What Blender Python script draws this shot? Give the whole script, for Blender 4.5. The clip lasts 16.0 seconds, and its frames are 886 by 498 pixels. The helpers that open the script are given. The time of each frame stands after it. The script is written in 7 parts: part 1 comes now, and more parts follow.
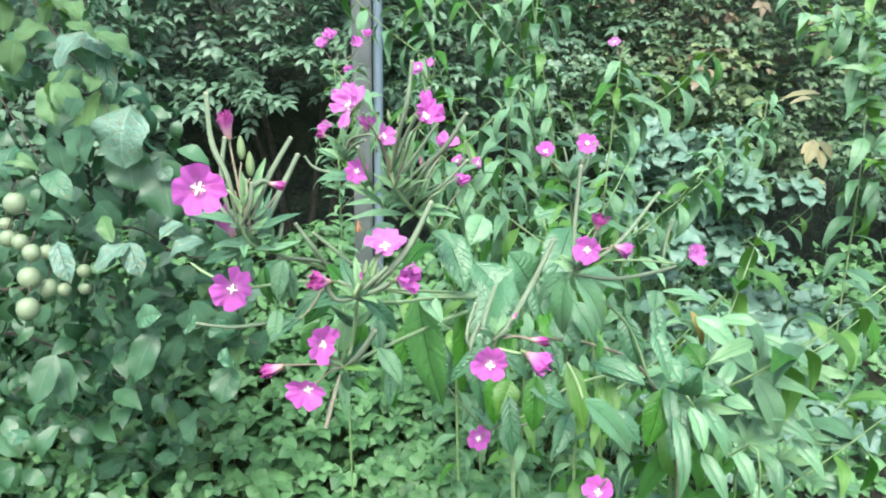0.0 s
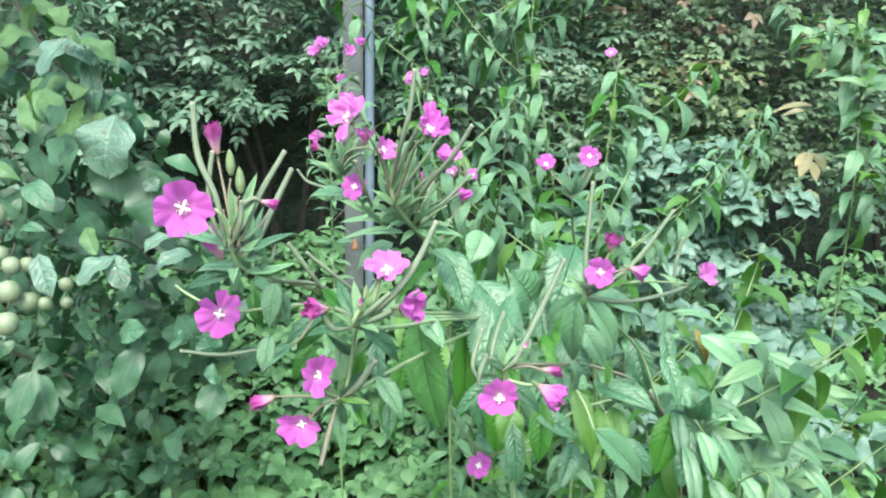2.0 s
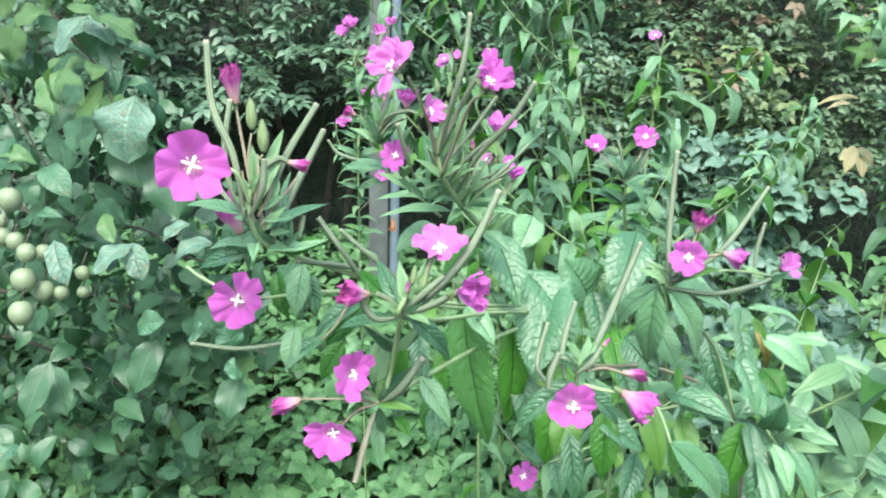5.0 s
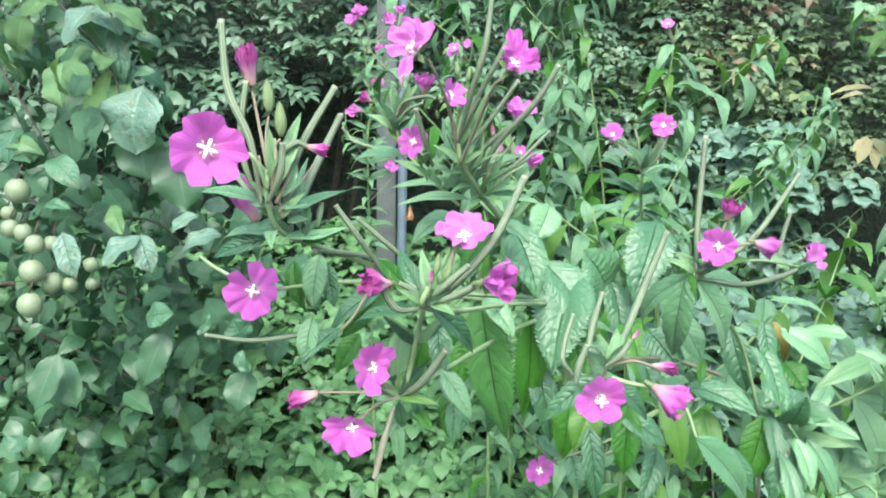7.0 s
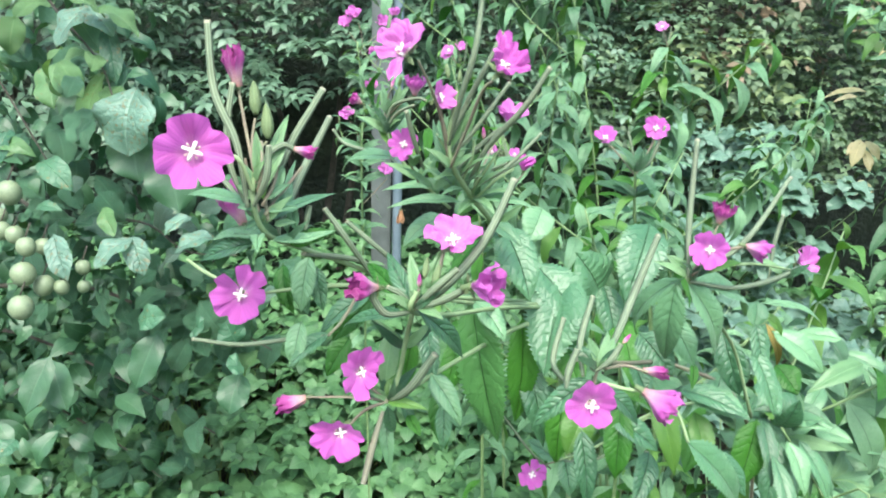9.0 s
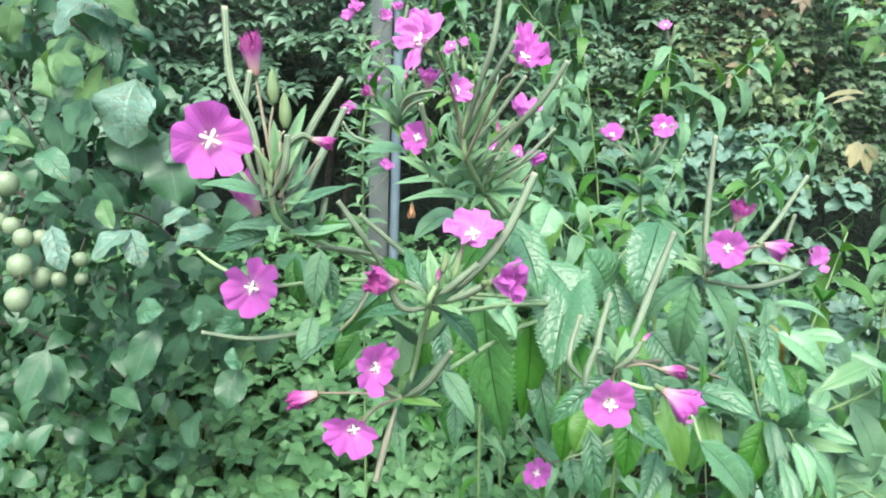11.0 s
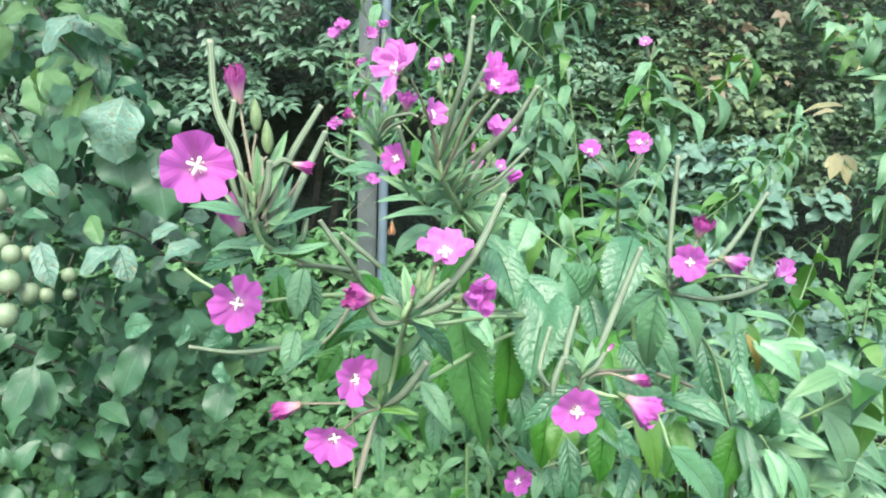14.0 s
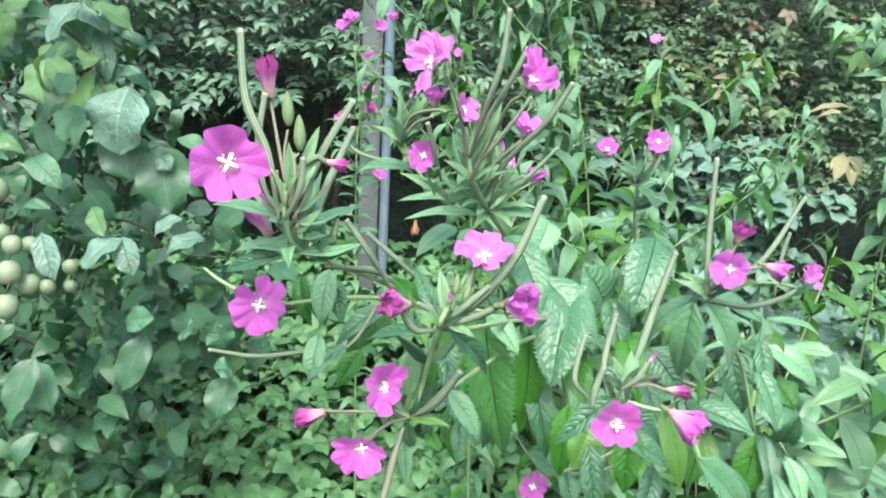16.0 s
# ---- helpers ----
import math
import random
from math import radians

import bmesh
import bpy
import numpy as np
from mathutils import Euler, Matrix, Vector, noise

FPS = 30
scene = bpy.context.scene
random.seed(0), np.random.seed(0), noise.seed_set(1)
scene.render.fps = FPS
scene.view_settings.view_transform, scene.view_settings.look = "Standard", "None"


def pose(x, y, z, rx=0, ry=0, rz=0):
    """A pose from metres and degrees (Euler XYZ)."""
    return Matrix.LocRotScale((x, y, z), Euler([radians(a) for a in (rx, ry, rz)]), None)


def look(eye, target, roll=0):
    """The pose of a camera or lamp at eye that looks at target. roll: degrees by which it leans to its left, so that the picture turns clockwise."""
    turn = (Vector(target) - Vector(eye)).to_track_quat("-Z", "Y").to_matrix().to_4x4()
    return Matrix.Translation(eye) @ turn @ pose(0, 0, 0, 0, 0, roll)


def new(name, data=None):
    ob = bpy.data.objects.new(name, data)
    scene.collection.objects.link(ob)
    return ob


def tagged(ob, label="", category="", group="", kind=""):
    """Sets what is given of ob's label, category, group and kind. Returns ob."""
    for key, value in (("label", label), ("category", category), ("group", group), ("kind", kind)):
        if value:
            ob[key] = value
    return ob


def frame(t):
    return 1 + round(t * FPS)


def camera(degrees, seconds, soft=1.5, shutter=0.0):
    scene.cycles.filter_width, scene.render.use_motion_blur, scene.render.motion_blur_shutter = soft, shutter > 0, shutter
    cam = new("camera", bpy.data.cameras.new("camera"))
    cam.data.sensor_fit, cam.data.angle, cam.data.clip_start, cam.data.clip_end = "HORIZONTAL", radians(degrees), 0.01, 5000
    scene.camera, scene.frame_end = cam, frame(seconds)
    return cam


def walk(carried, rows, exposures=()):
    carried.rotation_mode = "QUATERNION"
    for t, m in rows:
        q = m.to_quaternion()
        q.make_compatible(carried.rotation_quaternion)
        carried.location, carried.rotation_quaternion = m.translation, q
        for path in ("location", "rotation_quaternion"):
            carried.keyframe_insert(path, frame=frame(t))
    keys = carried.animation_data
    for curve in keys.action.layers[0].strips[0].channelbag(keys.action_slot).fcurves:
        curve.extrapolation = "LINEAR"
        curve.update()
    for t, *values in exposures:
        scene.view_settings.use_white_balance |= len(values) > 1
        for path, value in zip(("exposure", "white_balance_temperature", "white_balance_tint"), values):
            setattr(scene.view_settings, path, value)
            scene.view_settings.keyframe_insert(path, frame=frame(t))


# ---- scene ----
cam = camera(64.6, 16.0, 2.0)
PATH = [
    (0, (0.0288, -0.0954, 1.2774), (0.075, 1.845, 0.796), 1.01),
    (0.5, (0.0227, -0.0954, 1.2779), (0.049, 1.846, 0.796), 0.76),
    (1, (0.0197, -0.0877, 1.2790), (0.045, 1.856, 0.810), 0.86),
    (1.5, (0.0173, -0.0831, 1.2804), (0.078, 1.861, 0.813), 1.54),
    (2, (0.0212, -0.0667, 1.2774), (0.098, 1.879, 0.822), 1.38),
    (2.5, (0.0229, -0.0372, 1.2670), (0.085, 1.908, 0.805), 1.05),
    (3, (0.0199, -0.0159, 1.2600), (0.079, 1.925, 0.780), 1.05),
    (3.5, (0.0229, -0.0103, 1.2598), (0.062, 1.932, 0.786), 0.99),
    (4, (0.0169, -0.0105, 1.2573), (0.046, 1.935, 0.794), 1.26),
    (6.3, (0.0038, -0.0017, 1.2494), (0.012, 1.943, 0.784), 1.71),
    (6.5, (0.0033, 0.0003, 1.2482), (0.010, 1.942, 0.770), 1.61),
    (7, (0.0000, 0.0000, 1.2500), (0.000, 1.941, 0.766), 1.50),
    (7.5, (0.0014, 0.0017, 1.2490), (0.003, 1.942, 0.765), 1.30),
    (8, (0.0012, 0.0019, 1.2510), (0.016, 1.944, 0.773), 1.63),
    (8.5, (0.0001, 0.0011, 1.2509), (0.009, 1.944, 0.776), 1.72),
    (9, (0.0025, 0.0026, 1.2500), (0.015, 1.945, 0.772), 1.63),
    (9.2, (0.0029, 0.0034, 1.2469), (0.014, 1.944, 0.765), 1.63),
    (11.3, (-0.0068, 0.0071, 1.2479), (0.022, 1.947, 0.763), 2.47),
    (11.5, (-0.0063, 0.0051, 1.2501), (0.024, 1.947, 0.772), 2.27),
    (12, (-0.0067, 0.0021, 1.2493), (0.019, 1.944, 0.770), 2.26),
    (12.5, (-0.0048, -0.0019, 1.2548), (0.009, 1.943, 0.791), 2.03),
    (13, (-0.0066, -0.0018, 1.2526), (0.011, 1.943, 0.786), 2.24),
    (13.5, (-0.0027, -0.0024, 1.2530), (0.044, 1.945, 0.800), 2.10),
    (14, (-0.0006, -0.0078, 1.2536), (0.055, 1.940, 0.802), 2.23),
    (14.5, (-0.0023, -0.0066, 1.2524), (0.062, 1.940, 0.798), 2.45),
    (15, (-0.0023, -0.0054, 1.2543), (0.069, 1.942, 0.804), 2.66),
    (15.5, (-0.0076, -0.0016, 1.2525), (0.066, 1.947, 0.806), 2.87),
    (16, (-0.0156, 0.0059, 1.2533), (0.050, 1.950, 0.787), 3.15),
]
walk(cam, [(t, look(eye, target, roll)) for t, eye, target, roll in PATH], [(0, 1.88), (16, 1.88)])

# ---- world and light: soft overcast daylight from above ----
world = bpy.data.worlds.new("sky")
scene.world = world
world.use_nodes = True
wn = world.node_tree.nodes
sky = wn.new("ShaderNodeTexSky")
sky.sky_type, sky.sun_disc = "NISHITA", False
sky.sun_elevation, sky.sun_rotation = radians(56), radians(185)
sky.air_density, sky.dust_density, sky.ozone_density = 1.0, 3.0, 1.0
world.node_tree.links.new(sky.outputs["Color"], wn["Background"].inputs["Color"])
wn["Background"].inputs["Strength"].default_value = 0.15
sun = new("sun", bpy.data.lights.new("sun", "SUN"))
sun.data.energy, sun.data.angle, sun.data.color = 1.5, radians(35), (1.0, 0.98, 0.95)
sun.matrix_world = look((-0.3, -3.5, 5.2), (0, 0, 0))


# ---- materials ----
def nodes_of(name):
    m = bpy.data.materials.new(name)
    m.use_nodes = True
    return m, m.node_tree.nodes, m.node_tree.links, m.node_tree.nodes["Principled BSDF"]


def math_node(n, l, op, a, b=None):
    k = n.new("ShaderNodeMath")
    k.operation = op
    for i, v in enumerate((a, b)):
        if v is None:
            continue
        if isinstance(v, (int, float)):
            k.inputs[i].default_value = v
        else:
            l.new(v, k.inputs[i])
    return k.outputs[0]


def ramp_node(n, l, fac, stops):
    r = n.new("ShaderNodeValToRGB")
    l.new(fac, r.inputs[0])
    e = r.color_ramp.elements
    while len(e) < len(stops):
        e.new(0.5)
    for k, (p, c) in zip(e, stops):
        k.position, k.color = p, (*c, 1)
    return r.outputs[0]


def noise_node(n, l, scale, detail=3, coords="Object"):
    c, k = n.new("ShaderNodeTexCoord"), n.new("ShaderNodeTexNoise")
    l.new(c.outputs[coords], k.inputs["Vector"])
    k.inputs["Scale"].default_value, k.inputs["Detail"].default_value = scale, detail
    return k.outputs["Fac"]


def mix_node(n, l, fac, a, b, blend="MIX"):
    k = n.new("ShaderNodeMix")
    k.data_type, k.blend_type = "RGBA", blend
    for v, i in ((fac, 0), (a, 6), (b, 7)):
        if isinstance(v, (int, float)):
            k.inputs[i].default_value = v
        elif isinstance(v, tuple):
            k.inputs[i].default_value = (*v, 1)
        else:
            l.new(v, k.inputs[i])
    return k.outputs[2]


def leaf_material(name, dark, light, rough=0.45, island=False, through_light=0.30, veins=8.0, relief=0.4, vein_tint=0.25, spread=0.5, spots=0.0, spec=0.5, down=0.0, depth=0.0012, cell=260.0, grain=210.0):
    """A leaf: two greens that vary from leaf to leaf, a pale midrib and side veins, light through the blade."""
    m, n, l, p = nodes_of(name)
    if island:
        rnd = n.new("ShaderNodeNewGeometry").outputs["Random Per Island"]
    else:
        rnd = n.new("ShaderNodeObjectInfo").outputs["Random"]
    patch = noise_node(n, l, 35, 4)
    mixv = math_node(n, l, "ADD", math_node(n, l, "MULTIPLY", rnd, spread), math_node(n, l, "MULTIPLY", patch, 1 - spread))
    base = ramp_node(n, l, mixv, [(0.15, dark), (0.85, light)])
    uv = n.new("ShaderNodeTexCoord").outputs["UV"]
    sep = n.new("ShaderNodeSeparateXYZ")
    l.new(uv, sep.inputs[0])
    across = math_node(n, l, "ABSOLUTE", math_node(n, l, "SUBTRACT", sep.outputs[0], 0.5))
    bent = math_node(n, l, "POWER", across, 1.5)
    wob = math_node(n, l, "MULTIPLY", noise_node(n, l, 75, 3), 1.5)
    run = math_node(n, l, "ADD", math_node(n, l, "SUBTRACT", math_node(n, l, "MULTIPLY", sep.outputs[1], veins), math_node(n, l, "MULTIPLY", bent, 4.5)), wob)
    side = math_node(n, l, "ABSOLUTE", math_node(n, l, "SUBTRACT", math_node(n, l, "FRACT", run), 0.5))
    sidevein = math_node(n, l, "SUBTRACT", 1.0, math_node(n, l, "MINIMUM", math_node(n, l, "MULTIPLY", side, 20.0), 1.0))
    midrib = math_node(n, l, "SUBTRACT", 1.0, math_node(n, l, "MINIMUM", math_node(n, l, "MULTIPLY", across, 26.0 if vein_tint else 34.0), 1.0))
    pale = tuple(min(1, c * 1.5 + 0.05) for c in light)
    fine = n.new("ShaderNodeTexVoronoi")
    l.new(n.new("ShaderNodeTexCoord").outputs["Object" if cell > 90 else "UV"], fine.inputs["Vector"])
    fine.inputs["Scale"].default_value = cell
    pucker = math_node(n, l, "SUBTRACT", 1.0, math_node(n, l, "POWER", fine.outputs["Distance"], 1.6))
    col = mix_node(n, l, math_node(n, l, "MULTIPLY", sidevein, 0.22), base, tuple(c * 0.7 for c in dark))
    if vein_tint:
        col = mix_node(n, l, math_node(n, l, "MULTIPLY", midrib, vein_tint), col, pale)
    else:
        col = mix_node(n, l, math_node(n, l, "MULTIPLY", midrib, 0.75), col, tuple(c * 0.5 for c in dark))
    if spots:
        blot = noise_node(n, l, 160, 2)
        mask = math_node(n, l, "GREATER_THAN", blot, 0.70 - spots * 0.05)
        col = mix_node(n, l, math_node(n, l, "MULTIPLY", mask, 0.6), col, (0.16, 0.12, 0.03))
    l.new(col, p.inputs["Base Color"])
    p.inputs["Roughness"].default_value = rough
    p.inputs["Specular IOR Level"].default_value = spec
    p.inputs["Sheen Weight"].default_value, p.inputs["Sheen Roughness"].default_value = down, 0.55
    pillow = math_node(n, l, "SUBTRACT", 1.0, math_node(n, l, "POWER", math_node(n, l, "SUBTRACT", 1.0, math_node(n, l, "MULTIPLY", side, 2.0)), 3.0))
    hump = math_node(n, l, "ADD", math_node(n, l, "MULTIPLY", pillow, 0.26), math_node(n, l, "ADD", math_node(n, l, "MULTIPLY", noise_node(n, l, grain, 3), 0.5), math_node(n, l, "MULTIPLY", pucker, 0.28)))
    hump = math_node(n, l, "SUBTRACT", hump, math_node(n, l, "MULTIPLY", midrib, 0.6))
    b = n.new("ShaderNodeBump")
    b.inputs["Strength"].default_value, b.inputs["Distance"].default_value = relief, depth
    l.new(hump, b.inputs["Height"])
    l.new(b.outputs[0], p.inputs["Normal"])
    tr, mx = n.new("ShaderNodeBsdfTranslucent"), n.new("ShaderNodeMixShader")
    l.new(mix_node(n, l, 1.0, col, (1.0, 1.0, 0.38), "MULTIPLY"), tr.inputs["Color"])
    mx.inputs[0].default_value = through_light
    l.new(p.outputs[0], mx.inputs[1])
    l.new(tr.outputs[0], mx.inputs[2])
    l.new(mx.outputs[0], n["Material Output"].inputs["Surface"])
    return m


def petal_material(name, edge, throat, rough=0.5, through_light=0.3, stops=None):
    """A petal: pale at the throat, fine veins that run out to the rim."""
    m, n, l, p = nodes_of(name)
    uv = n.new("ShaderNodeTexCoord").outputs["UV"]
    sep = n.new("ShaderNodeSeparateXYZ")
    l.new(uv, sep.inputs[0])
    deep = tuple(c * 0.60 for c in edge)
    col = ramp_node(n, l, sep.outputs[1], stops or [(0.0, throat), (0.22, tuple(0.6 * a + 0.4 * b for a, b in zip(edge, throat))), (0.45, edge), (1.0, edge)])
    ray = math_node(n, l, "ABSOLUTE", math_node(n, l, "SINE", math_node(n, l, "MULTIPLY", sep.outputs[0], 34.0)))
    thin = math_node(n, l, "SUBTRACT", 1.0, math_node(n, l, "MINIMUM", math_node(n, l, "MULTIPLY", ray, 2.6), 1.0))
    col = mix_node(n, l, math_node(n, l, "MULTIPLY", thin, 0.6), col, deep)
    col = mix_node(n, l, math_node(n, l, "MULTIPLY", noise_node(n, l, 260, 3), 0.45), col, deep)
    tone = n.new("ShaderNodeObjectInfo").outputs["Random"]
    col = mix_node(n, l, math_node(n, l, "MULTIPLY", tone, 0.22), col, deep)
    l.new(col, p.inputs["Base Color"])
    p.inputs["Roughness"].default_value = rough
    p.inputs["Sheen Weight"].default_value = 0.15
    b = n.new("ShaderNodeBump")
    b.inputs["Strength"].default_value, b.inputs["Distance"].default_value = 0.4, 0.0006
    l.new(math_node(n, l, "ADD", ray, noise_node(n, l, 500, 2)), b.inputs["Height"])
    l.new(b.outputs[0], p.inputs["Normal"])
    tr, mx = n.new("ShaderNodeBsdfTranslucent"), n.new("ShaderNodeMixShader")
    l.new(col, tr.inputs["Color"])
    mx.inputs[0].default_value = through_light
    l.new(p.outputs[0], mx.inputs[1])
    l.new(tr.outputs[0], mx.inputs[2])
    l.new(mx.outputs[0], n["Material Output"].inputs["Surface"])
    return m


def plain_material(name, stops, scale, rough=0.6, bump=0.3, distance=0.001, stripes=0, coords="Object", detail=4, spec=0.5, tip=None, stripe=0.12):
    """A mottled surface with fine relief, with stripes along its length if wanted."""
    m, n, l, p = nodes_of(name)
    f = noise_node(n, l, scale, detail, coords)
    col = ramp_node(n, l, f, stops)
    height = noise_node(n, l, scale * 6, 3, coords)
    if stripes:
        sep = n.new("ShaderNodeSeparateXYZ")
        l.new(n.new("ShaderNodeTexCoord").outputs["UV"], sep.inputs[0])
        s = math_node(n, l, "ABSOLUTE", math_node(n, l, "SINE", math_node(n, l, "MULTIPLY", sep.outputs[0], math.pi * stripes)))
        col = mix_node(n, l, math_node(n, l, "MULTIPLY", math_node(n, l, "POWER", s, 3.0), stripe), col, tuple(min(1, c * 1.5 + 0.04) for c in stops[-1][1]))
        height = math_node(n, l, "ADD", height, s)
        if tip:
            col = mix_node(n, l, math_node(n, l, "GREATER_THAN", sep.outputs[1], 0.984), col, tip)
    l.new(col, p.inputs["Base Color"])
    p.inputs["Roughness"].default_value = rough
    p.inputs["Specular IOR Level"].default_value = spec
    b = n.new("ShaderNodeBump")
    b.inputs["Strength"].default_value, b.inputs["Distance"].default_value = bump, distance
    l.new(height, b.inputs["Height"])
    l.new(b.outputs[0], p.inputs["Normal"])
    return m


LEAF = leaf_material("willowherb leaf", (0.022, 0.100, 0.038), (0.080, 0.222, 0.098), 0.42, relief=0.75, depth=0.0018, spec=0.72, down=0.02, through_light=0.15, veins=9, cell=300, grain=300, vein_tint=0.0)
LEAF_RICH = leaf_material("glossy green willowherb leaf", (0.026, 0.125, 0.030), (0.082, 0.250, 0.066), 0.40, relief=0.7, depth=0.0018, spec=0.8, through_light=0.22, veins=9, cell=300, grain=300, vein_tint=0.0)
# saturated deep green copy: the look of leaves in shade put into the colour
LEAF_SHADED = leaf_material("shaded deep green willowherb leaf", (0.018, 0.105, 0.012), (0.060, 0.225, 0.026), 0.46, relief=0.7, depth=0.0016, spec=0.4, through_light=0.3, veins=9, cell=300, grain=300, vein_tint=0.0)
LEAF_PALE = leaf_material("pale upper willowherb leaf", (0.058, 0.178, 0.076), (0.155, 0.330, 0.155), 0.44, relief=0.7, spec=0.65, down=0.05, through_light=0.16, veins=9, cell=340, grain=300, vein_tint=0.0)
LEAF_YOUNG = leaf_material("young willowherb leaf", (0.085, 0.21, 0.075), (0.17, 0.34, 0.15), 0.5, veins=8, spec=0.8, down=0.06)
LEAF_FAR = leaf_material("tall willowherb leaf", (0.034, 0.112, 0.048), (0.128, 0.280, 0.132), 0.44, spec=0.6, down=0.03, relief=0.5, cell=330, grain=330, through_light=0.18, vein_tint=0.0)
LEAF_BRIGHT = leaf_material("sunlit green leaf", (0.050, 0.165, 0.022), (0.105, 0.255, 0.042), 0.5, spec=0.7)
LEAF_OCHRE = leaf_material("browning leaf", (0.16, 0.12, 0.035), (0.30, 0.25, 0.06), 0.55, spots=0.8, spread=0.1)
LEAF_YELLOW = leaf_material("yellowing leaf", (0.40, 0.39, 0.19), (0.60, 0.54, 0.31), 0.55, spots=0.2)
PLUM_LEAF = leaf_material("plum leaf", (0.022, 0.090, 0.042), (0.072, 0.190, 0.098), 0.46, veins=6, relief=0.9, depth=0.0020, spots=0.5, spec=0.5, down=0.0, cell=160, through_light=0.18)
PLUM_LEAF_MID = leaf_material("mid-green plum leaf", (0.030, 0.100, 0.042), (0.070, 0.170, 0.085), 0.42, veins=6, relief=0.5, depth=0.0014, spec=0.5, cell=150)
PLUM_LEAF_PALE = leaf_material("pale plum leaf", (0.055, 0.150, 0.095), (0.165, 0.315, 0.225), 0.46, veins=6, relief=0.9, depth=0.003, spots=1.6, spec=0.8, down=0.04, spread=0.2, cell=130)
PLUM_LEAF_MASS = leaf_material("plum leaf mass", (0.018, 0.074, 0.030), (0.070, 0.182, 0.082), 0.44, spec=0.6, island=True, veins=6, relief=0.4, depth=0.0014, spread=0.8, through_light=0.18)
HEDGE_LEAF = leaf_material("hedge leaf", (0.045, 0.110, 0.060), (0.135, 0.245, 0.155), 0.5, island=True, veins=6, through_light=0.15, spec=0.6, spread=0.7)
HEDGE_LEAF_OLIVE = leaf_material("olive hedge leaf", (0.060, 0.120, 0.064), (0.145, 0.235, 0.128), 0.55, island=True, veins=6, through_light=0.25, spec=0.4, spread=0.85)
HEDGE_LEAF_LIGHT = leaf_material("yellow-green hedge leaf", (0.10, 0.17, 0.065), (0.23, 0.31, 0.15), 0.55, island=True, veins=6, through_light=0.3, spec=0.4)
HEDGE_LEAF_WARM = leaf_material("reddened hedge leaf", (0.13, 0.12, 0.07), (0.24, 0.18, 0.12), 0.5, island=True, veins=6, through_light=0.2)
COVER_LEAF = leaf_material("ground cover leaf", (0.032, 0.108, 0.036), (0.100, 0.236, 0.086), 0.55, island=True, veins=5, through_light=0.12, spec=0.5, spread=0.75)
BROAD_LEAF = leaf_material("bramble leaf", (0.058, 0.140, 0.090), (0.145, 0.265, 0.190), 0.45, veins=8, relief=0.5, spec=0.7, through_light=0.16)
GRASS = leaf_material("grass blade", (0.055, 0.125, 0.032), (0.17, 0.25, 0.08), 0.55, island=True, veins=1, relief=0.1, spread=0.8)
PETAL = petal_material("magenta petal", (0.575, 0.112, 0.49), (0.82, 0.45, 0.74))
PETAL_PALE = petal_material("pale pink petal", (0.65, 0.170, 0.555), (0.85, 0.52, 0.77))
PETAL_WILT = petal_material("wilted petal", (0.42, 0.035, 0.28), (0.80, 0.50, 0.50), 0.65, stops=[(0.0, (0.55, 0.34, 0.20)), (0.15, (0.72, 0.55, 0.42)), (0.38, (0.72, 0.42, 0.52)), (0.58, (0.50, 0.10, 0.36)), (0.9, (0.36, 0.03, 0.24))])
PETAL_ROLL = petal_material("half-closed petal", (0.44, 0.070, 0.37), (0.70, 0.45, 0.42), 0.55, stops=[(0.0, (0.52, 0.36, 0.22)), (0.25, (0.76, 0.52, 0.56)), (0.5, (0.66, 0.26, 0.55)), (0.75, (0.53, 0.085, 0.44)), (1.0, (0.60, 0.13, 0.50))])
# lighter yellow-green copy of the plum leaf, daylight put into its colour
PLUM_LEAF_LIT = leaf_material("lit yellow-green plum leaf", (0.062, 0.165, 0.055), (0.150, 0.290, 0.115), 0.42, veins=6, relief=0.8, depth=0.0016, spots=0.8, cell=150)
STIGMA = plain_material("white stigma", [(0.3, (0.82, 0.80, 0.72)), (0.7, (0.9, 0.89, 0.84))], 300, 0.6)
ANTHER = plain_material("cream anther", [(0.3, (0.68, 0.60, 0.42)), (0.7, (0.85, 0.80, 0.66))], 400, 0.7)
STEM = plain_material("downy green stem", [(0.3, (0.15, 0.235, 0.105)), (0.7, (0.235, 0.345, 0.170))], 60, 0.7, 0.5, 0.0004, spec=0.3)
STEM_FAR = plain_material("thin green stem", [(0.3, (0.09, 0.17, 0.06)), (0.7, (0.17, 0.27, 0.11))], 60, 0.6, 0.5, 0.0004)
STEM_RED = plain_material("reddish stalk", [(0.3, (0.165, 0.120, 0.095)), (0.7, (0.19, 0.215, 0.125))], 80, 0.7, 0.4, 0.0004, stripes=4, spec=0.3, stripe=0.35)
POD = plain_material("grey-green seed pod", [(0.25, (0.100, 0.118, 0.076)), (0.5, (0.102, 0.150, 0.086)), (0.75, (0.140, 0.190, 0.114))], 40, 0.75, 0.5, 0.0004, stripes=4, spec=0.3, tip=(0.25, 0.27, 0.18), stripe=0.45)
# a paler copy of POD, used on one hanging pod
POD_PALE = plain_material("paler seed pod", [(0.25, (0.15, 0.145, 0.10)), (0.5, (0.17, 0.185, 0.12)), (0.75, (0.205, 0.21, 0.145))], 40, 0.75, 0.5, 0.0004, stripes=4, spec=0.3, tip=(0.34, 0.33, 0.25), stripe=0.35)
BUD = plain_material("green bud", [(0.3, (0.085, 0.145, 0.05)), (0.7, (0.145, 0.215, 0.09))], 120, 0.6, 0.5, 0.0004, stripes=4)
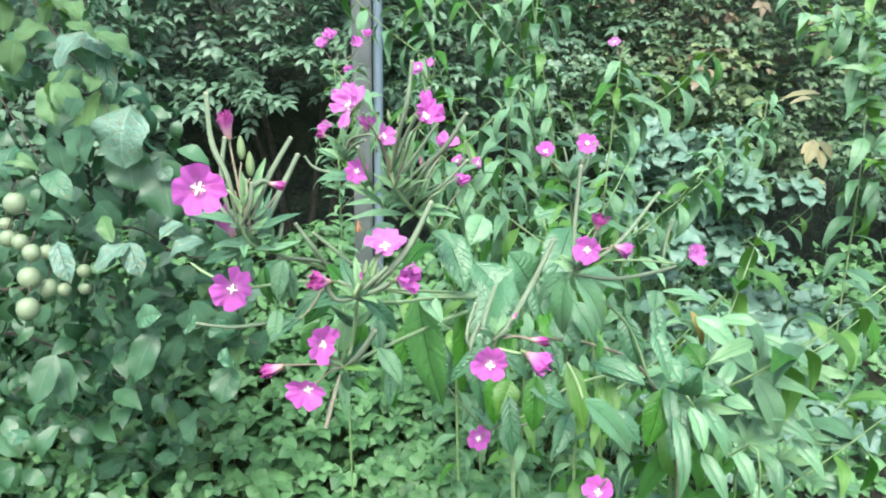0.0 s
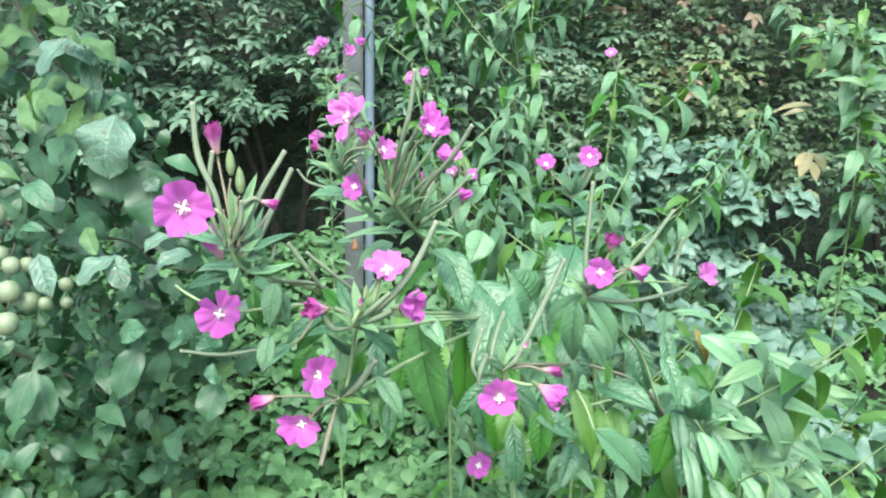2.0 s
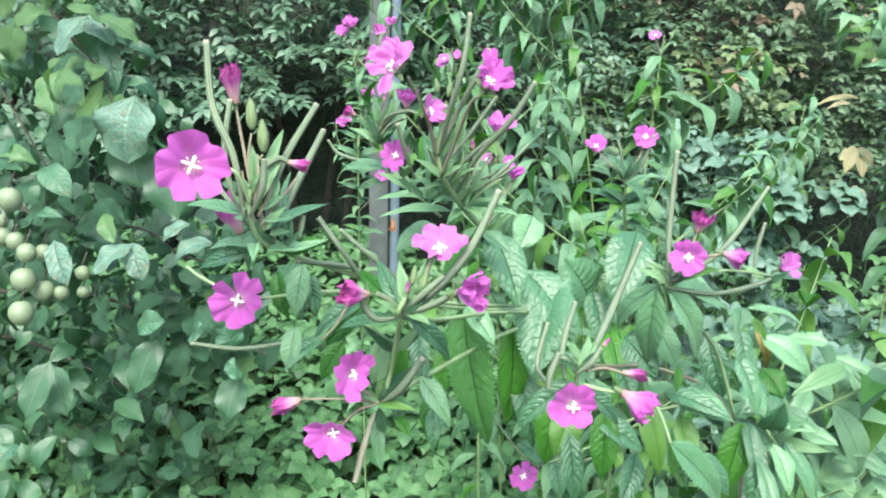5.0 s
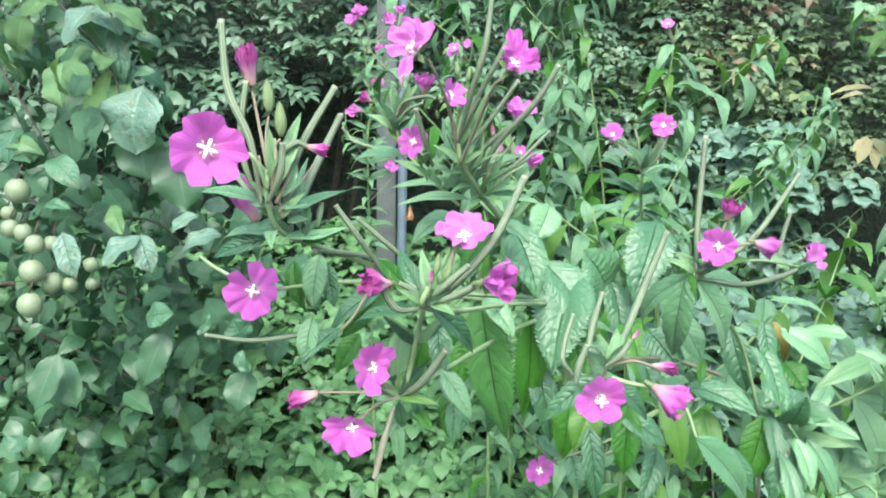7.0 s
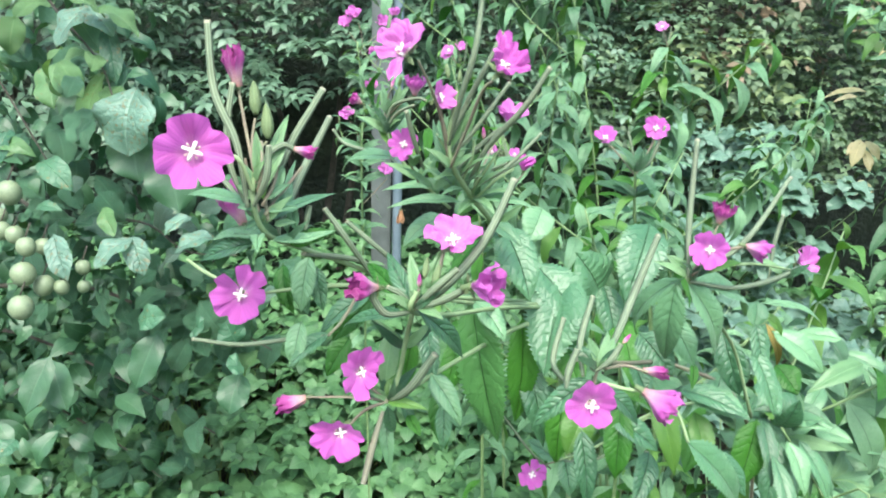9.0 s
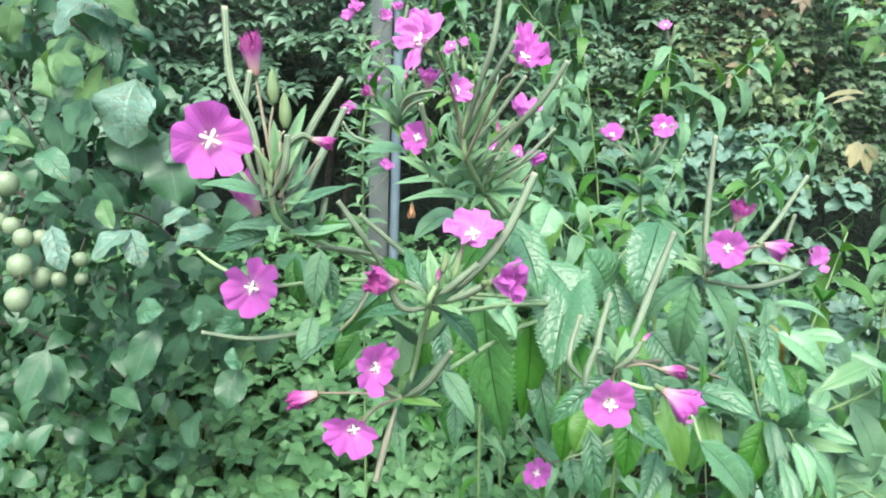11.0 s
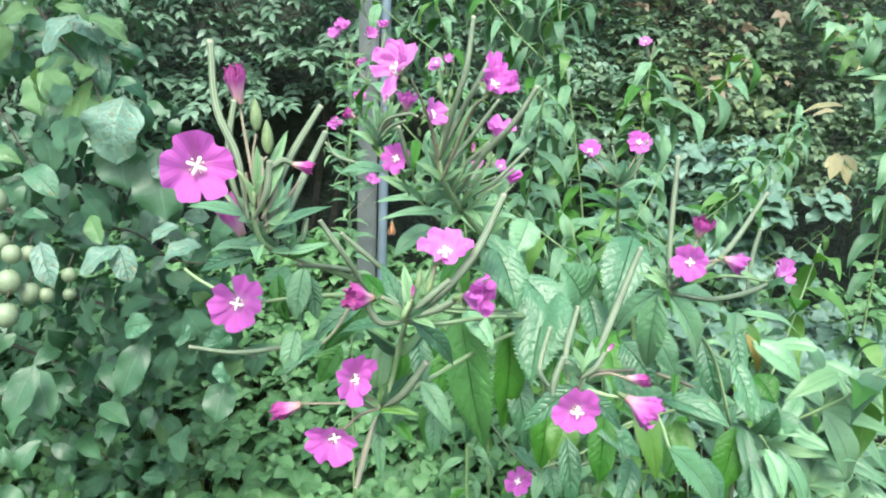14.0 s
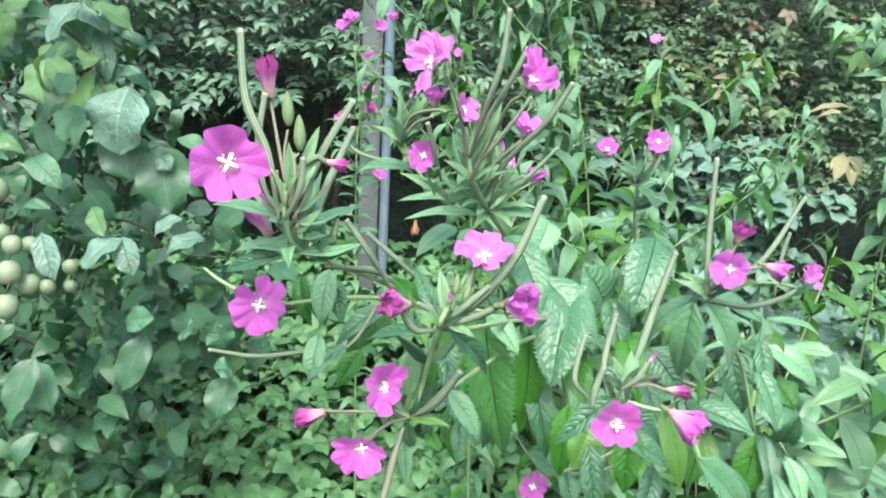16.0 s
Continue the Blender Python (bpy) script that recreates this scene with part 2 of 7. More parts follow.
DRY = plain_material("dry brown petal", [(0.3, (0.30, 0.13, 0.05)), (0.7, (0.50, 0.30, 0.16))], 150, 0.8)
BARK = plain_material("plum bark", [(0.3, (0.030, 0.028, 0.020)), (0.7, (0.075, 0.070, 0.048))], 60, 0.8, 0.8, 0.002)
PLUM = plain_material("unripe plum skin", [(0.3, (0.12, 0.18, 0.095)), (0.7, (0.22, 0.28, 0.165))], 22, 0.5, 0.1, 0.0004)
POST = plain_material("weathered grey post", [(0.25, (0.045, 0.060, 0.056)), (0.75, (0.095, 0.118, 0.108))], 18, 0.7, 0.5, 0.002)
PIPE = plain_material("blue-grey plastic", [(0.25, (0.085, 0.130, 0.155)), (0.75, (0.140, 0.195, 0.225))], 12, 0.45, 0.1, 0.0005)
SOIL = plain_material("leaf litter soil", [(0.3, (0.014, 0.015, 0.009)), (0.55, (0.030, 0.034, 0.018)), (0.75, (0.045, 0.070, 0.025))], 9, 0.9, 1.0, 0.02, detail=8)
# near-black greens that stand in for the shade deep in the hedge
HEDGE_SHADE = plain_material("hedge interior shade", [(0.3, (0.012, 0.022, 0.014)), (0.7, (0.040, 0.062, 0.036))], 7, 0.95, 1.0, 0.03, detail=8)


# ---- mesh helpers ----
WORLD = {}


def put(ob, parent, m):
    WORLD[ob.name] = m
    if parent is None:
        ob.matrix_basis = m
    else:
        ob.parent = parent
        ob.matrix_basis = WORLD[parent.name].inverted() @ m
    return ob


def thing(name, base, label, category, group=""):
    """An empty at the base of a thing that holds its parts."""
    return put(tagged(new(name), label, category, group), None, Matrix.Translation(base))


def mesh_of(name, verts, faces, material, uvs=None, smooth=True):
    me = bpy.data.meshes.new(name)
    me.from_pydata([tuple(v) for v in verts], [], [tuple(f) for f in faces])
    if uvs is not None:
        layer = me.uv_layers.new(name="UVMap")
        idx = np.empty(len(me.loops), dtype=np.int32)
        me.loops.foreach_get("vertex_index", idx)
        layer.data.foreach_set("uv", np.asarray(uvs, dtype=np.float32)[idx].ravel())
    if smooth:
        me.polygons.foreach_set("use_smooth", [True] * len(me.polygons))
    me.materials.append(material)
    return me


def part(name, me, parent, m=None, label=""):
    return put(tagged(new(name, me), label), parent, m if m is not None else Matrix())


def frame_of(origin, along, normal, sx=1.0, sy=1.0, sz=1.0):
    """A pose whose y axis runs along and whose z axis is near normal."""
    y = Vector(along).normalized()
    x = y.cross(Vector(normal))
    if x.length < 1e-6:
        x = y.cross(Vector((1, 0.3, 0.2)))
    x.normalize()
    z = x.cross(y)
    m = Matrix((x * sx, y * sy, z * sz)).transposed().to_4x4()
    m.translation = origin
    return m


def smooth_line(pts, steps=6):
    """A Catmull-Rom line through the points."""
    p = [np.array(q, float) for q in pts]
    if len(p) == 2:
        return [p[0] + (p[1] - p[0]) * i / steps for i in range(steps + 1)]
    p = [2 * p[0] - p[1], *p, 2 * p[-1] - p[-2]]
    out = []
    for a, b, c, d in zip(p, p[1:], p[2:], p[3:]):
        for i in range(steps):
            t = i / steps
            out.append(0.5 * (2 * b + (c - a) * t + (2 * a - 5 * b + 4 * c - d) * t * t + (3 * b - a - 3 * c + d) * t ** 3))
    return out + [p[-2]]


def tube(pts, radii, sides=8, ridge=1.0, steps=6):
    """A tube along a smooth line; radii at even steps of its length; ridge below 1 gives a four-edged section."""
    line = smooth_line(pts, steps)
    n = len(line)
    r = np.interp(np.linspace(0, 1, n), np.linspace(0, 1, len(radii)), radii)
    verts, uvs, faces = [], [], []
    side = None
    for i in range(n):
        t = line[min(i + 1, n - 1)] - line[max(i - 1, 0)]
        t = t / (np.linalg.norm(t) + 1e-12)
        if side is None:
            side = np.cross(t, (0.3, 1, 0.2))
        side = side - t * np.dot(side, t)
        side = side / np.linalg.norm(side)
        up = np.cross(t, side)
        for j in range(sides):
            a = 2 * math.pi * j / sides
            k = r[i] * (1 if j % 2 == 0 else ridge)
            verts.append(line[i] + k * (side * math.cos(a) + up * math.sin(a)))
            uvs.append((j / sides * 2 if j <= sides / 2 else 2 - j / sides * 2, i / (n - 1)))
    for i in range(n - 1):
        for j in range(sides):
            a, b = i * sides + j, i * sides + (j + 1) % sides
            faces.append((a, b, b + sides, a + sides))
    faces.append(tuple(range(sides))[::-1])
    faces.append(tuple((n - 1) * sides + j for j in range(sides)))
    return verts, faces, uvs


def leaf_blade(base, tip, width, facing, arch=0.12, rows=26, cols=6, teeth=0.0, fold=0.25, wave=0.03, seed=0, broad=0.36, petiole=0.03, twist=0.0, tip_round=1.38, quilt=0.0, ribs=9):
    """A leaf from base to tip: a bent midrib, a blade folded along it, a waved and toothed rim."""
    rng = random.Random(seed)
    b, t, f = Vector(base), Vector(tip), Vector(facing)
    length = (t - b).length
    d = (t - b).normalized()
    f = (f - d * f.dot(d)).normalized()
    ctrl = (b + t) / 2 + f * length * arch * 2
    ph = rng.uniform(0, 6)
    pk = broad
    verts, uvs, faces = [], [], []
    for i in range(rows + 1):
        s = i / rows
        c = b * (1 - s) ** 2 + ctrl * 2 * s * (1 - s) + t * s * s
        tan = ((ctrl - b) * (1 - s) + (t - ctrl) * s).normalized()
        x = tan.cross(f).normalized()
        x = (Matrix.Rotation(twist * s, 3, tan) @ x)
        nrm = x.cross(tan)
        q = max(0.0, (s - petiole) / (1 - petiole))
        w = (q / pk) ** 0.75 * math.exp(0.75 * (1 - q / pk)) if q < pk else (max(0.0, 1 - ((q - pk) / (1 - pk)) ** tip_round))
        w = max(w, 0.035 if s < 0.98 else 0.012) * width / 2
        tooth = 1 + (teeth * (1 if i % 2 else -0.3) if 0.1 < s < 0.96 else 0)
        for j in range(cols + 1):
            u = 2 * j / cols - 1
            k = w * u * (tooth if abs(u) > 0.99 else 1)
            lift = fold * abs(u) * w * (1 - 0.5 * abs(u)) + wave * width * abs(u) ** 2 * math.sin(s * 13 + ph + (1.7 if u > 0 else 0))
            if quilt:
                lift += quilt * width * math.sin(math.pi * (abs(u) ** 0.8)) * abs(math.sin(math.pi * (ribs * s - 2.2 * abs(u) ** 1.4 + (0.25 if u > 0 else 0) + 0.12 * math.sin(7 * s + ph))))
            verts.append(c + x * k + nrm * lift)
            uvs.append((0.5 + 0.5 * u, s))
    for i in range(rows):
        for j in range(cols):
            a = i * (cols + 1) + j
            faces.append((a, a + 1, a + cols + 2, a + cols + 1))
    return verts, faces, uvs


def scatter(name, templates, poses, material, parent, label=""):
    """Many copies of small templates joined into one mesh."""
    rng = np.random.default_rng(len(poses))
    vs, fs, us, off = [], [], [], 0
    pick = rng.integers(0, len(templates), len(poses))
    for k, (tv, tf, tu) in enumerate(templates):
        ms = [poses[i] for i in np.nonzero(pick == k)[0]]
        if not ms:
            continue
        a = np.array([[list(r) for r in m] for m in ms])
        tv, tf, tu = np.array([tuple(v) for v in tv]), np.array(tf), np.array(tu)
        v = np.einsum("nij,vj->nvi", a[:, :3, :3], tv) + a[:, None, :3, 3]
        vs.append(v.reshape(-1, 3))
        fs.append((tf[None] + (off + np.arange(len(ms)) * len(tv))[:, None, None]).reshape(-1, 4))
        us.append(np.tile(tu, (len(ms), 1)))
        off += len(ms) * len(tv)
    v, f, u = np.concatenate(vs), np.concatenate(fs), np.concatenate(us)
    me = bpy.data.meshes.new(name)
    me.vertices.add(len(v))
    me.vertices.foreach_set("co", v.ravel())
    me.loops.add(f.size)
    me.loops.foreach_set("vertex_index", f.ravel().astype(np.int32))
    me.polygons.add(len(f))
    me.polygons.foreach_set("loop_start", np.arange(0, f.size, 4, dtype=np.int32))
    me.polygons.foreach_set("use_smooth", np.ones(len(f), dtype=bool))
    me.update(calc_edges=True)
    layer = me.uv_layers.new(name="UVMap")
    layer.data.foreach_set("uv", u[f.ravel()].astype(np.float32).ravel())
    me.materials.append(material)
    ob = part(name, me, parent, None, label)
    return tagged(ob, kind="stuff")


def join(pieces):
    """Joins (verts, faces, uvs) pieces into one."""
    v, f, u = [], [], []
    for a, b, c in pieces:
        o = len(v)
        v += [tuple(x) for x in a]
        f += [tuple(i + o for i in q) for q in b]
        u += list(c)
    return v, f, u


# ---- willowherb parts ----
def petal_shape(radius, cup, seed, crumple=0.0):
    """One broad petal with a notched rim, lying along +y with its face to +z."""
    rng = random.Random(seed)
    rows, cols = 10, 18
    lean = rng.uniform(-0.1, 0.1)
    ph, notch = rng.uniform(0, 6), rng.uniform(0.18, 0.28)
    verts, uvs, faces = [], [], []
    for i in range(rows + 1):
        s = i / rows
        half = radius * (0.08 + 0.60 * s ** 0.85)
        for j in range(cols + 1):
            u = 2 * j / cols - 1
            v = abs(u - lean)
            reach = radius * (1.02 - notch * math.exp(-(v / 0.23) ** 2) - 0.33 * abs(u) ** 2.7 + 0.012 * math.sin(13 * u + 3 * ph))
            y = 0.06 * radius + s * reach
            x = u * half * (1 - 0.10 * s * s)
            z = cup * radius * (2.1 * s - 1.1 * s ** 1.8) + 0.13 * radius * u * u * s + 0.045 * radius * s * math.sin(4 * u + ph) + 0.04 * radius * s * s * math.sin(9 * u + 2 * ph) - 0.05 * radius * s * math.exp(-(v / 0.22) ** 2)
            if crumple:
                z += crumple * radius * s * math.sin(6 * u + 9 * s + ph)
                x *= 1 - 0.35 * crumple * s
            verts.append((x, y, z))
            uvs.append((0.5 + 0.5 * u, s))
    for i in range(rows):
        for j in range(cols):
            a = i * (cols + 1) + j
            faces.append((a, a + 1, a + cols + 2, a + cols + 1))
    return verts, faces, uvs


def rolled_petal(flare, seed):
    """A petal rolled into a quarter of a tube along +z, crumpled at the rim."""
    rng = random.Random(seed)
    rows, cols = 12, 10
    ph, length = rng.uniform(0, 6), rng.uniform(0.85, 1.1)
    verts, uvs, faces = [], [], []
    for i in range(rows + 1):
        s = i / rows
        for j in range(cols + 1):
            u = 2 * j / cols - 1
            a = 1.15 * u * (1 - 0.25 * s)
            r = 0.11 + 0.06 * s + flare * math.sin(min(1.0, s * 1.15) * math.pi / 2) ** 1.8 - 0.30 * max(0.0, s - 0.72) + 0.09 * s * s * math.sin(5 * u + ph) + 0.10 * s ** 3 * math.sin(11 * u + 12 * s + ph)
            z = length * s * (1 - 0.16 * u * u * s) - 0.09 * s * s * math.sin(7 * u + 2 * ph)
            verts.append((r * math.sin(a), r * math.cos(a), z))
            uvs.append((0.5 + 0.5 * u, s))
    for i in range(rows):
        for j in range(cols):
            a = i * (cols + 1) + j
            faces.append((a, a + 1, a + cols + 2, a + cols + 1))
    return verts, faces, uvs


def mesh_from(name, shape, material):
    return mesh_of(name, shape[0], shape[1], material, shape[2])


PETALS = [mesh_of("petal", *petal_shape(1.0, 0.42, k)[:2], PETAL, petal_shape(1.0, 0.42, k)[2]) for k in range(5)]
PETALS_PALE = [mesh_of("petal", *petal_shape(1.0, 0.42, k + 9)[:2], PETAL_PALE, petal_shape(1.0, 0.42, k + 9)[2]) for k in range(4)]
PETALS_LOOSE = [mesh_from("petal", petal_shape(1.0, 0.25, k + 31, 0.13), PETAL) for k in range(4)]
PETALS_LOOSE_PALE = [mesh_from("petal", petal_shape(1.0, 0.25, k + 41, 0.10), PETAL_PALE) for k in range(4)]
PETALS_ROLLED = {k: [mesh_from("petal", rolled_petal(w, i + 61), mt) for i in range(4)] for k, w, mt in (("wilted", 0.06, PETAL_WILT), ("pale", 0.12, PETAL_ROLL), ("dry", 0.08, DRY))}
PETALS_CUPPED = {k: [mesh_from("petal", rolled_petal(0.27, i + 71), mt) for i in range(4)] for k, mt in (("wilted", PETAL_WILT), ("open", PETAL_ROLL), ("pale", PETAL_ROLL))}


def stigma_shape():
    """A style that ends in a cross of four curled lobes."""
    ps = [tube([(0, 0, 0), (0.02, 0, 0.25), (0, 0, 0.42)], [0.035, 0.035, 0.045], 6, steps=3)]
    for k in range(4):
        a = k * math.pi / 2 + 0.2
        c, s = math.cos(a), math.sin(a)
        ps.append(tube([(0, 0, 0.40), (0.12 * c, 0.12 * s, 0.47), (0.26 * c, 0.26 * s, 0.44), (0.30 * c, 0.30 * s, 0.36)], [0.05, 0.062, 0.06, 0.03], 6, steps=3))
    return join(ps)


def stamen_shape():
    ps = []
    for k in range(8):
        a = k * math.pi / 4 + 0.35
        c, s, h = math.cos(a), math.sin(a), 0.22 + 0.08 * (k % 2)
        ps.append(tube([(0.06 * c, 0.06 * s, 0.02), (0.13 * c, 0.13 * s, 0.15), (0.19 * c, 0.19 * s, h)], [0.014, 0.012, 0.012], 5, steps=2))
        ps.append(tube([(0.17 * c, 0.17 * s, h), (0.22 * c, 0.22 * s, h + 0.05)], [0.03, 0.022], 5, steps=2))
    return join(ps)


def calyx_shape():
    """Four pointed sepals round a short tube."""
    ps = [tube([(0, 0, -0.32), (0, 0, -0.12), (0, 0, 0.03)], [0.085, 0.11, 0.15], 8, steps=3)]
    for k in range(4):
        a = k * math.pi / 2 + math.pi / 4
        c, s = math.cos(a), math.sin(a)
        ps.append(leaf_blade((0.08 * c, 0.08 * s, -0.06), (0.55 * c, 0.55 * s, 0.02), 0.2, (0, 0, 1), 0.05, 6, 2))
    return join(ps)


STIGMA_MESH = mesh_from("stigma", stigma_shape(), STIGMA)
STAMEN_MESH = mesh_from("stamen_ring", stamen_shape(), ANTHER)
CALYX_MESH = mesh_from("flower", calyx_shape(), BUD)


def flower(plant, at, face, radius, spread=1.0, turn=20, look_of="open", seed=1, label="", petals=None):
    """A four-petalled flower at its throat, facing a way. spread 1: wide open, near 0: closed."""
    rng = random.Random(seed)
    z = Vector(face).normalized()
    if spread > 0.65:
        at = Vector(at) - z * 0.34 * radius
    m = frame_of(at, z.orthogonal(), z)
    m = m @ pose(0, 0, 0, 0, 0, turn) @ Matrix.Scale(radius, 4)
    if petals:
        m = frame_of(at, Vector((0, 0, 1)) - z * z.z, z) @ Matrix.Scale(radius, 4)
    fl = part("flower", CALYX_MESH, plant, m, label)
    if petals:
        # angle from upright, backward tilt, length and width of each petal
        for k, (angle, tilt, length, wide) in enumerate(petals):
            pool = PETALS_LOOSE_PALE if look_of == "pale" else PETALS if spread > 0.65 else PETALS_LOOSE
            part("petal", pool[(seed + k) % 4], fl, m @ pose(0, 0, 0.04 * k, 0, 0, angle) @ pose(0, 0, 0, tilt) @ Matrix.Diagonal((wide, length, 1, 1)))
        part("stigma", STIGMA_MESH, fl, m @ Matrix.Scale(0.8, 4), "white four-lobed stigma")
        part("stamen_ring", STAMEN_MESH, fl, m)
        return fl
    if spread < 0.3:
        tight = spread < 0.13
        long = 1.8 if tight else 1.25
        for k in range(4):
            part("petal", (PETALS_ROLLED if tight else PETALS_CUPPED)[look_of][(seed + k) % 4], fl, m @ pose(0, 0, 0, rng.uniform(-5, 5), rng.uniform(-5, 5), 90 * k + rng.uniform(-15, 15)) @ Matrix.Scale(long * rng.uniform(0.9, 1.05), 4))
        return fl
    pool = PETALS_PALE if look_of == "pale" else PETALS
    if look_of in ("open", "pale") and spread < 0.65:
        pool = PETALS_LOOSE if look_of == "open" else PETALS_LOOSE_PALE
    for k in range(4):
        tilt = (1 - spread) * 84 + rng.uniform(-11, 9) * (1.6 if spread < 0.65 else 1) + 2 * (k % 2)
        slim = Matrix.Diagonal((rng.uniform(1.02, 1.18), rng.uniform(0.86, 1.12), 1, 1))
        part("petal", pool[(seed + k) % len(pool)], fl, m @ pose(0, 0, 0.05 * (k % 2), 0, 0, 90 * k + rng.uniform(-9, 9)) @ pose(0, 0, 0, tilt) @ slim)
    if spread > 0.65:
        part("stigma", STIGMA_MESH, fl, m @ Matrix.Diagonal((0.85, 0.85, 1.15, 1)), "white four-lobed stigma")
        part("stamen_ring", STAMEN_MESH, fl, m)
    return fl


def pod(plant, pts, r, stalk=False, pod_mat=None):
    r = r * (1.0 if not stalk else 0.85)
    radii = [0.50 * r, 0.66 * r, 0.84 * r, 0.97 * r, 1.04 * r, 1.05 * r, r, 0.90 * r, 0.88 * r] if not stalk else [0.9 * r, r, 0.9 * r, 0.8 * r]
    v, f, u = tube(pts, radii, 8, 0.84, 10)
    return part("stalk" if stalk else "seed_pod", mesh_of("seed_pod", v, f, (STEM if r > 0.00088 else STEM_RED) if stalk else pod_mat or POD, u), plant)


def stem(plant, pts, r0, r1, name="stem", mat=None):
    v, f, u = tube(pts, [0.75 * r0, 0.4 * (r0 + r1), 0.85 * r1], 8)
    return part(name, mesh_of(name, v, f, mat or STEM, u), plant)


def leaf(plant, base, tip, width, facing=(0, -0.7, 0.7), arch=0.12, mat=None, seed=0, fold=0.3, twist=0.0, teeth=0.16):
    broadside = width > 0.35 * (Vector(tip) - Vector(base)).length
    v, f, u = leaf_blade(base, tip, width, facing, arch, 56, 10, teeth, fold, 0.035, seed, 0.40 if broadside else 0.36, 0.03, twist, 1.9 if broadside else 1.65, 0.042)
    return part("leaf", mesh_of("leaf", v, f, mat or LEAF, u), plant)


def bud_shape():
    return tube([(0, 0, 0), (0, 0, 0.2), (0.01, 0, 0.45), (0, 0, 0.8), (0, 0, 1.0)], [0.07, 0.15, 0.19, 0.17, 0.10, 0.02], 8, 0.94, 3)


BUD_MESH = mesh_from("bud", bud_shape(), BUD)
BUD_PINK_MESH = mesh_from("bud", bud_shape(), PETAL_WILT)


def bud(plant, base, tip, pink=False):
    d = Vector(tip) - Vector(base)
    m = frame_of(base, d.orthogonal(), d) @ Matrix.Scale(d.length, 4)
    return part("bud", BUD_PINK_MESH if pink else BUD_MESH, plant, m)


def small_leaf_shapes(count, ratio, droops, seed, rows=7, cols=2, broad=0.36, fold=0.3, wave=0.04, tip_round=1.5):
    """Unit leaves along +y with their upper face to +z, drooping more or less."""
    out = []
    for k in range(count):
        a = droops[0] + (droops[1] - droops[0]) * k / max(1, count - 1)
        tip = Vector((0.06 * math.sin(k * 2.3), math.cos(a), -math.sin(a)))
        face = Vector((0, math.sin(a), math.cos(a)))
        out.append(leaf_blade((0, 0, 0), tip, ratio, face, 0.11 + 0.15 * a, rows, cols, 0, fold, wave, seed + k, broad, twist=0.25 * math.sin(k * 1.7), tip_round=tip_round))
    return out


# "deep" is the copy coloured as if in shade
TALL_LEAVES = {m: [mesh_from("leaf", s, mt) for s in small_leaf_shapes(6, 0.29, (0.2, 1.25), 5, 16, 4, 0.36, 0.4, 0.05)] for m, mt in (("far", LEAF_FAR), ("near", LEAF), ("deep", LEAF_SHADED), ("pale", LEAF_PALE), ("young", LEAF_YOUNG), ("bright", LEAF_BRIGHT), ("yellow", LEAF_YELLOW))}


def leafy_shoot(plant, pts, r0, r1, start, gap, leaf_len, seed, kinds=("far",), droop=0.6, shrink=0.45, name="stem"):
    """A stem with pairs of drooping leaves set crosswise, smaller towards the tip."""
    rng = random.Random(seed)
    stem(plant, pts, r0, r1, name, STEM_FAR)
    line = smooth_line(pts, 12)
    acc, nxt, k = 0.0, start, 0
    total = sum(np.linalg.norm(b - a) for a, b in zip(line, line[1:]))
    for a, b in zip(line, line[1:]):
        seg = np.linalg.norm(b - a)
        while acc + seg >= nxt:
            p = Vector(a + (b - a) * ((nxt - acc) / seg))
            t = Vector(b - a).normalized()
            s = nxt / total
            ll = leaf_len * (1 - shrink * s) * rng.uniform(0.8, 1.15)
            side = t.orthogonal().normalized()
            side = Matrix.Rotation(k * 1.62 + seed + rng.uniform(-0.3, 0.3), 3, t) @ side
            for sg in (1, -1):
                out = (side * sg + t * rng.uniform(0.1, 0.5) + Vector((0, 0, 0.1 - 0.5 * droop))).normalized()
                pool = TALL_LEAVES[rng.choice(kinds)]
                i = min(5, max(0, int(rng.gauss(droop * 5, 1.1))))
                up = Vector((rng.uniform(-0.3, 0.3), rng.uniform(-0.5, 0.1), 1))
                part("leaf", pool[i], plant, frame_of(p + side * sg * r1, out, up, ll * rng.uniform(0.85, 1.2), ll, ll))
            nxt += gap * rng.uniform(0.8, 1.2) * (1 - 0.4 * s)
            k += 1
        acc += seg
    return line[-1]


def tip_cluster(plant, at, up, size, n_flowers, seed, kind="pale"):
    """The head of a shoot: small leaves, buds, pods and a few flowers."""
    rng = random.Random(seed)
    at, up = Vector(at), Vector(up).normalized()
    for k in range(5):
        d = (up + Vector((rng.uniform(-0.8, 0.8), rng.uniform(-0.8, 0.8), rng.uniform(-0.2, 0.4)))).normalized()
        if k < 3:
            pod(plant, [at, at + d * size * 0.5, at + (d + up * 0.6).normalized() * size * rng.uniform(0.9, 1.5)], 0.0013)
        else:
            b = at + d * size * 0.5
            pod(plant, [at, b], 0.0007, True)
            bud(plant, b, b + d * 0.009)
        part("leaf", TALL_LEAVES["young"][rng.randrange(4)], plant, frame_of(at, d + Vector((0, 0, -0.6)), (0, -0.2, 1), size * 0.9, size * 0.9, size * 0.9))
    for k in range(n_flowers):
        d = (up * 0.8 + Vector((rng.uniform(-1, 1), rng.uniform(-1, 0.2), rng.uniform(0, 0.6)))).normalized()
        p = at + d * size * rng.uniform(0.6, 1.2)
        pod(plant, [at, (at + p) / 2 + up * 0.004, p], 0.0009, True)
        flower(plant, p, d + Vector((0, -0.8, 0.1)), 0.0105, rng.choice((0.8, 0.6, 0.95)), rng.uniform(0, 90), kind, seed + k)



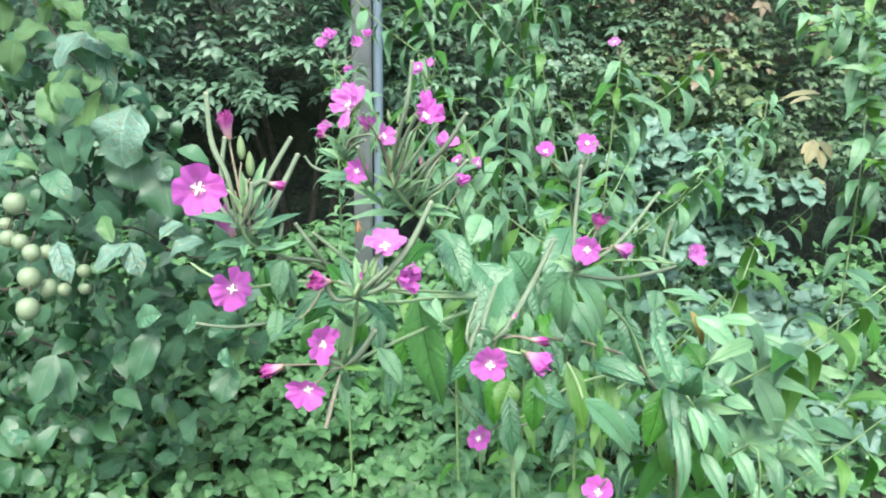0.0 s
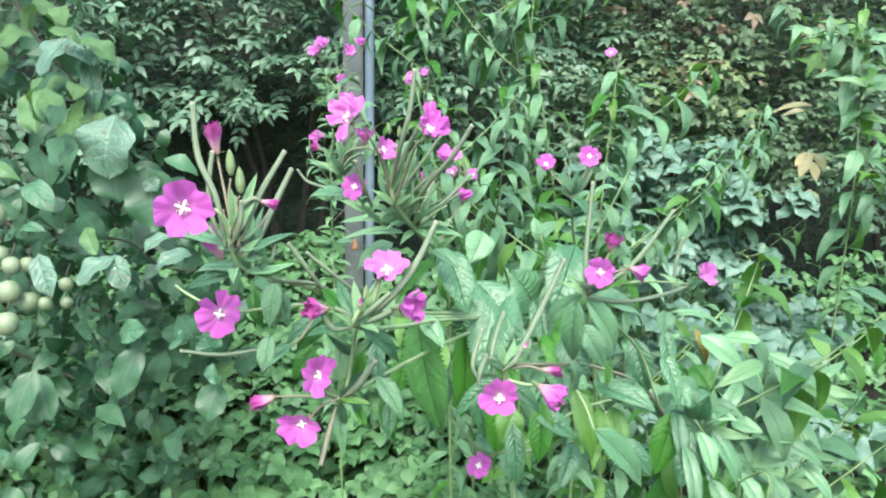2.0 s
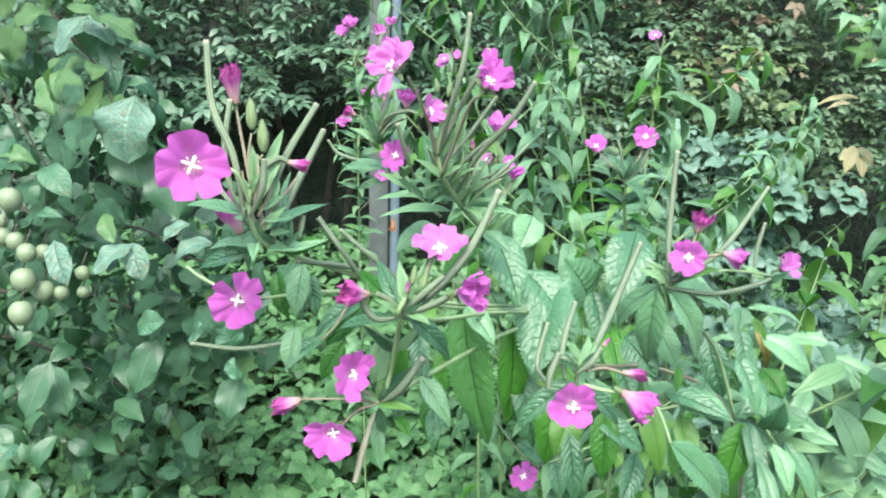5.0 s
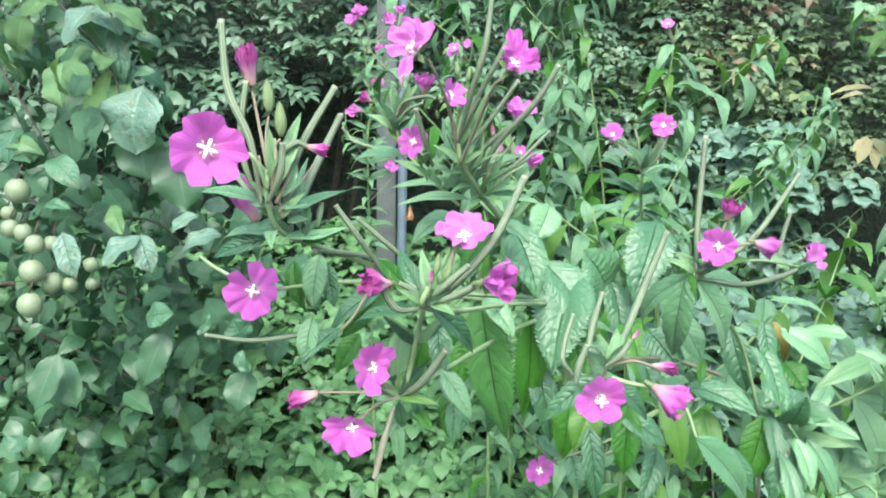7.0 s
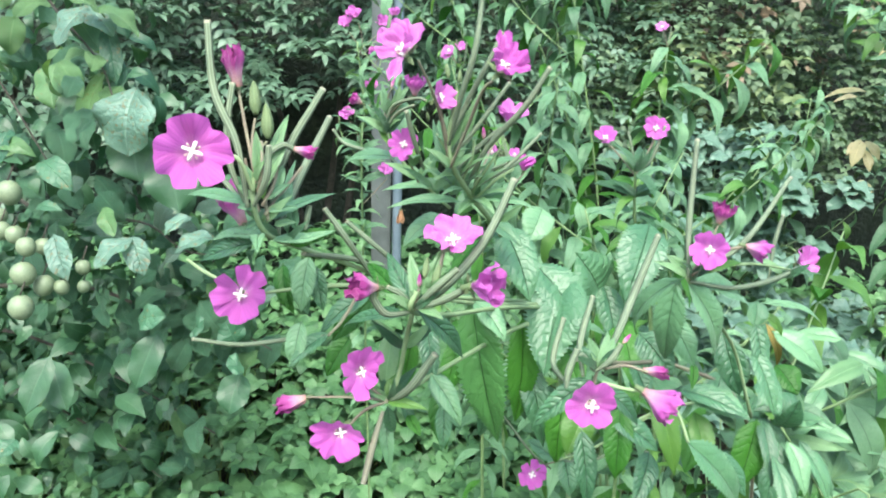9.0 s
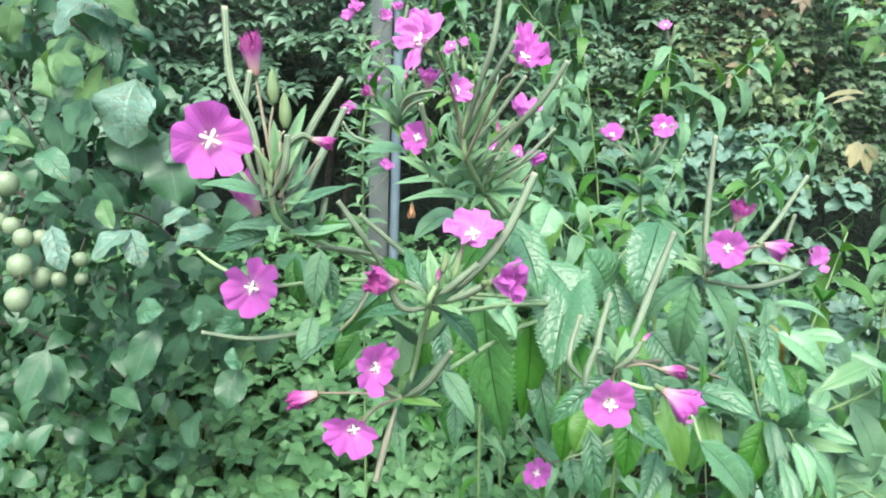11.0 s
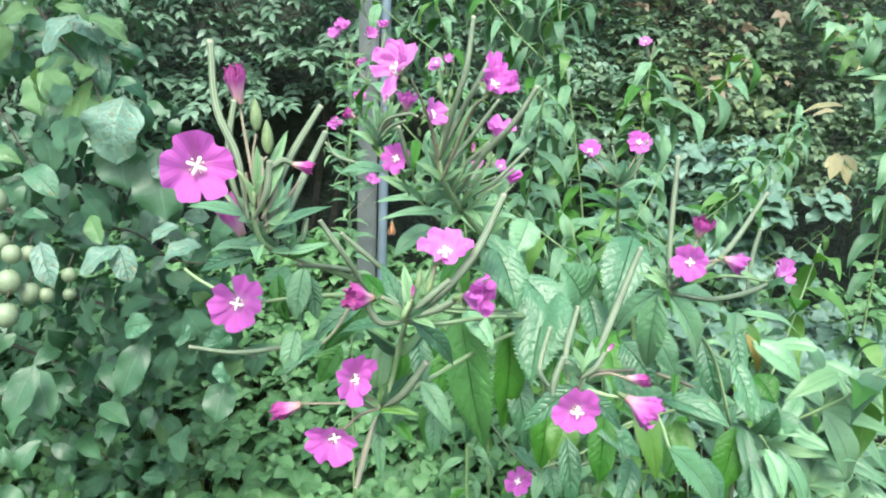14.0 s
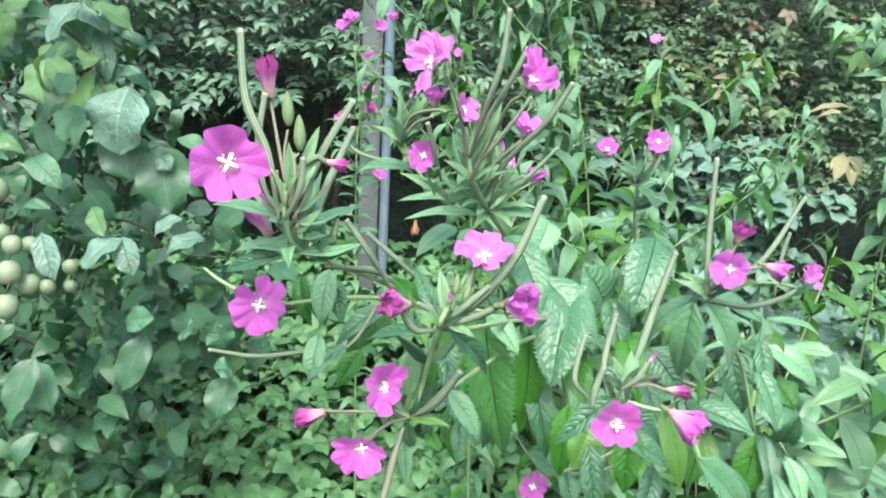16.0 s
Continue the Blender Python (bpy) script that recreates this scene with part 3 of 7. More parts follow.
def rosette(plant, at, up, size, count, seed, kinds=("young", "near"), flare=0.7):
    """Narrow young leaves that crowd round a node."""
    rng = random.Random(seed)
    up = Vector(up).normalized()
    for k in range(count):
        a = k * 2.4 + rng.uniform(-0.3, 0.3)
        out = Matrix.Rotation(a, 3, up) @ up.orthogonal().normalized()
        d = (up * (1.2 - flare) + out * flare + Vector((0, 0, 0.1))).normalized()
        ll = size * rng.uniform(0.6, 1.15)
        part("leaf", TALL_LEAVES[rng.choice(kinds)][rng.randrange(3)], plant, frame_of(at, d, Vector((rng.uniform(-0.4, 0.4), -1, 0.5)), ll * rng.uniform(0.6, 0.9), ll, ll))

# ---- the flowering willowherb in front ----
front = thing("willowherb", (0.14, 0.58, 0.0), "branching great willowherb with magenta flowers and long green pods", "wildflower", "willowherbs")
stem(front, [(0.14, 0.58, 0.0), (0.13, 0.55, 0.5), (0.115, 0.51, 0.9), (0.0859, 0.4626, 1.0751), (0.0644, 0.4529, 1.1186), (0.0365, 0.4126, 1.1634), (0.0196, 0.3724, 1.1880), (0.0095, 0.3489, 1.2051), (0.0059, 0.3440, 1.2185), (0.0077, 0.3424, 1.2330), (0.0092, 0.3419, 1.2436)], 0.0034, 0.0010)

# spray at the top
leaf(front, (0.0186, 0.3730, 1.1900), (-0.0291, 0.3832, 1.1882), 0.0088, (0, -0.5, 0.85), 0.1, LEAF_PALE, 1, 0.55, 0.0)
leaf(front, (0.0140, 0.3668, 1.1857), (-0.0245, 0.3563, 1.1836), 0.0069, (0, -0.5, 0.85), 0.1, LEAF_PALE, 2, 0.55, 0.0)
leaf(front, (0.0208, 0.3720, 1.1862), (0.0509, 0.3562, 1.1857), 0.008, (0, -0.5, 0.85), 0.1, LEAF_PALE, 3, 0.55, 0.0)
leaf(front, (0.0193, 0.3676, 1.1894), (0.0379, 0.3612, 1.2057), 0.0035, (0.1, -0.5, 1), 0.12, LEAF_YOUNG, 4, 0.55, 0.0)
leaf(front, (0.0118, 0.3550, 1.2006), (0.0311, 0.3525, 1.2117), 0.0038, (0, -0.3, 1), 0.15, LEAF_YOUNG, 5, 0.55, 0.0)
leaf(front, (0.0076, 0.3592, 1.1964), (-0.0074, 0.3509, 1.2043), 0.0063, (0, -0.4, 1), 0.1, LEAF_PALE, 6, 0.55, 0.0)
leaf(front, (-0.0114, 0.3613, 1.2043), (-0.0105, 0.3323, 1.2121), 0.007, (0, -0.4, 1), 0.1, LEAF_PALE, 7, 0.55, 0.0)
leaf(front, (-0.0005, 0.3878, 1.1870), (-0.0028, 0.3712, 1.2032), 0.0103, (0.3, -0.6, 0.6), 0.1, LEAF_PALE, 8, 0.55, 0.0)
leaf(front, (0.0323, 0.4032, 1.1670), (0.0496, 0.3903, 1.1570), 0.011, (0.3, -0.6, 0.7), 0.1, LEAF_PALE, 9, 0.55, 0.0)
leaf(front, (0.0057, 0.4044, 1.1710), (-0.0181, 0.3904, 1.1551), 0.0124, (-0.2, -0.6, 0.8), 0.12, LEAF_PALE, 10, 0.55, 0.0)
leaf(front, (0.0072, 0.3463, 1.2067), (-0.0019, 0.3570, 1.2292), 0.0052, (-0.6, -0.6, 0.3), 0.08, LEAF_PALE, 11, 0.55, 0.0)
leaf(front, (0.0104, 0.3469, 1.2095), (0.0151, 0.3563, 1.2269), 0.0033, (0.4, -0.6, 0.3), 0.08, LEAF_YOUNG, 12, 0.55, 0.0)
leaf(front, (0.0227, 0.3691, 1.1953), (0.0312, 0.3733, 1.2129), 0.004, (0.3, -0.6, 0.4), 0.08, LEAF_PALE, 13, 0.55, 0.0)
stem(front, [(0.0084, 0.3809, 1.1799), (-0.0090, 0.3846, 1.1945), (-0.0231, 0.3836, 1.2109), (-0.0287, 0.3824, 1.2269)], 0.0013, 0.0008, "branch")
leaf(front, (-0.0198, 0.3923, 1.2045), (-0.0589, 0.4405, 1.1899), 0.0084, (0, -0.75, 0.66), 0.14, LEAF_PALE, 14, 0.55, 0.0)
leaf(front, (-0.0264, 0.3856, 1.2192), (-0.0334, 0.3780, 1.2299), 0.0036, (0, -0.6, 0.6), 0.1, LEAF_YOUNG, 15, 0.55, 0.0)
leaf(front, (-0.0265, 0.3860, 1.2207), (-0.0193, 0.3773, 1.2274), 0.0046, (0, -0.6, 0.6), 0.1, LEAF_YOUNG, 16, 0.55, 0.0)
leaf(front, (-0.0232, 0.3840, 1.2127), (-0.0320, 0.3862, 1.2214), 0.0057, (0, -0.6, 0.6), 0.1, LEAF_BRIGHT, 17, 0.55, 0.0)
leaf(front, (-0.0122, 0.3847, 1.1950), (-0.0229, 0.3812, 1.2014), 0.0067, (0, -0.5, 0.8), 0.1, LEAF_PALE, 18, 0.55, 0.0)
leaf(front, (-0.0105, 0.3840, 1.1921), (-0.0015, 0.3819, 1.2050), 0.0062, (0, -0.5, 0.8), 0.1, LEAF_PALE, 19, 0.55, 0.0)
pod(front, [(-0.0217, 0.3870, 1.2038), (-0.0308, 0.4030, 1.2058), (-0.0546, 0.4246, 1.2092), (-0.0626, 0.4267, 1.2175)], 0.0012)
pod(front, [(-0.0262, 0.3840, 1.2126), (-0.0326, 0.3925, 1.2261), (-0.0386, 0.3995, 1.2333)], 0.0007, True)
flower(front, (-0.0418, 0.3947, 1.2346), (-0.8, -0.3, 0.5), 0.0055, 0.25, 10, "wilted", 3)
pod(front, [(-0.0280, 0.3817, 1.2239), (-0.0231, 0.3791, 1.2346), (-0.0109, 0.3697, 1.2387), (-0.0059, 0.3643, 1.2379)], 0.001)
pod(front, [(-0.0279, 0.3809, 1.2210), (-0.0215, 0.3780, 1.2303), (-0.0123, 0.3689, 1.2353)], 0.0009)
pod(front, [(-0.0284, 0.3824, 1.2269), (-0.0262, 0.3802, 1.2388), (-0.0239, 0.3761, 1.2433)], 0.0006, True)
bud(front, (-0.0244, 0.3762, 1.2436), (-0.0228, 0.3774, 1.2484), True)
pod(front, [(-0.0284, 0.3824, 1.2269), (-0.0187, 0.3794, 1.2361), (-0.0128, 0.3804, 1.2401)], 0.0006, True)
flower(front, (-0.0122, 0.3804, 1.2401), (0.05, -0.4, 0.9), 0.0085, 0.18, 30, "pale", 4)
bud(front, (-0.0203, 0.3755, 1.2447), (-0.0190, 0.3730, 1.2499))
pod(front, [(-0.0062, 0.3609, 1.2030), (-0.0107, 0.3493, 1.2184), (-0.0148, 0.3428, 1.2337)], 0.0014)
pod(front, [(-0.0088, 0.3790, 1.1929), (-0.0136, 0.3640, 1.2068), (-0.0166, 0.3619, 1.2151)], 0.0008, True)
flower(front, (-0.0161, 0.3520, 1.2169), (-0.05, -0.9, 0.15), 0.0076, 0.95, 15, "open", 5)
flower(front, (-0.0188, 0.3807, 1.1783), (0.05, -0.1, -1), 0.0042, 0.1, 0, "dry", 6)
pod(front, [(0.0060, 0.3438, 1.2175), (0.0110, 0.3290, 1.2414), (0.0164, 0.3239, 1.2625), (0.0190, 0.3295, 1.2856)], 0.0014)
pod(front, [(0.0061, 0.3449, 1.2220), (0.0146, 0.3389, 1.2399), (0.0235, 0.3330, 1.2580), (0.0291, 0.3360, 1.2702)], 0.0013)
pod(front, [(0.0155, 0.3648, 1.1942), (0.0261, 0.3538, 1.2170), (0.0413, 0.3430, 1.2365), (0.0527, 0.3425, 1.2557)], 0.0015)
pod(front, [(0.0070, 0.3473, 1.2108), (0.0202, 0.3462, 1.2277), (0.0348, 0.3511, 1.2481)], 0.0011)
pod(front, [(0.0096, 0.3507, 1.2040), (0.0200, 0.3584, 1.2147), (0.0325, 0.3610, 1.2256)], 0.0012)
pod(front, [(0.0218, 0.3719, 1.1857), (0.0354, 0.3804, 1.2000), (0.0515, 0.4027, 1.2072)], 0.001)
pod(front, [(0.0067, 0.3476, 1.2121), (0.0111, 0.3546, 1.2199), (0.0170, 0.3623, 1.2302)], 0.0008)
pod(front, [(0.0063, 0.3468, 1.2089), (0.0023, 0.3364, 1.2292), (-0.0023, 0.3194, 1.2438), (-0.0082, 0.3071, 1.2562)], 0.0009, True)
flower(front, (-0.0133, 0.3025, 1.2582), (-0.25, -0.80, 0.50), 0.0126, 0.6, 38, "pale", 7, "", [(80, 18, 0.95, 0.95), (40, 10, 1.08, 0.95), (-12, 8, 1.02, 1.0), (-85, 40, 0.72, 0.55), (172, -8, 1.1, 0.42)])
pod(front, [(-0.0225, 0.3257, 1.2687), (-0.0215, 0.3274, 1.2755)], 0.001)
pod(front, [(0.0072, 0.3463, 1.2067), (0.0142, 0.3307, 1.2273), (0.0198, 0.3143, 1.2445), (0.0236, 0.3081, 1.2487)], 0.001, True)
flower(front, (0.0259, 0.3028, 1.2525), (0.25, -0.75, 0.55), 0.0125, 0.55, 10, "open", 8, "", [(-8, 15, 1.30, 0.50), (-50, 20, 1.0, 0.75), (-95, 20, 0.95, 0.7), (75, 30, 0.72, 0.7), (150, 25, 0.6, 0.7)])
pod(front, [(0.0070, 0.3473, 1.2108), (0.0038, 0.3408, 1.2263), (0.0008, 0.3383, 1.2369)], 0.0008, True)
flower(front, (0.0007, 0.3391, 1.2400), (0.75, -0.55, 0.35), 0.0088, 0.75, 25, "pale", 10)
pod(front, [(0.0196, 0.3726, 1.1885), (0.0297, 0.3934, 1.2107), (0.0397, 0.4069, 1.2241)], 0.0008, True)
flower(front, (0.0403, 0.4072, 1.2250), (0.1, -0.35, 0.9), 0.0115, 0.5, 20, "pale", 11)
pod(front, [(0.0364, 0.4134, 1.1666), (0.0464, 0.4377, 1.1818), (0.0555, 0.4502, 1.1910)], 0.0007, True)
flower(front, (0.0554, 0.4506, 1.1928), (0.1, -0.3, 0.95), 0.0095, 0.4, 20, "open", 12)
bud(front, (0.0050, 0.3413, 1.2492), (0.0039, 0.3430, 1.2562))
bud(front, (0.0101, 0.3459, 1.2471), (0.0105, 0.3476, 1.2539))
bud(front, (0.0089, 0.3512, 1.2308), (0.0092, 0.3511, 1.2454))
bud(front, (-0.0044, 0.3660, 1.2277), (-0.0053, 0.3635, 1.2323))
bud(front, (0.0156, 0.3412, 1.2490), (0.0143, 0.3424, 1.2542))
bud(front, (0.0243, 0.3647, 1.2195), (0.0237, 0.3662, 1.2256), True)
leaf(front, (0.0089, 0.3472, 1.2233), (0.0100, 0.3453, 1.2448), 0.0032, (0.2, -0.9, 0.3), 0.04, LEAF_BRIGHT, 20, 0.55, 0.0)
leaf(front, (0.0068, 0.3456, 1.2165), (0.0139, 0.3424, 1.2331), 0.0032, (0.2, -0.9, 0.3), 0.04, LEAF_YOUNG, 21, 0.55, 0.0)
rosette(front, (0.0080, 0.3463, 1.2068), (0, -0.1, 1), 0.018, 6, 2, ('young',), 0.7)
rosette(front, (-0.0263, 0.3836, 1.2193), (-0.2, 0, 1), 0.018, 9, 3, ('young', 'near'), 0.7)
rosette(front, (0.0364, 0.4130, 1.1650), (0, 0, 1), 0.022, 5, 4, ('young',), 0.7)
rosette(front, (-0.0091, 0.3847, 1.1951), (-0.3, 0, 1), 0.02, 6, 5, ('young', 'near'), 0.7)
rosette(front, (0.0099, 0.3452, 1.2234), (0, -0.2, 1), 0.012, 6, 7, ('young',), 0.35)
pod(front, [(0.0118, 0.3550, 1.2006), (0.0218, 0.3623, 1.2094), (0.0295, 0.3657, 1.2238)], 0.0008)
pod(front, [(0.0080, 0.3476, 1.2080), (0.0140, 0.3538, 1.2167), (0.0211, 0.3614, 1.2267)], 0.0008)
pod(front, [(0.0176, 0.3702, 1.1913), (0.0379, 0.3763, 1.2043), (0.0563, 0.3856, 1.2215)], 0.0011)
pod(front, [(0.0060, 0.3458, 1.2173), (0.0097, 0.3411, 1.2278), (0.0154, 0.3389, 1.2399)], 0.001)
pod(front, [(0.0062, 0.3446, 1.2207), (0.0023, 0.3418, 1.2302), (0.0015, 0.3389, 1.2395)], 0.0008)
pod(front, [(0.0140, 0.3593, 1.1971), (0.0261, 0.3706, 1.2017), (0.0373, 0.3718, 1.2067)], 0.0008)
stem(front, [(0.0194, 0.3696, 1.1890), (0.0219, 0.3612, 1.2052), (0.0248, 0.3588, 1.2165)], 0.0009, 0.0006, "stalk")
stem(front, [(0.0184, 0.3680, 1.1908), (0.0279, 0.3569, 1.2088), (0.0345, 0.3546, 1.2206)], 0.0009, 0.0006, "stalk")
stem(front, [(0.0208, 0.3712, 1.1870), (0.0310, 0.3617, 1.1990), (0.0399, 0.3611, 1.2052)], 0.0009, 0.0006, "stalk")
stem(front, [(0.0134, 0.3594, 1.1977), (0.0179, 0.3523, 1.2105), (0.0185, 0.3496, 1.2206)], 0.0009, 0.0006, "stalk")
stem(front, [(0.0108, 0.3524, 1.2026), (0.0047, 0.3453, 1.2151), (0.0001, 0.3432, 1.2233)], 0.0009, 0.0006, "stalk")
stem(front, [(0.0167, 0.3654, 1.1927), (0.0114, 0.3519, 1.2090), (0.0117, 0.3482, 1.2232)], 0.0009, 0.0006, "stalk")
leaf(front, (0.0208, 0.3712, 1.1870), (0.0455, 0.3577, 1.1918), 0.005, (-0.05, -0.4, 0.9), 0.14, LEAF_YOUNG, 22, 0.55, 0.0)
leaf(front, (0.0175, 0.3680, 1.1908), (0.0020, 0.3478, 1.1917), 0.0044, (0.0, -0.4, 0.9), 0.14, LEAF_PALE, 23, 0.55, 0.0)
leaf(front, (0.0196, 0.3712, 1.1872), (0.0313, 0.3553, 1.1815), 0.0055, (0.05, -0.4, 0.9), 0.14, LEAF_YOUNG, 24, 0.55, 0.0)
leaf(front, (0.0155, 0.3648, 1.1942), (0.0249, 0.3500, 1.2017), 0.0034, (-0.05, -0.4, 0.9), 0.14, LEAF_PALE, 25, 0.55, 0.0)
leaf(front, (0.0118, 0.3550, 1.2006), (-0.0010, 0.3448, 1.2006), 0.0038, (0.0, -0.4, 0.9), 0.14, LEAF_YOUNG, 26, 0.55, 0.0)
leaf(front, (0.0080, 0.3474, 1.2072), (-0.0040, 0.3419, 1.2097), 0.0033, (0.05, -0.4, 0.9), 0.14, LEAF_PALE, 27, 0.55, 0.0)
leaf(front, (0.0070, 0.3473, 1.2108), (0.0170, 0.3383, 1.2167), 0.0028, (-0.05, -0.4, 0.9), 0.14, LEAF_YOUNG, 28, 0.55, 0.0)
leaf(front, (0.0060, 0.3438, 1.2175), (-0.0021, 0.3398, 1.2222), 0.0027, (0.0, -0.4, 0.9), 0.14, LEAF_PALE, 29, 0.55, 0.0)
leaf(front, (0.0214, 0.3767, 1.1842), (0.0110, 0.3551, 1.1801), 0.0055, (0.05, -0.4, 0.9), 0.14, LEAF_YOUNG, 30, 0.55, 0.0)

rosette(front, (0.0120, 0.3650, 1.2030), (0, -0.1, 1), 0.030, 5, 200, ('pale', 'young'), 0.45)
rosette(front, (0.0130, 0.3600, 1.2180), (0, -0.1, 1), 0.026, 4, 201, ('pale', 'young'), 0.35)
rosette(front, (0.0090, 0.3700, 1.1890), (0, -0.1, 1), 0.028, 4, 202, ('pale', 'young'), 0.6)
rosette(front, (-0.0280, 0.3850, 1.2190), (0, -0.1, 1), 0.022, 6, 203, ('pale', 'young'), 0.5)
rosette(front, (-0.0260, 0.3840, 1.2280), (0, -0.1, 1), 0.018, 6, 204, ('pale', 'young'), 0.4)
rosette(front, (-0.0010, 0.3680, 1.1920), (0, -0.1, 1), 0.024, 3, 205, ('pale', 'young'), 0.7)
# long branch to the left spray
stem(front, [(0.0724, 0.4492, 1.1041), (0.0302, 0.3922, 1.1219), (-0.0025, 0.3504, 1.1396), (-0.0339, 0.3152, 1.1629), (-0.0516, 0.2785, 1.1805), (-0.0607, 0.2536, 1.1922), (-0.0626, 0.2444, 1.2050), (-0.0626, 0.2460, 1.2158)], 0.0018, 0.0009, "branch")
leaf(front, (-0.0609, 0.2486, 1.1971), (-0.0395, 0.2838, 1.2027), 0.0047, (0, -0.7, 0.7), 0.06, LEAF_PALE, 31, 0.55, 0.0)
leaf(front, (-0.0646, 0.2482, 1.2037), (-0.0964, 0.2738, 1.2021), 0.005, (0, -0.7, 0.7), 0.08, LEAF_PALE, 32, 0.55, 0.0)
leaf(front, (-0.0611, 0.2552, 1.1903), (-0.0913, 0.2788, 1.1805), 0.0074, (0, -0.5, 0.85), 0.1, LEAF_PALE, 33, 0.55, 0.0)
leaf(front, (-0.0596, 0.2550, 1.1894), (-0.0382, 0.2705, 1.1904), 0.0062, (0, -0.5, 0.9), -0.06, LEAF_PALE, 34, 0.55, 0.0)
leaf(front, (-0.0555, 0.2652, 1.1893), (-0.0564, 0.2871, 1.2154), 0.0068, (-0.5, -0.8, 0.1), 0.06, LEAF_PALE, 35, 0.55, 0.0)
leaf(front, (-0.0590, 0.2515, 1.2171), (-0.0546, 0.2682, 1.2348), 0.0038, (0.2, -0.8, 0.5), 0.06, LEAF_YOUNG, 36, 0.55, 0.0)
leaf(front, (-0.0601, 0.2471, 1.2117), (-0.0624, 0.2496, 1.2302), 0.0043, (0.1, -0.9, 0.2), 0.05, LEAF_YOUNG, 37, 0.55, 0.0)
leaf(front, (-0.0549, 0.2515, 1.2173), (-0.0569, 0.2662, 1.2269), 0.0028, (0.1, -0.9, 0.2), 0.05, LEAF_PALE, 38, 0.55, 0.0)
leaf(front, (-0.0628, 0.2552, 1.1903), (-0.0592, 0.2343, 1.1893), 0.0051, (0, -0.7, 0.7), 0.15, LEAF_PALE, 39, 0.55, 0.0)
pod(front, [(-0.0646, 0.2441, 1.2036), (-0.0697, 0.2514, 1.2249), (-0.0788, 0.2580, 1.2430), (-0.0826, 0.2660, 1.2670)], 0.0017)
pod(front, [(-0.0656, 0.2479, 1.2023), (-0.0721, 0.2515, 1.2168), (-0.0738, 0.2549, 1.2304), (-0.0723, 0.2586, 1.2458)], 0.0015)
pod(front, [(-0.0623, 0.2466, 1.2137), (-0.0669, 0.2544, 1.2287), (-0.0707, 0.2601, 1.2432)], 0.0009, True)
flower(front, (-0.0710, 0.2604, 1.2446), (-0.12, -0.15, 0.95), 0.0082, 0.03, 20, "wilted", 13)
pod(front, [(-0.0589, 0.2489, 1.1981), (-0.0556, 0.2645, 1.2198), (-0.0438, 0.2807, 1.2441)], 0.0017)
pod(front, [(-0.0562, 0.2543, 1.1950), (-0.0546, 0.2853, 1.2083), (-0.0467, 0.3146, 1.2313)], 0.0017)
pod(front, [(-0.0623, 0.2432, 1.2043), (-0.0570, 0.2406, 1.2147), (-0.0559, 0.2413, 1.2259)], 0.0013)
pod(front, [(-0.0616, 0.2451, 1.2120), (-0.0640, 0.2503, 1.2247), (-0.0635, 0.2536, 1.2338)], 0.0007, True)
bud(front, (-0.0632, 0.2539, 1.2352), (-0.0643, 0.2568, 1.2468))
pod(front, [(-0.0606, 0.2451, 1.2120), (-0.0609, 0.2519, 1.2231), (-0.0596, 0.2537, 1.2259)], 0.0007, True)
bud(front, (-0.0592, 0.2539, 1.2269), (-0.0602, 0.2569, 1.2390))
pod(front, [(-0.0612, 0.2451, 1.2120), (-0.0593, 0.2492, 1.2204), (-0.0541, 0.2533, 1.2247), (-0.0505, 0.2550, 1.2234)], 0.0013)
flower(front, (-0.0501, 0.2550, 1.2233), (0.85, -0.25, -0.15), 0.0046, 0.08, 10, "wilted", 14)
pod(front, [(-0.0622, 0.2434, 1.2092), (-0.0657, 0.2400, 1.2204), (-0.0715, 0.2405, 1.2223), (-0.0766, 0.2394, 1.2220)], 0.0011, True)
flower(front, (-0.0775, 0.2287, 1.2245), (0.33, -0.92, 0.10), 0.0128, 0.94, 12, "open", 15)
pod(front, [(-0.0646, 0.2474, 1.2004), (-0.0731, 0.2573, 1.2066), (-0.0831, 0.2691, 1.2125)], 0.0012)
pod(front, [(-0.0633, 0.2574, 1.1909), (-0.0702, 0.2635, 1.1904), (-0.0728, 0.2663, 1.1930)], 0.001, True)
flower(front, (-0.0733, 0.2682, 1.1926), (-0.4, 0.0, 0.9), 0.0090, 0.12, 20, "pale", 16)
pod(front, [(-0.0490, 0.2656, 1.1912), (-0.0475, 0.2679, 1.2005)], 0.0013)
pod(front, [(-0.0576, 0.2603, 1.1903), (-0.0583, 0.2597, 1.2002)], 0.0012)
pod(front, [(-0.0268, 0.3186, 1.1560), (-0.0378, 0.3055, 1.1780), (-0.0484, 0.3071, 1.1922)], 0.0016)
pod(front, [(-0.0079, 0.3282, 1.1537), (-0.0263, 0.3176, 1.1728), (-0.0398, 0.3155, 1.1849)], 0.0014)
pod(front, [(-0.0213, 0.3234, 1.1548), (-0.0334, 0.3112, 1.1675), (-0.0527, 0.2781, 1.1789)], 0.0013)
rosette(front, (-0.0617, 0.2516, 1.1965), (0, -0.1, 1), 0.014, 4, 11, ('young', 'near'), 0.7)
rosette(front, (-0.0622, 0.2461, 1.2118), (0, -0.1, 1), 0.011, 4, 12, ('young',), 0.4)
rosette(front, (-0.0565, 0.2644, 1.1861), (0, 0, 1), 0.018, 3, 13, ('pale', 'young'), 0.7)
leaf(front, (-0.0597, 0.2454, 1.2090), (-0.0549, 0.2515, 1.2173), 0.0027, (-0.1, -0.7, 0.6), 0.1, LEAF_YOUNG, 40, 0.55, 0.0)
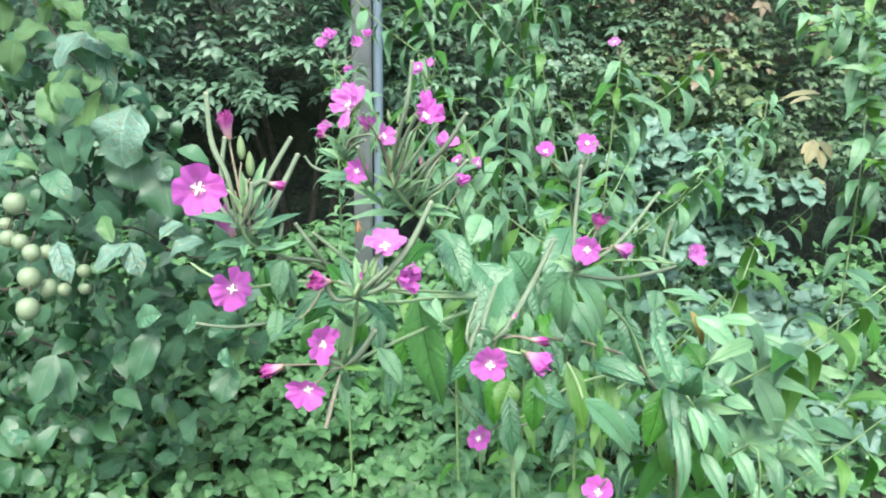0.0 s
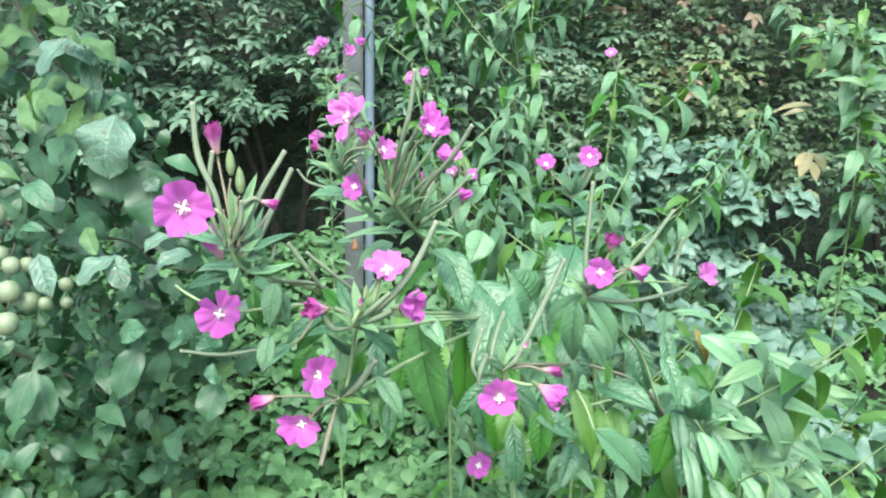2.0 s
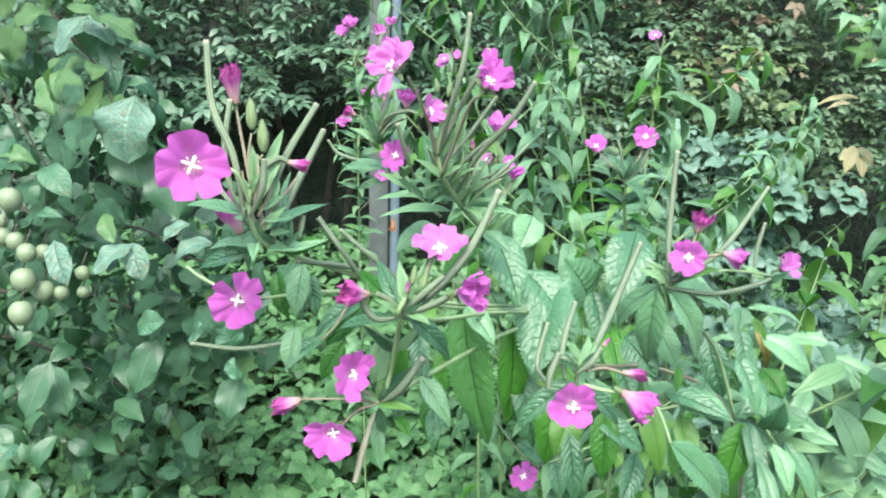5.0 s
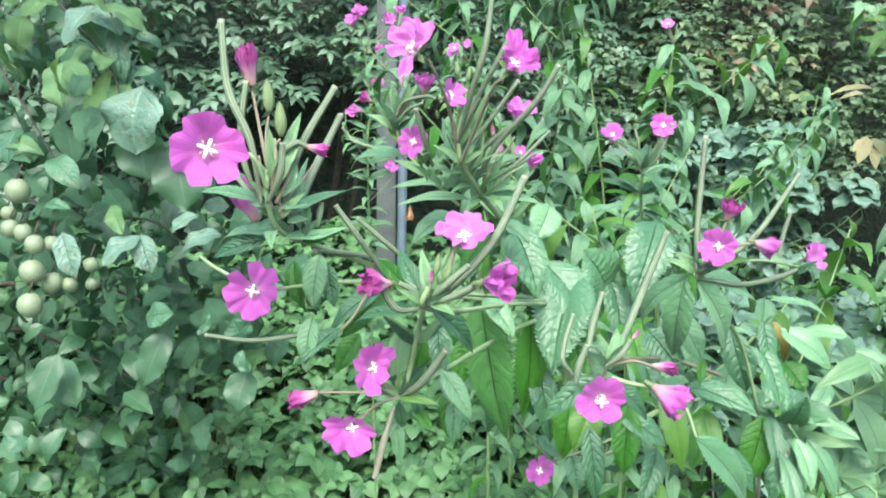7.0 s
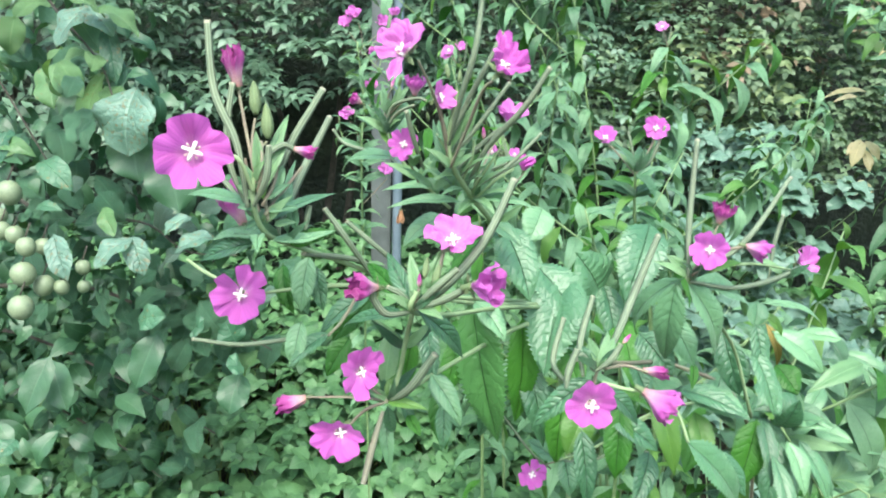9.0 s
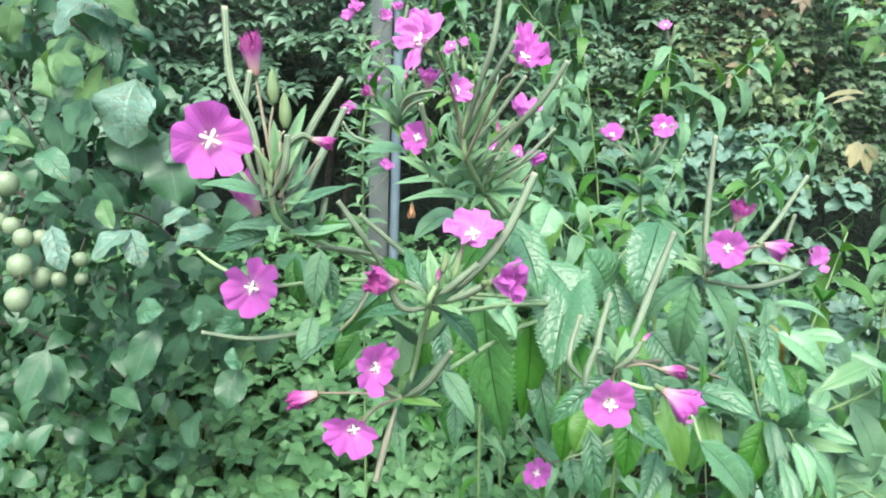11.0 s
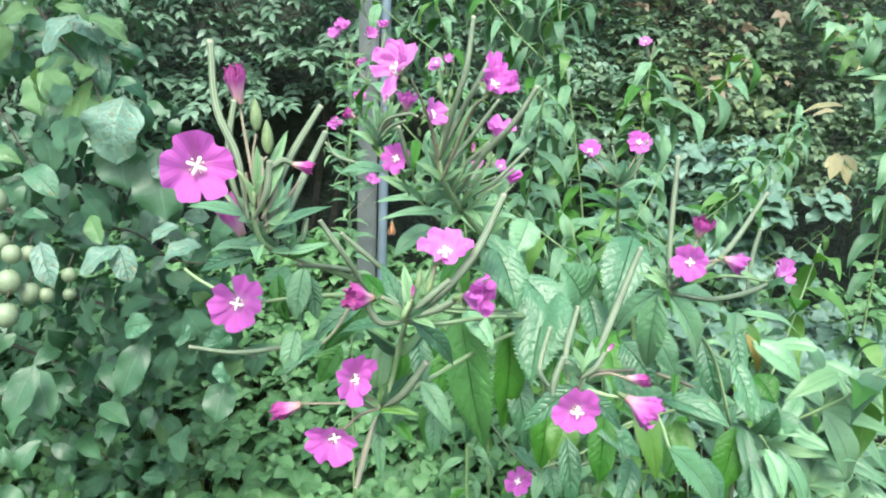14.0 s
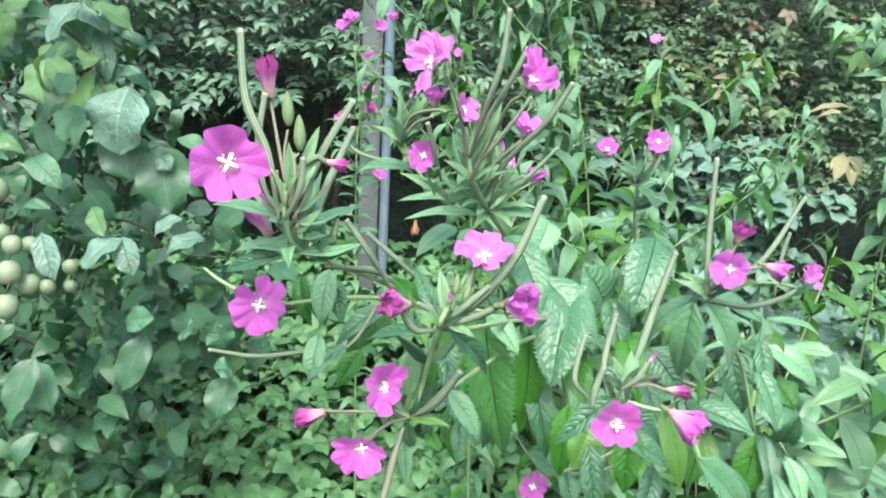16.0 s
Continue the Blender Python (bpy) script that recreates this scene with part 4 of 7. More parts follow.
leaf(front, (-0.0614, 0.2456, 1.2099), (-0.0657, 0.2465, 1.2176), 0.0023, (0.0, -0.7, 0.6), 0.1, LEAF_PALE, 41, 0.55, 0.0)
leaf(front, (-0.0592, 0.2466, 1.2057), (-0.0518, 0.2550, 1.2107), 0.0031, (0.1, -0.7, 0.6), 0.1, LEAF_PALE, 42, 0.55, 0.0)
leaf(front, (-0.0626, 0.2447, 1.2060), (-0.0699, 0.2501, 1.2110), 0.0025, (-0.1, -0.7, 0.6), 0.1, LEAF_YOUNG, 43, 0.55, 0.0)
leaf(front, (-0.0585, 0.2476, 1.2015), (-0.0491, 0.2559, 1.2018), 0.0034, (0.0, -0.7, 0.6), 0.1, LEAF_PALE, 44, 0.55, 0.0)
leaf(front, (-0.0617, 0.2459, 1.2028), (-0.0697, 0.2480, 1.2028), 0.0029, (0.1, -0.7, 0.6), 0.1, LEAF_PALE, 45, 0.55, 0.0)
leaf(front, (-0.0598, 0.2461, 1.2119), (-0.0574, 0.2522, 1.2201), 0.0022, (-0.1, -0.7, 0.6), 0.1, LEAF_YOUNG, 46, 0.55, 0.0)
leaf(front, (-0.0569, 0.2491, 1.1992), (-0.0536, 0.2553, 1.2075), 0.0031, (0.0, -0.7, 0.6), 0.1, LEAF_PALE, 47, 0.55, 0.0)
leaf(front, (-0.0604, 0.2506, 1.1967), (-0.0678, 0.2510, 1.1939), 0.0034, (0.1, -0.7, 0.6), 0.1, LEAF_PALE, 48, 0.55, 0.0)
leaf(front, (-0.0578, 0.2523, 1.1954), (-0.0507, 0.2585, 1.1957), 0.0032, (-0.1, -0.7, 0.6), 0.1, LEAF_YOUNG, 49, 0.55, 0.0)
leaf(front, (-0.0609, 0.2468, 1.2147), (-0.0590, 0.2507, 1.2223), 0.0018, (0.0, -0.7, 0.6), 0.1, LEAF_PALE, 50, 0.55, 0.0)
pod(front, [(-0.0613, 0.2454, 1.2089), (-0.0595, 0.2455, 1.2179), (-0.0606, 0.2496, 1.2263)], 0.0009, True)
pod(front, [(-0.0601, 0.2462, 1.2038), (-0.0568, 0.2500, 1.2113), (-0.0559, 0.2562, 1.2197)], 0.0009, True)
pod(front, [(-0.0616, 0.2476, 1.2014), (-0.0647, 0.2481, 1.2114), (-0.0666, 0.2502, 1.2201)], 0.0009, True)
pod(front, [(-0.0595, 0.2474, 1.2005), (-0.0550, 0.2553, 1.2075), (-0.0498, 0.2665, 1.2155)], 0.0009, True)
pod(front, [(-0.0589, 0.2489, 1.1981), (-0.0598, 0.2496, 1.2093), (-0.0570, 0.2515, 1.2172)], 0.0009, True)
leaf(front, (-0.0600, 0.2470, 1.2060), (-0.0620, 0.2530, 1.2170), 0.0032, (0.1, -0.7, 0.6), 0.08, LEAF_BRIGHT, 210, 0.45, 0.0)
leaf(front, (-0.0580, 0.2500, 1.2150), (-0.0530, 0.2560, 1.2250), 0.0036, (0.1, -0.7, 0.6), 0.08, LEAF_YOUNG, 211, 0.45, 0.0)
leaf(front, (-0.0560, 0.2520, 1.2090), (-0.0550, 0.2580, 1.2170), 0.0037, (0.1, -0.7, 0.6), 0.08, LEAF_PALE, 212, 0.45, 0.0)
leaf(front, (-0.0520, 0.2620, 1.1920), (-0.0560, 0.2680, 1.2060), 0.0046, (0.1, -0.7, 0.6), 0.08, LEAF_PALE, 213, 0.45, 0.0)
leaf(front, (-0.0670, 0.2620, 1.1870), (-0.0910, 0.2680, 1.1770), 0.0072, (0.1, -0.7, 0.6), 0.08, LEAF, 214, 0.45, 0.0)
leaf(front, (-0.0550, 0.2650, 1.1850), (-0.0390, 0.2710, 1.1900), 0.0064, (0.1, -0.7, 0.6), 0.08, LEAF_SHADED, 215, 0.45, 0.0)

# lower left shoot with the single flower
stem(front, [(0.0590, 0.4354, 1.1103), (0.0096, 0.3645, 1.1344), (-0.0191, 0.3321, 1.1482), (-0.0389, 0.3133, 1.1551), (-0.0581, 0.3045, 1.1562)], 0.0016, 0.0012, "branch")
pod(front, [(-0.0534, 0.3064, 1.1560), (-0.0630, 0.3033, 1.1556), (-0.0772, 0.2990, 1.1542)], 0.0012, True)
flower(front, (-0.0836, 0.2961, 1.1550), (0.10, -0.97, 0.12), 0.0116, 0.92, 20, "open", 17)
pod(front, [(-0.0948, 0.3043, 1.1584), (-0.1055, 0.3103, 1.1617), (-0.1118, 0.3114, 1.1661)], 0.0011, True)
pod(front, [(-0.0464, 0.3012, 1.1348), (-0.0626, 0.2989, 1.1336), (-0.0846, 0.2955, 1.1316), (-0.1058, 0.2952, 1.1338)], 0.0012)
leaf(front, (-0.0467, 0.3033, 1.1353), (-0.0623, 0.2902, 1.1231), 0.0077, (-0.5, -0.8, 0.2), 0.12, None, 51, 0.5, 0.0)
leaf(front, (-0.0637, 0.3205, 1.1628), (-0.0569, 0.3101, 1.1414), 0.0106, (-0.2, -0.8, 0.5), 0.12, None, 52, 0.55, 0.0)
leaf(front, (-0.0693, 0.3157, 1.1639), (-0.0624, 0.3053, 1.1429), 0.009, (-0.4, -0.8, 0.4), 0.12, LEAF_SHADED, 53, 0.55, 0.0)
leaf(front, (-0.0297, 0.3266, 1.1465), (-0.0535, 0.3171, 1.1282), 0.0101, (-0.2, -0.6, 0.7), 0.14, None, 54, 0.55, 0.0)
leaf(front, (-0.0585, 0.3064, 1.1556), (-0.0613, 0.3062, 1.1673), 0.0064, (0.1, -0.9, 0.4), 0.08, None, 55, 0.55, 0.0)
leaf(front, (-0.0598, 0.3063, 1.1551), (-0.0501, 0.3109, 1.1658), 0.0052, (0, -0.8, 0.5), 0.08, LEAF_SHADED, 56, 0.55, 0.0)
pod(front, [(-0.0341, 0.3173, 1.1507), (-0.0407, 0.3066, 1.1403), (-0.0464, 0.3012, 1.1348)], 0.001, True)
leaf(front, (-0.0540, 0.3000, 1.1720), (-0.0570, 0.2940, 1.1480), 0.0102, (-0.1, -0.8, 0.5), 0.1, LEAF_PALE, 220, 0.4, 0.0)
leaf(front, (-0.0520, 0.3050, 1.1660), (-0.0480, 0.2990, 1.1470), 0.0079, (-0.1, -0.8, 0.5), 0.1, LEAF, 221, 0.4, 0.0)
leaf(front, (-0.0580, 0.3000, 1.1420), (-0.0610, 0.2940, 1.1210), 0.0092, (-0.1, -0.8, 0.5), 0.1, LEAF_PALE, 222, 0.4, 0.0)
leaf(front, (-0.0280, 0.3400, 1.1420), (-0.0500, 0.3340, 1.1190), 0.0126, (-0.1, -0.8, 0.5), 0.1, LEAF_SHADED, 223, 0.4, 0.0)
leaf(front, (-0.0440, 0.3600, 1.1120), (-0.0560, 0.3540, 1.0910), 0.0116, (-0.1, -0.8, 0.5), 0.1, LEAF_SHADED, 224, 0.4, 0.0)

# middle shoot
stem(front, [(0.0724, 0.4488, 1.1023), (0.0352, 0.3725, 1.1260), (0.0087, 0.3148, 1.1415), (-0.0064, 0.2468, 1.1660), (-0.0050, 0.2428, 1.1750)], 0.0018, 0.0011, "branch")
pod(front, [(-0.0064, 0.2449, 1.1667), (-0.0151, 0.2370, 1.1681), (-0.0194, 0.2354, 1.1738), (-0.0199, 0.2343, 1.1776)], 0.0014)
flower(front, (-0.0182, 0.2345, 1.1786), (-0.75, -0.5, 0.15), 0.0085, 0.18, 15, "wilted", 18)
pod(front, [(-0.0064, 0.2450, 1.1673), (-0.0105, 0.2425, 1.1738), (-0.0155, 0.2412, 1.1768)], 0.0013)
bud(front, (-0.0042, 0.2447, 1.1761), (-0.0040, 0.2445, 1.1812), True)
pod(front, [(-0.0054, 0.2444, 1.1691), (-0.0043, 0.2449, 1.1754)], 0.0007, True)
pod(front, [(-0.0058, 0.2450, 1.1673), (0.0048, 0.2401, 1.1729), (0.0135, 0.2364, 1.1791)], 0.0014)
flower(front, (0.0139, 0.2345, 1.1797), (0.8, -0.45, 0.25), 0.0115, 0.36, 10, "open", 19)
pod(front, [(-0.0054, 0.2460, 1.1670), (0.0016, 0.2466, 1.1782), (0.0044, 0.2520, 1.1876)], 0.001, True)
flower(front, (0.0076, 0.2511, 1.1925), (-0.05, -0.66, 0.75), 0.0112, 0.8, 40, "pale", 20, "", [(50, 8, 1.0, 1.05), (-40, 2, 1.0, 1.1), (135, 30, 0.85, 1.0), (-125, 25, 0.9, 1.05)])
pod(front, [(-0.0050, 0.2460, 1.1670), (0.0068, 0.2492, 1.1765), (0.0202, 0.2571, 1.1921), (0.0310, 0.2702, 1.2124)], 0.0017)
pod(front, [(-0.0058, 0.2452, 1.1681), (0.0016, 0.2411, 1.1767), (0.0095, 0.2428, 1.1838)], 0.0013)
bud(front, (0.0011, 0.2445, 1.1767), (0.0031, 0.2479, 1.1842))
bud(front, (-0.0023, 0.2452, 1.1794), (-0.0015, 0.2484, 1.1862))
bud(front, (0.0039, 0.2432, 1.1783), (0.0088, 0.2428, 1.1831))
leaf(front, (-0.0054, 0.2461, 1.1674), (0.0132, 0.2678, 1.1392), 0.0081, (0.2, -0.75, 0.6), 0.1, None, 57, 0.55, 0.0)
leaf(front, (-0.0086, 0.2502, 1.1632), (-0.0360, 0.2756, 1.1486), 0.0067, (0, -0.6, 0.8), 0.08, None, 58, 0.55, 0.0)
leaf(front, (-0.0065, 0.2473, 1.1681), (-0.0175, 0.2685, 1.1828), 0.0061, (-0.1, -0.9, 0.4), 0.08, None, 59, 0.55, 0.0)
leaf(front, (-0.0087, 0.2494, 1.1684), (-0.0261, 0.2771, 1.1756), 0.0066, (-0.2, -0.7, 0.6), 0.1, LEAF_SHADED, 60, 0.55, 0.0)
leaf(front, (-0.0044, 0.2452, 1.1682), (0.0050, 0.2384, 1.1660), 0.0041, (0, -0.6, 0.8), 0.1, LEAF_YOUNG, 61, 0.55, 0.0)
leaf(front, (-0.0044, 0.2458, 1.1708), (-0.0081, 0.2539, 1.1867), 0.0045, (0, -0.9, 0.3), 0.06, LEAF_YOUNG, 62, 0.55, 0.0)
leaf(front, (-0.0030, 0.2451, 1.1721), (0.0044, 0.2544, 1.1891), 0.0049, (0.2, -0.9, 0.3), 0.06, LEAF_YOUNG, 63, 0.55, 0.0)
rosette(front, (-0.0058, 0.2451, 1.1677), (0, -0.2, 1), 0.014, 7, 17, ('young', 'near'), 0.7)
rosette(front, (-0.0004, 0.2466, 1.1739), (0.2, -0.3, 1), 0.011, 5, 18, ('young',), 0.4)

# lower middle shoot
stem(front, [(0.0799, 0.4569, 1.0936), (0.0470, 0.4165, 1.0957), (0.0194, 0.3523, 1.1063), (-0.0011, 0.3030, 1.1144), (-0.0159, 0.2702, 1.1187)], 0.002, 0.0013, "branch")
stem(front, [(-0.0065, 0.2486, 1.1652), (-0.0097, 0.2647, 1.1467), (-0.0121, 0.2713, 1.1315), (-0.0154, 0.2704, 1.1196)], 0.0013, 0.0012, "branch")
pod(front, [(-0.0169, 0.2684, 1.1196), (-0.0231, 0.2713, 1.1231), (-0.0272, 0.2727, 1.1285)], 0.0009, True)
flower(front, (-0.0268, 0.2647, 1.1335), (0.42, -0.85, 0.25), 0.0100, 0.80, 25, "open", 21, "", [(46, 14, 1.15, 1.0), (-22, 20, 1.22, 0.95), (-105, 36, 0.85, 0.95), (140, 10, 1.12, 1.1)])
pod(front, [(-0.0165, 0.2683, 1.1194), (-0.0260, 0.2702, 1.1143), (-0.0330, 0.2695, 1.1072)], 0.0009, True)
flower(front, (-0.0350, 0.2599, 1.1092), (0.10, -0.97, 0.05), 0.0108, 0.80, 0, "open", 22, "", [(0, 30, 0.95, 0.85), (82, 12, 1.2, 0.95), (165, 12, 1.05, 1.05), (-115, 22, 1.05, 1.0)])
pod(front, [(-0.0171, 0.2702, 1.1189), (-0.0343, 0.2761, 1.1169), (-0.0523, 0.2798, 1.1146)], 0.0008, True)
flower(front, (-0.0525, 0.2806, 1.1139), (-0.93, -0.1, -0.32), 0.0082, 0.03, 0, "wilted", 23)
pod(front, [(-0.0166, 0.2701, 1.1182), (-0.0074, 0.2603, 1.1292), (0.0023, 0.2561, 1.1457)], 0.0017)
pod(front, [(-0.0190, 0.2720, 1.1130), (-0.0230, 0.2660, 1.0990), (-0.0260, 0.2600, 1.0860)], 0.0015, False, POD_PALE)
leaf(front, (-0.0159, 0.2702, 1.1187), (0.0000, 0.2626, 1.1176), 0.0059, (0, -0.5, 0.9), 0.08, None, 64, 0.55, 0.0)
leaf(front, (-0.0149, 0.2733, 1.1190), (-0.0106, 0.2803, 1.1263), 0.0052, (0, -0.9, 0.3), 0.08, LEAF_BRIGHT, 65, 0.55, 0.0)
leaf(front, (-0.0172, 0.2728, 1.1166), (-0.0274, 0.2788, 1.1199), 0.0036, (0, -0.9, 0.3), 0.08, LEAF_YOUNG, 66, 0.55, 0.0)
leaf(front, (-0.0175, 0.2771, 1.1132), (-0.0153, 0.2833, 1.0965), 0.005, (0, -0.9, 0.3), 0.1, None, 67, 0.55, 0.0)
leaf(front, (-0.0118, 0.2828, 1.1158), (-0.0066, 0.2836, 1.0980), 0.005, (0.2, -0.9, 0.3), 0.1, None, 68, 0.55, 0.0)
leaf(front, (-0.0159, 0.2846, 1.1438), (-0.0189, 0.2782, 1.1178), 0.0093, (-0.2, -0.9, 0.2), 0.06, LEAF_YOUNG, 69, 0.55, 0.0)
leaf(front, (-0.0077, 0.2934, 1.1380), (-0.0122, 0.2920, 1.1114), 0.0089, (-0.1, -0.9, 0.3), 0.06, LEAF_SHADED, 70, 0.55, 0.0)
leaf(front, (-0.0018, 0.3229, 1.1326), (0.0017, 0.3065, 1.1077), 0.0093, (0, -0.9, 0.3), 0.1, None, 71, 0.55, 0.0)
leaf(front, (0.0001, 0.3223, 1.1093), (0.0154, 0.3108, 1.0838), 0.0111, (0.2, -0.8, 0.5), 0.12, None, 72, 0.55, 0.0)
leaf(front, (0.0047, 0.3434, 1.0904), (0.0092, 0.3356, 1.0587), 0.0113, (-0.2, -0.8, 0.3), 0.12, LEAF_SHADED, 73, 0.55, 0.0)
pod(front, [(0.0393, 0.3871, 1.0598), (0.0660, 0.4167, 1.0134), (0.0861, 0.4498, 0.9814)], 0.0009)
leaf(front, (-0.0190, 0.2850, 1.1050), (-0.0160, 0.2800, 1.0790), 0.0064, (-0.1, -0.85, 0.4), 0.08, LEAF_PALE, 260, 0.3, 0.0, 0.06)
leaf(front, (-0.0170, 0.2680, 1.1190), (0.0000, 0.2620, 1.1190), 0.0043, (0, -0.6, 0.8), 0.1, LEAF_BRIGHT, 261, 0.45, 0.0)
leaf(front, (-0.0180, 0.2720, 1.1200), (-0.0120, 0.2800, 1.1270), 0.0053, (0, -0.8, 0.5), 0.1, LEAF_BRIGHT, 262, 0.4, 0.0)
leaf(front, (-0.0090, 0.2750, 1.1100), (-0.0030, 0.2700, 1.1030), 0.0048, (0.1, -0.8, 0.5), 0.12, LEAF_SHADED, 263, 0.4, 0.0)
leaf(front, (0.0000, 0.3000, 1.1180), (0.0150, 0.2920, 1.0960), 0.0091, (0.25, -0.75, 0.5), 0.14, LEAF_PALE, 264, 0.45, 0.0)
leaf(front, (0.0070, 0.3100, 1.0990), (0.0070, 0.3050, 1.0760), 0.0079, (0.1, -0.9, 0.3), 0.08, LEAF, 265, 0.4, 0.0)
rosette(front, (-0.0160, 0.2712, 1.1187), (-0.3, 0, 0.9), 0.018, 8, 20, ('young', 'near'), 0.7)
rosette(front, (-0.0105, 0.2735, 1.1407), (0, 0, 1), 0.02, 7, 22, ('near', 'young'), 0.7)

# broad leaves of the middle
leaf(front, (0.0220, 0.3840, 1.1290), (0.0430, 0.4000, 1.0290), 0.0266, (-0.25, -0.85, 0.45), 0.08, LEAF_RICH, 74, 0.45, 0.0)
leaf(front, (0.0230, 0.3750, 1.1290), (0.0400, 0.3600, 1.1110), 0.0130, (0.3, -0.7, 0.7), 0.12, LEAF_PALE, 75, 0.4, 0.0)
leaf(front, (0.0600, 0.4500, 1.0950), (0.0590, 0.4500, 1.0170), 0.0225, (0.2, -0.8, 0.5), 0.08, LEAF_SHADED, 76, 0.4, 0.0)
leaf(front, (0.0410, 0.4300, 1.1610), (0.0580, 0.4000, 1.1210), 0.0241, (0.1, -0.7, 0.7), 0.12, LEAF, 77, 0.35, 0.0)
leaf(front, (0.0780, 0.5100, 1.1580), (0.0660, 0.4900, 1.1350), 0.0226, (0.1, -0.8, 0.5), 0.1, LEAF_PALE, 78, 0.3, 0.0)
leaf(front, (0.1180, 0.4800, 1.1020), (0.0960, 0.4700, 1.1350), 0.0352, (0.1, -0.8, 0.6), 0.1, LEAF, 79, 0.3, 0.0)
leaf(front, (0.0910, 0.4650, 1.1190), (0.0720, 0.4200, 1.0650), 0.0365, (-0.3, -0.8, 0.5), 0.1, LEAF, 80, 0.6, 0.0)
leaf(front, (0.0680, 0.4700, 1.1270), (0.1030, 0.4400, 1.0820), 0.0308, (0.1, -0.7, 0.7), 0.1, LEAF, 81, 0.35, 0.0)
leaf(front, (0.1200, 0.4800, 1.1100), (0.1260, 0.4600, 1.0740), 0.0197, (0.1, -0.8, 0.5), 0.1, LEAF, 82, 0.3, 0.0)
leaf(front, (0.1520, 0.4900, 1.1530), (0.1280, 0.4500, 1.1050), 0.0311, (-0.1, -0.8, 0.5), 0.12, LEAF, 83, 0.35, 0.0)
leaf(front, (0.0950, 0.4000, 1.0520), (0.0840, 0.3900, 1.0270), 0.0198, (0, -0.9, 0.3), 0.08, LEAF_BRIGHT, 84, 0.2, 0.0)
leaf(front, (0.0330, 0.4500, 1.1460), (0.0100, 0.4050, 1.1300), 0.0159, (-0.3, -0.7, 0.6), 0.12, LEAF_SHADED, 85, 0.4, 0.0)
leaf(front, (0.0550, 0.4600, 1.0580), (0.0670, 0.4550, 1.0160), 0.0184, (0.15, -0.8, 0.5), 0.14, None, 86, 0.35, 0.0)
leaf(front, (0.0920, 0.4660, 1.0740), (0.0990, 0.4300, 1.0480), 0.0202, (-0.15, -0.8, 0.5), 0.14, LEAF_SHADED, 87, 0.35, 0.0)
leaf(front, (0.0180, 0.3970, 1.0990), (0.0090, 0.3890, 1.0640), 0.0139, (-0.15, -0.8, 0.5), 0.14, LEAF_SHADED, 88, 0.35, 0.0)
leaf(front, (0.0660, 0.4580, 1.0600), (0.0790, 0.4450, 1.0010), 0.0189, (0, -0.8, 0.5), 0.14, None, 89, 0.35, 0.0)
leaf(front, (0.0890, 0.4360, 1.0490), (0.0860, 0.4330, 0.9960), 0.0189, (-0.15, -0.8, 0.5), 0.1, LEAF_SHADED, 90, 0.35, 0.0)
leaf(front, (0.1300, 0.4760, 1.0880), (0.1360, 0.4360, 1.0500), 0.0199, (0, -0.8, 0.5), 0.14, LEAF_SHADED, 91, 0.35, 0.0)
leaf(front, (0.0750, 0.5080, 1.1330), (0.0670, 0.5020, 1.1490), 0.0081, (0, -0.9, 0.4), 0.08, LEAF_BRIGHT, 92, 0.5, 0.0)
leaf(front, (0.0450, 0.4590, 1.0590), (0.0350, 0.4560, 1.0010), 0.0177, (0.15, -0.8, 0.5), 0.14, None, 93, 0.35, 0.0)

# ---- a second willowherb beside it ----
second = thing("willowherb", (0.38, 0.70, 0.0), "great willowherb with nodding magenta flowers and drooping toothed leaves", "wildflower", "willowherbs")
stem(second, [(0.38, 0.70, 0.0), (0.36, 0.68, 0.5), (0.31, 0.60, 0.86), (0.2199, 0.4603, 1.0282), (0.1609, 0.4299, 1.0701), (0.1000, 0.3372, 1.1101), (0.0672, 0.2627, 1.1411)], 0.0026, 0.0011, "stem", STEM_RED)
stem(second, [(0.2100, 0.4219, 1.0390), (0.1806, 0.3951, 1.0966), (0.1399, 0.3441, 1.1394), (0.1177, 0.3140, 1.1627)], 0.0015, 0.0011, "branch")

# lower spray
pod(second, [(0.0686, 0.2624, 1.1401), (0.0796, 0.2842, 1.1452), (0.0947, 0.3131, 1.1583), (0.1101, 0.3382, 1.1772)], 0.0018)
pod(second, [(0.0525, 0.2565, 1.1362), (0.0520, 0.2764, 1.1336), (0.0532, 0.2828, 1.1386), (0.0576, 0.2907, 1.1497)], 0.0014)
pod(second, [(0.0607, 0.2586, 1.1367), (0.0609, 0.2693, 1.1468), (0.0677, 0.2833, 1.1622)], 0.0014)
pod(second, [(0.0524, 0.2492, 1.1360), (0.0533, 0.2508, 1.1424), (0.0567, 0.2546, 1.1497)], 0.0014)
pod(second, [(0.0653, 0.2573, 1.1398), (0.0704, 0.2555, 1.1455), (0.0741, 0.2570, 1.1515)], 0.0013)
bud(second, (0.0747, 0.2570, 1.1518), (0.0778, 0.2579, 1.1554), True)
pod(second, [(0.0653, 0.2600, 1.1386), (0.0600, 0.2588, 1.1457), (0.0566, 0.2555, 1.1451)], 0.0012)
pod(second, [(0.0654, 0.2607, 1.1246), (0.0665, 0.2629, 1.1337), (0.0673, 0.2622, 1.1389)], 0.0009, True)
flower(second, (0.0632, 0.2513, 1.1282), (0.0, -0.98, 0.02), 0.0100, 0.86, 30, "open", 24)
pod(second, [(0.0680, 0.2562, 1.1356), (0.0750, 0.2529, 1.1349), (0.0819, 0.2498, 1.1352)], 0.0011, True)
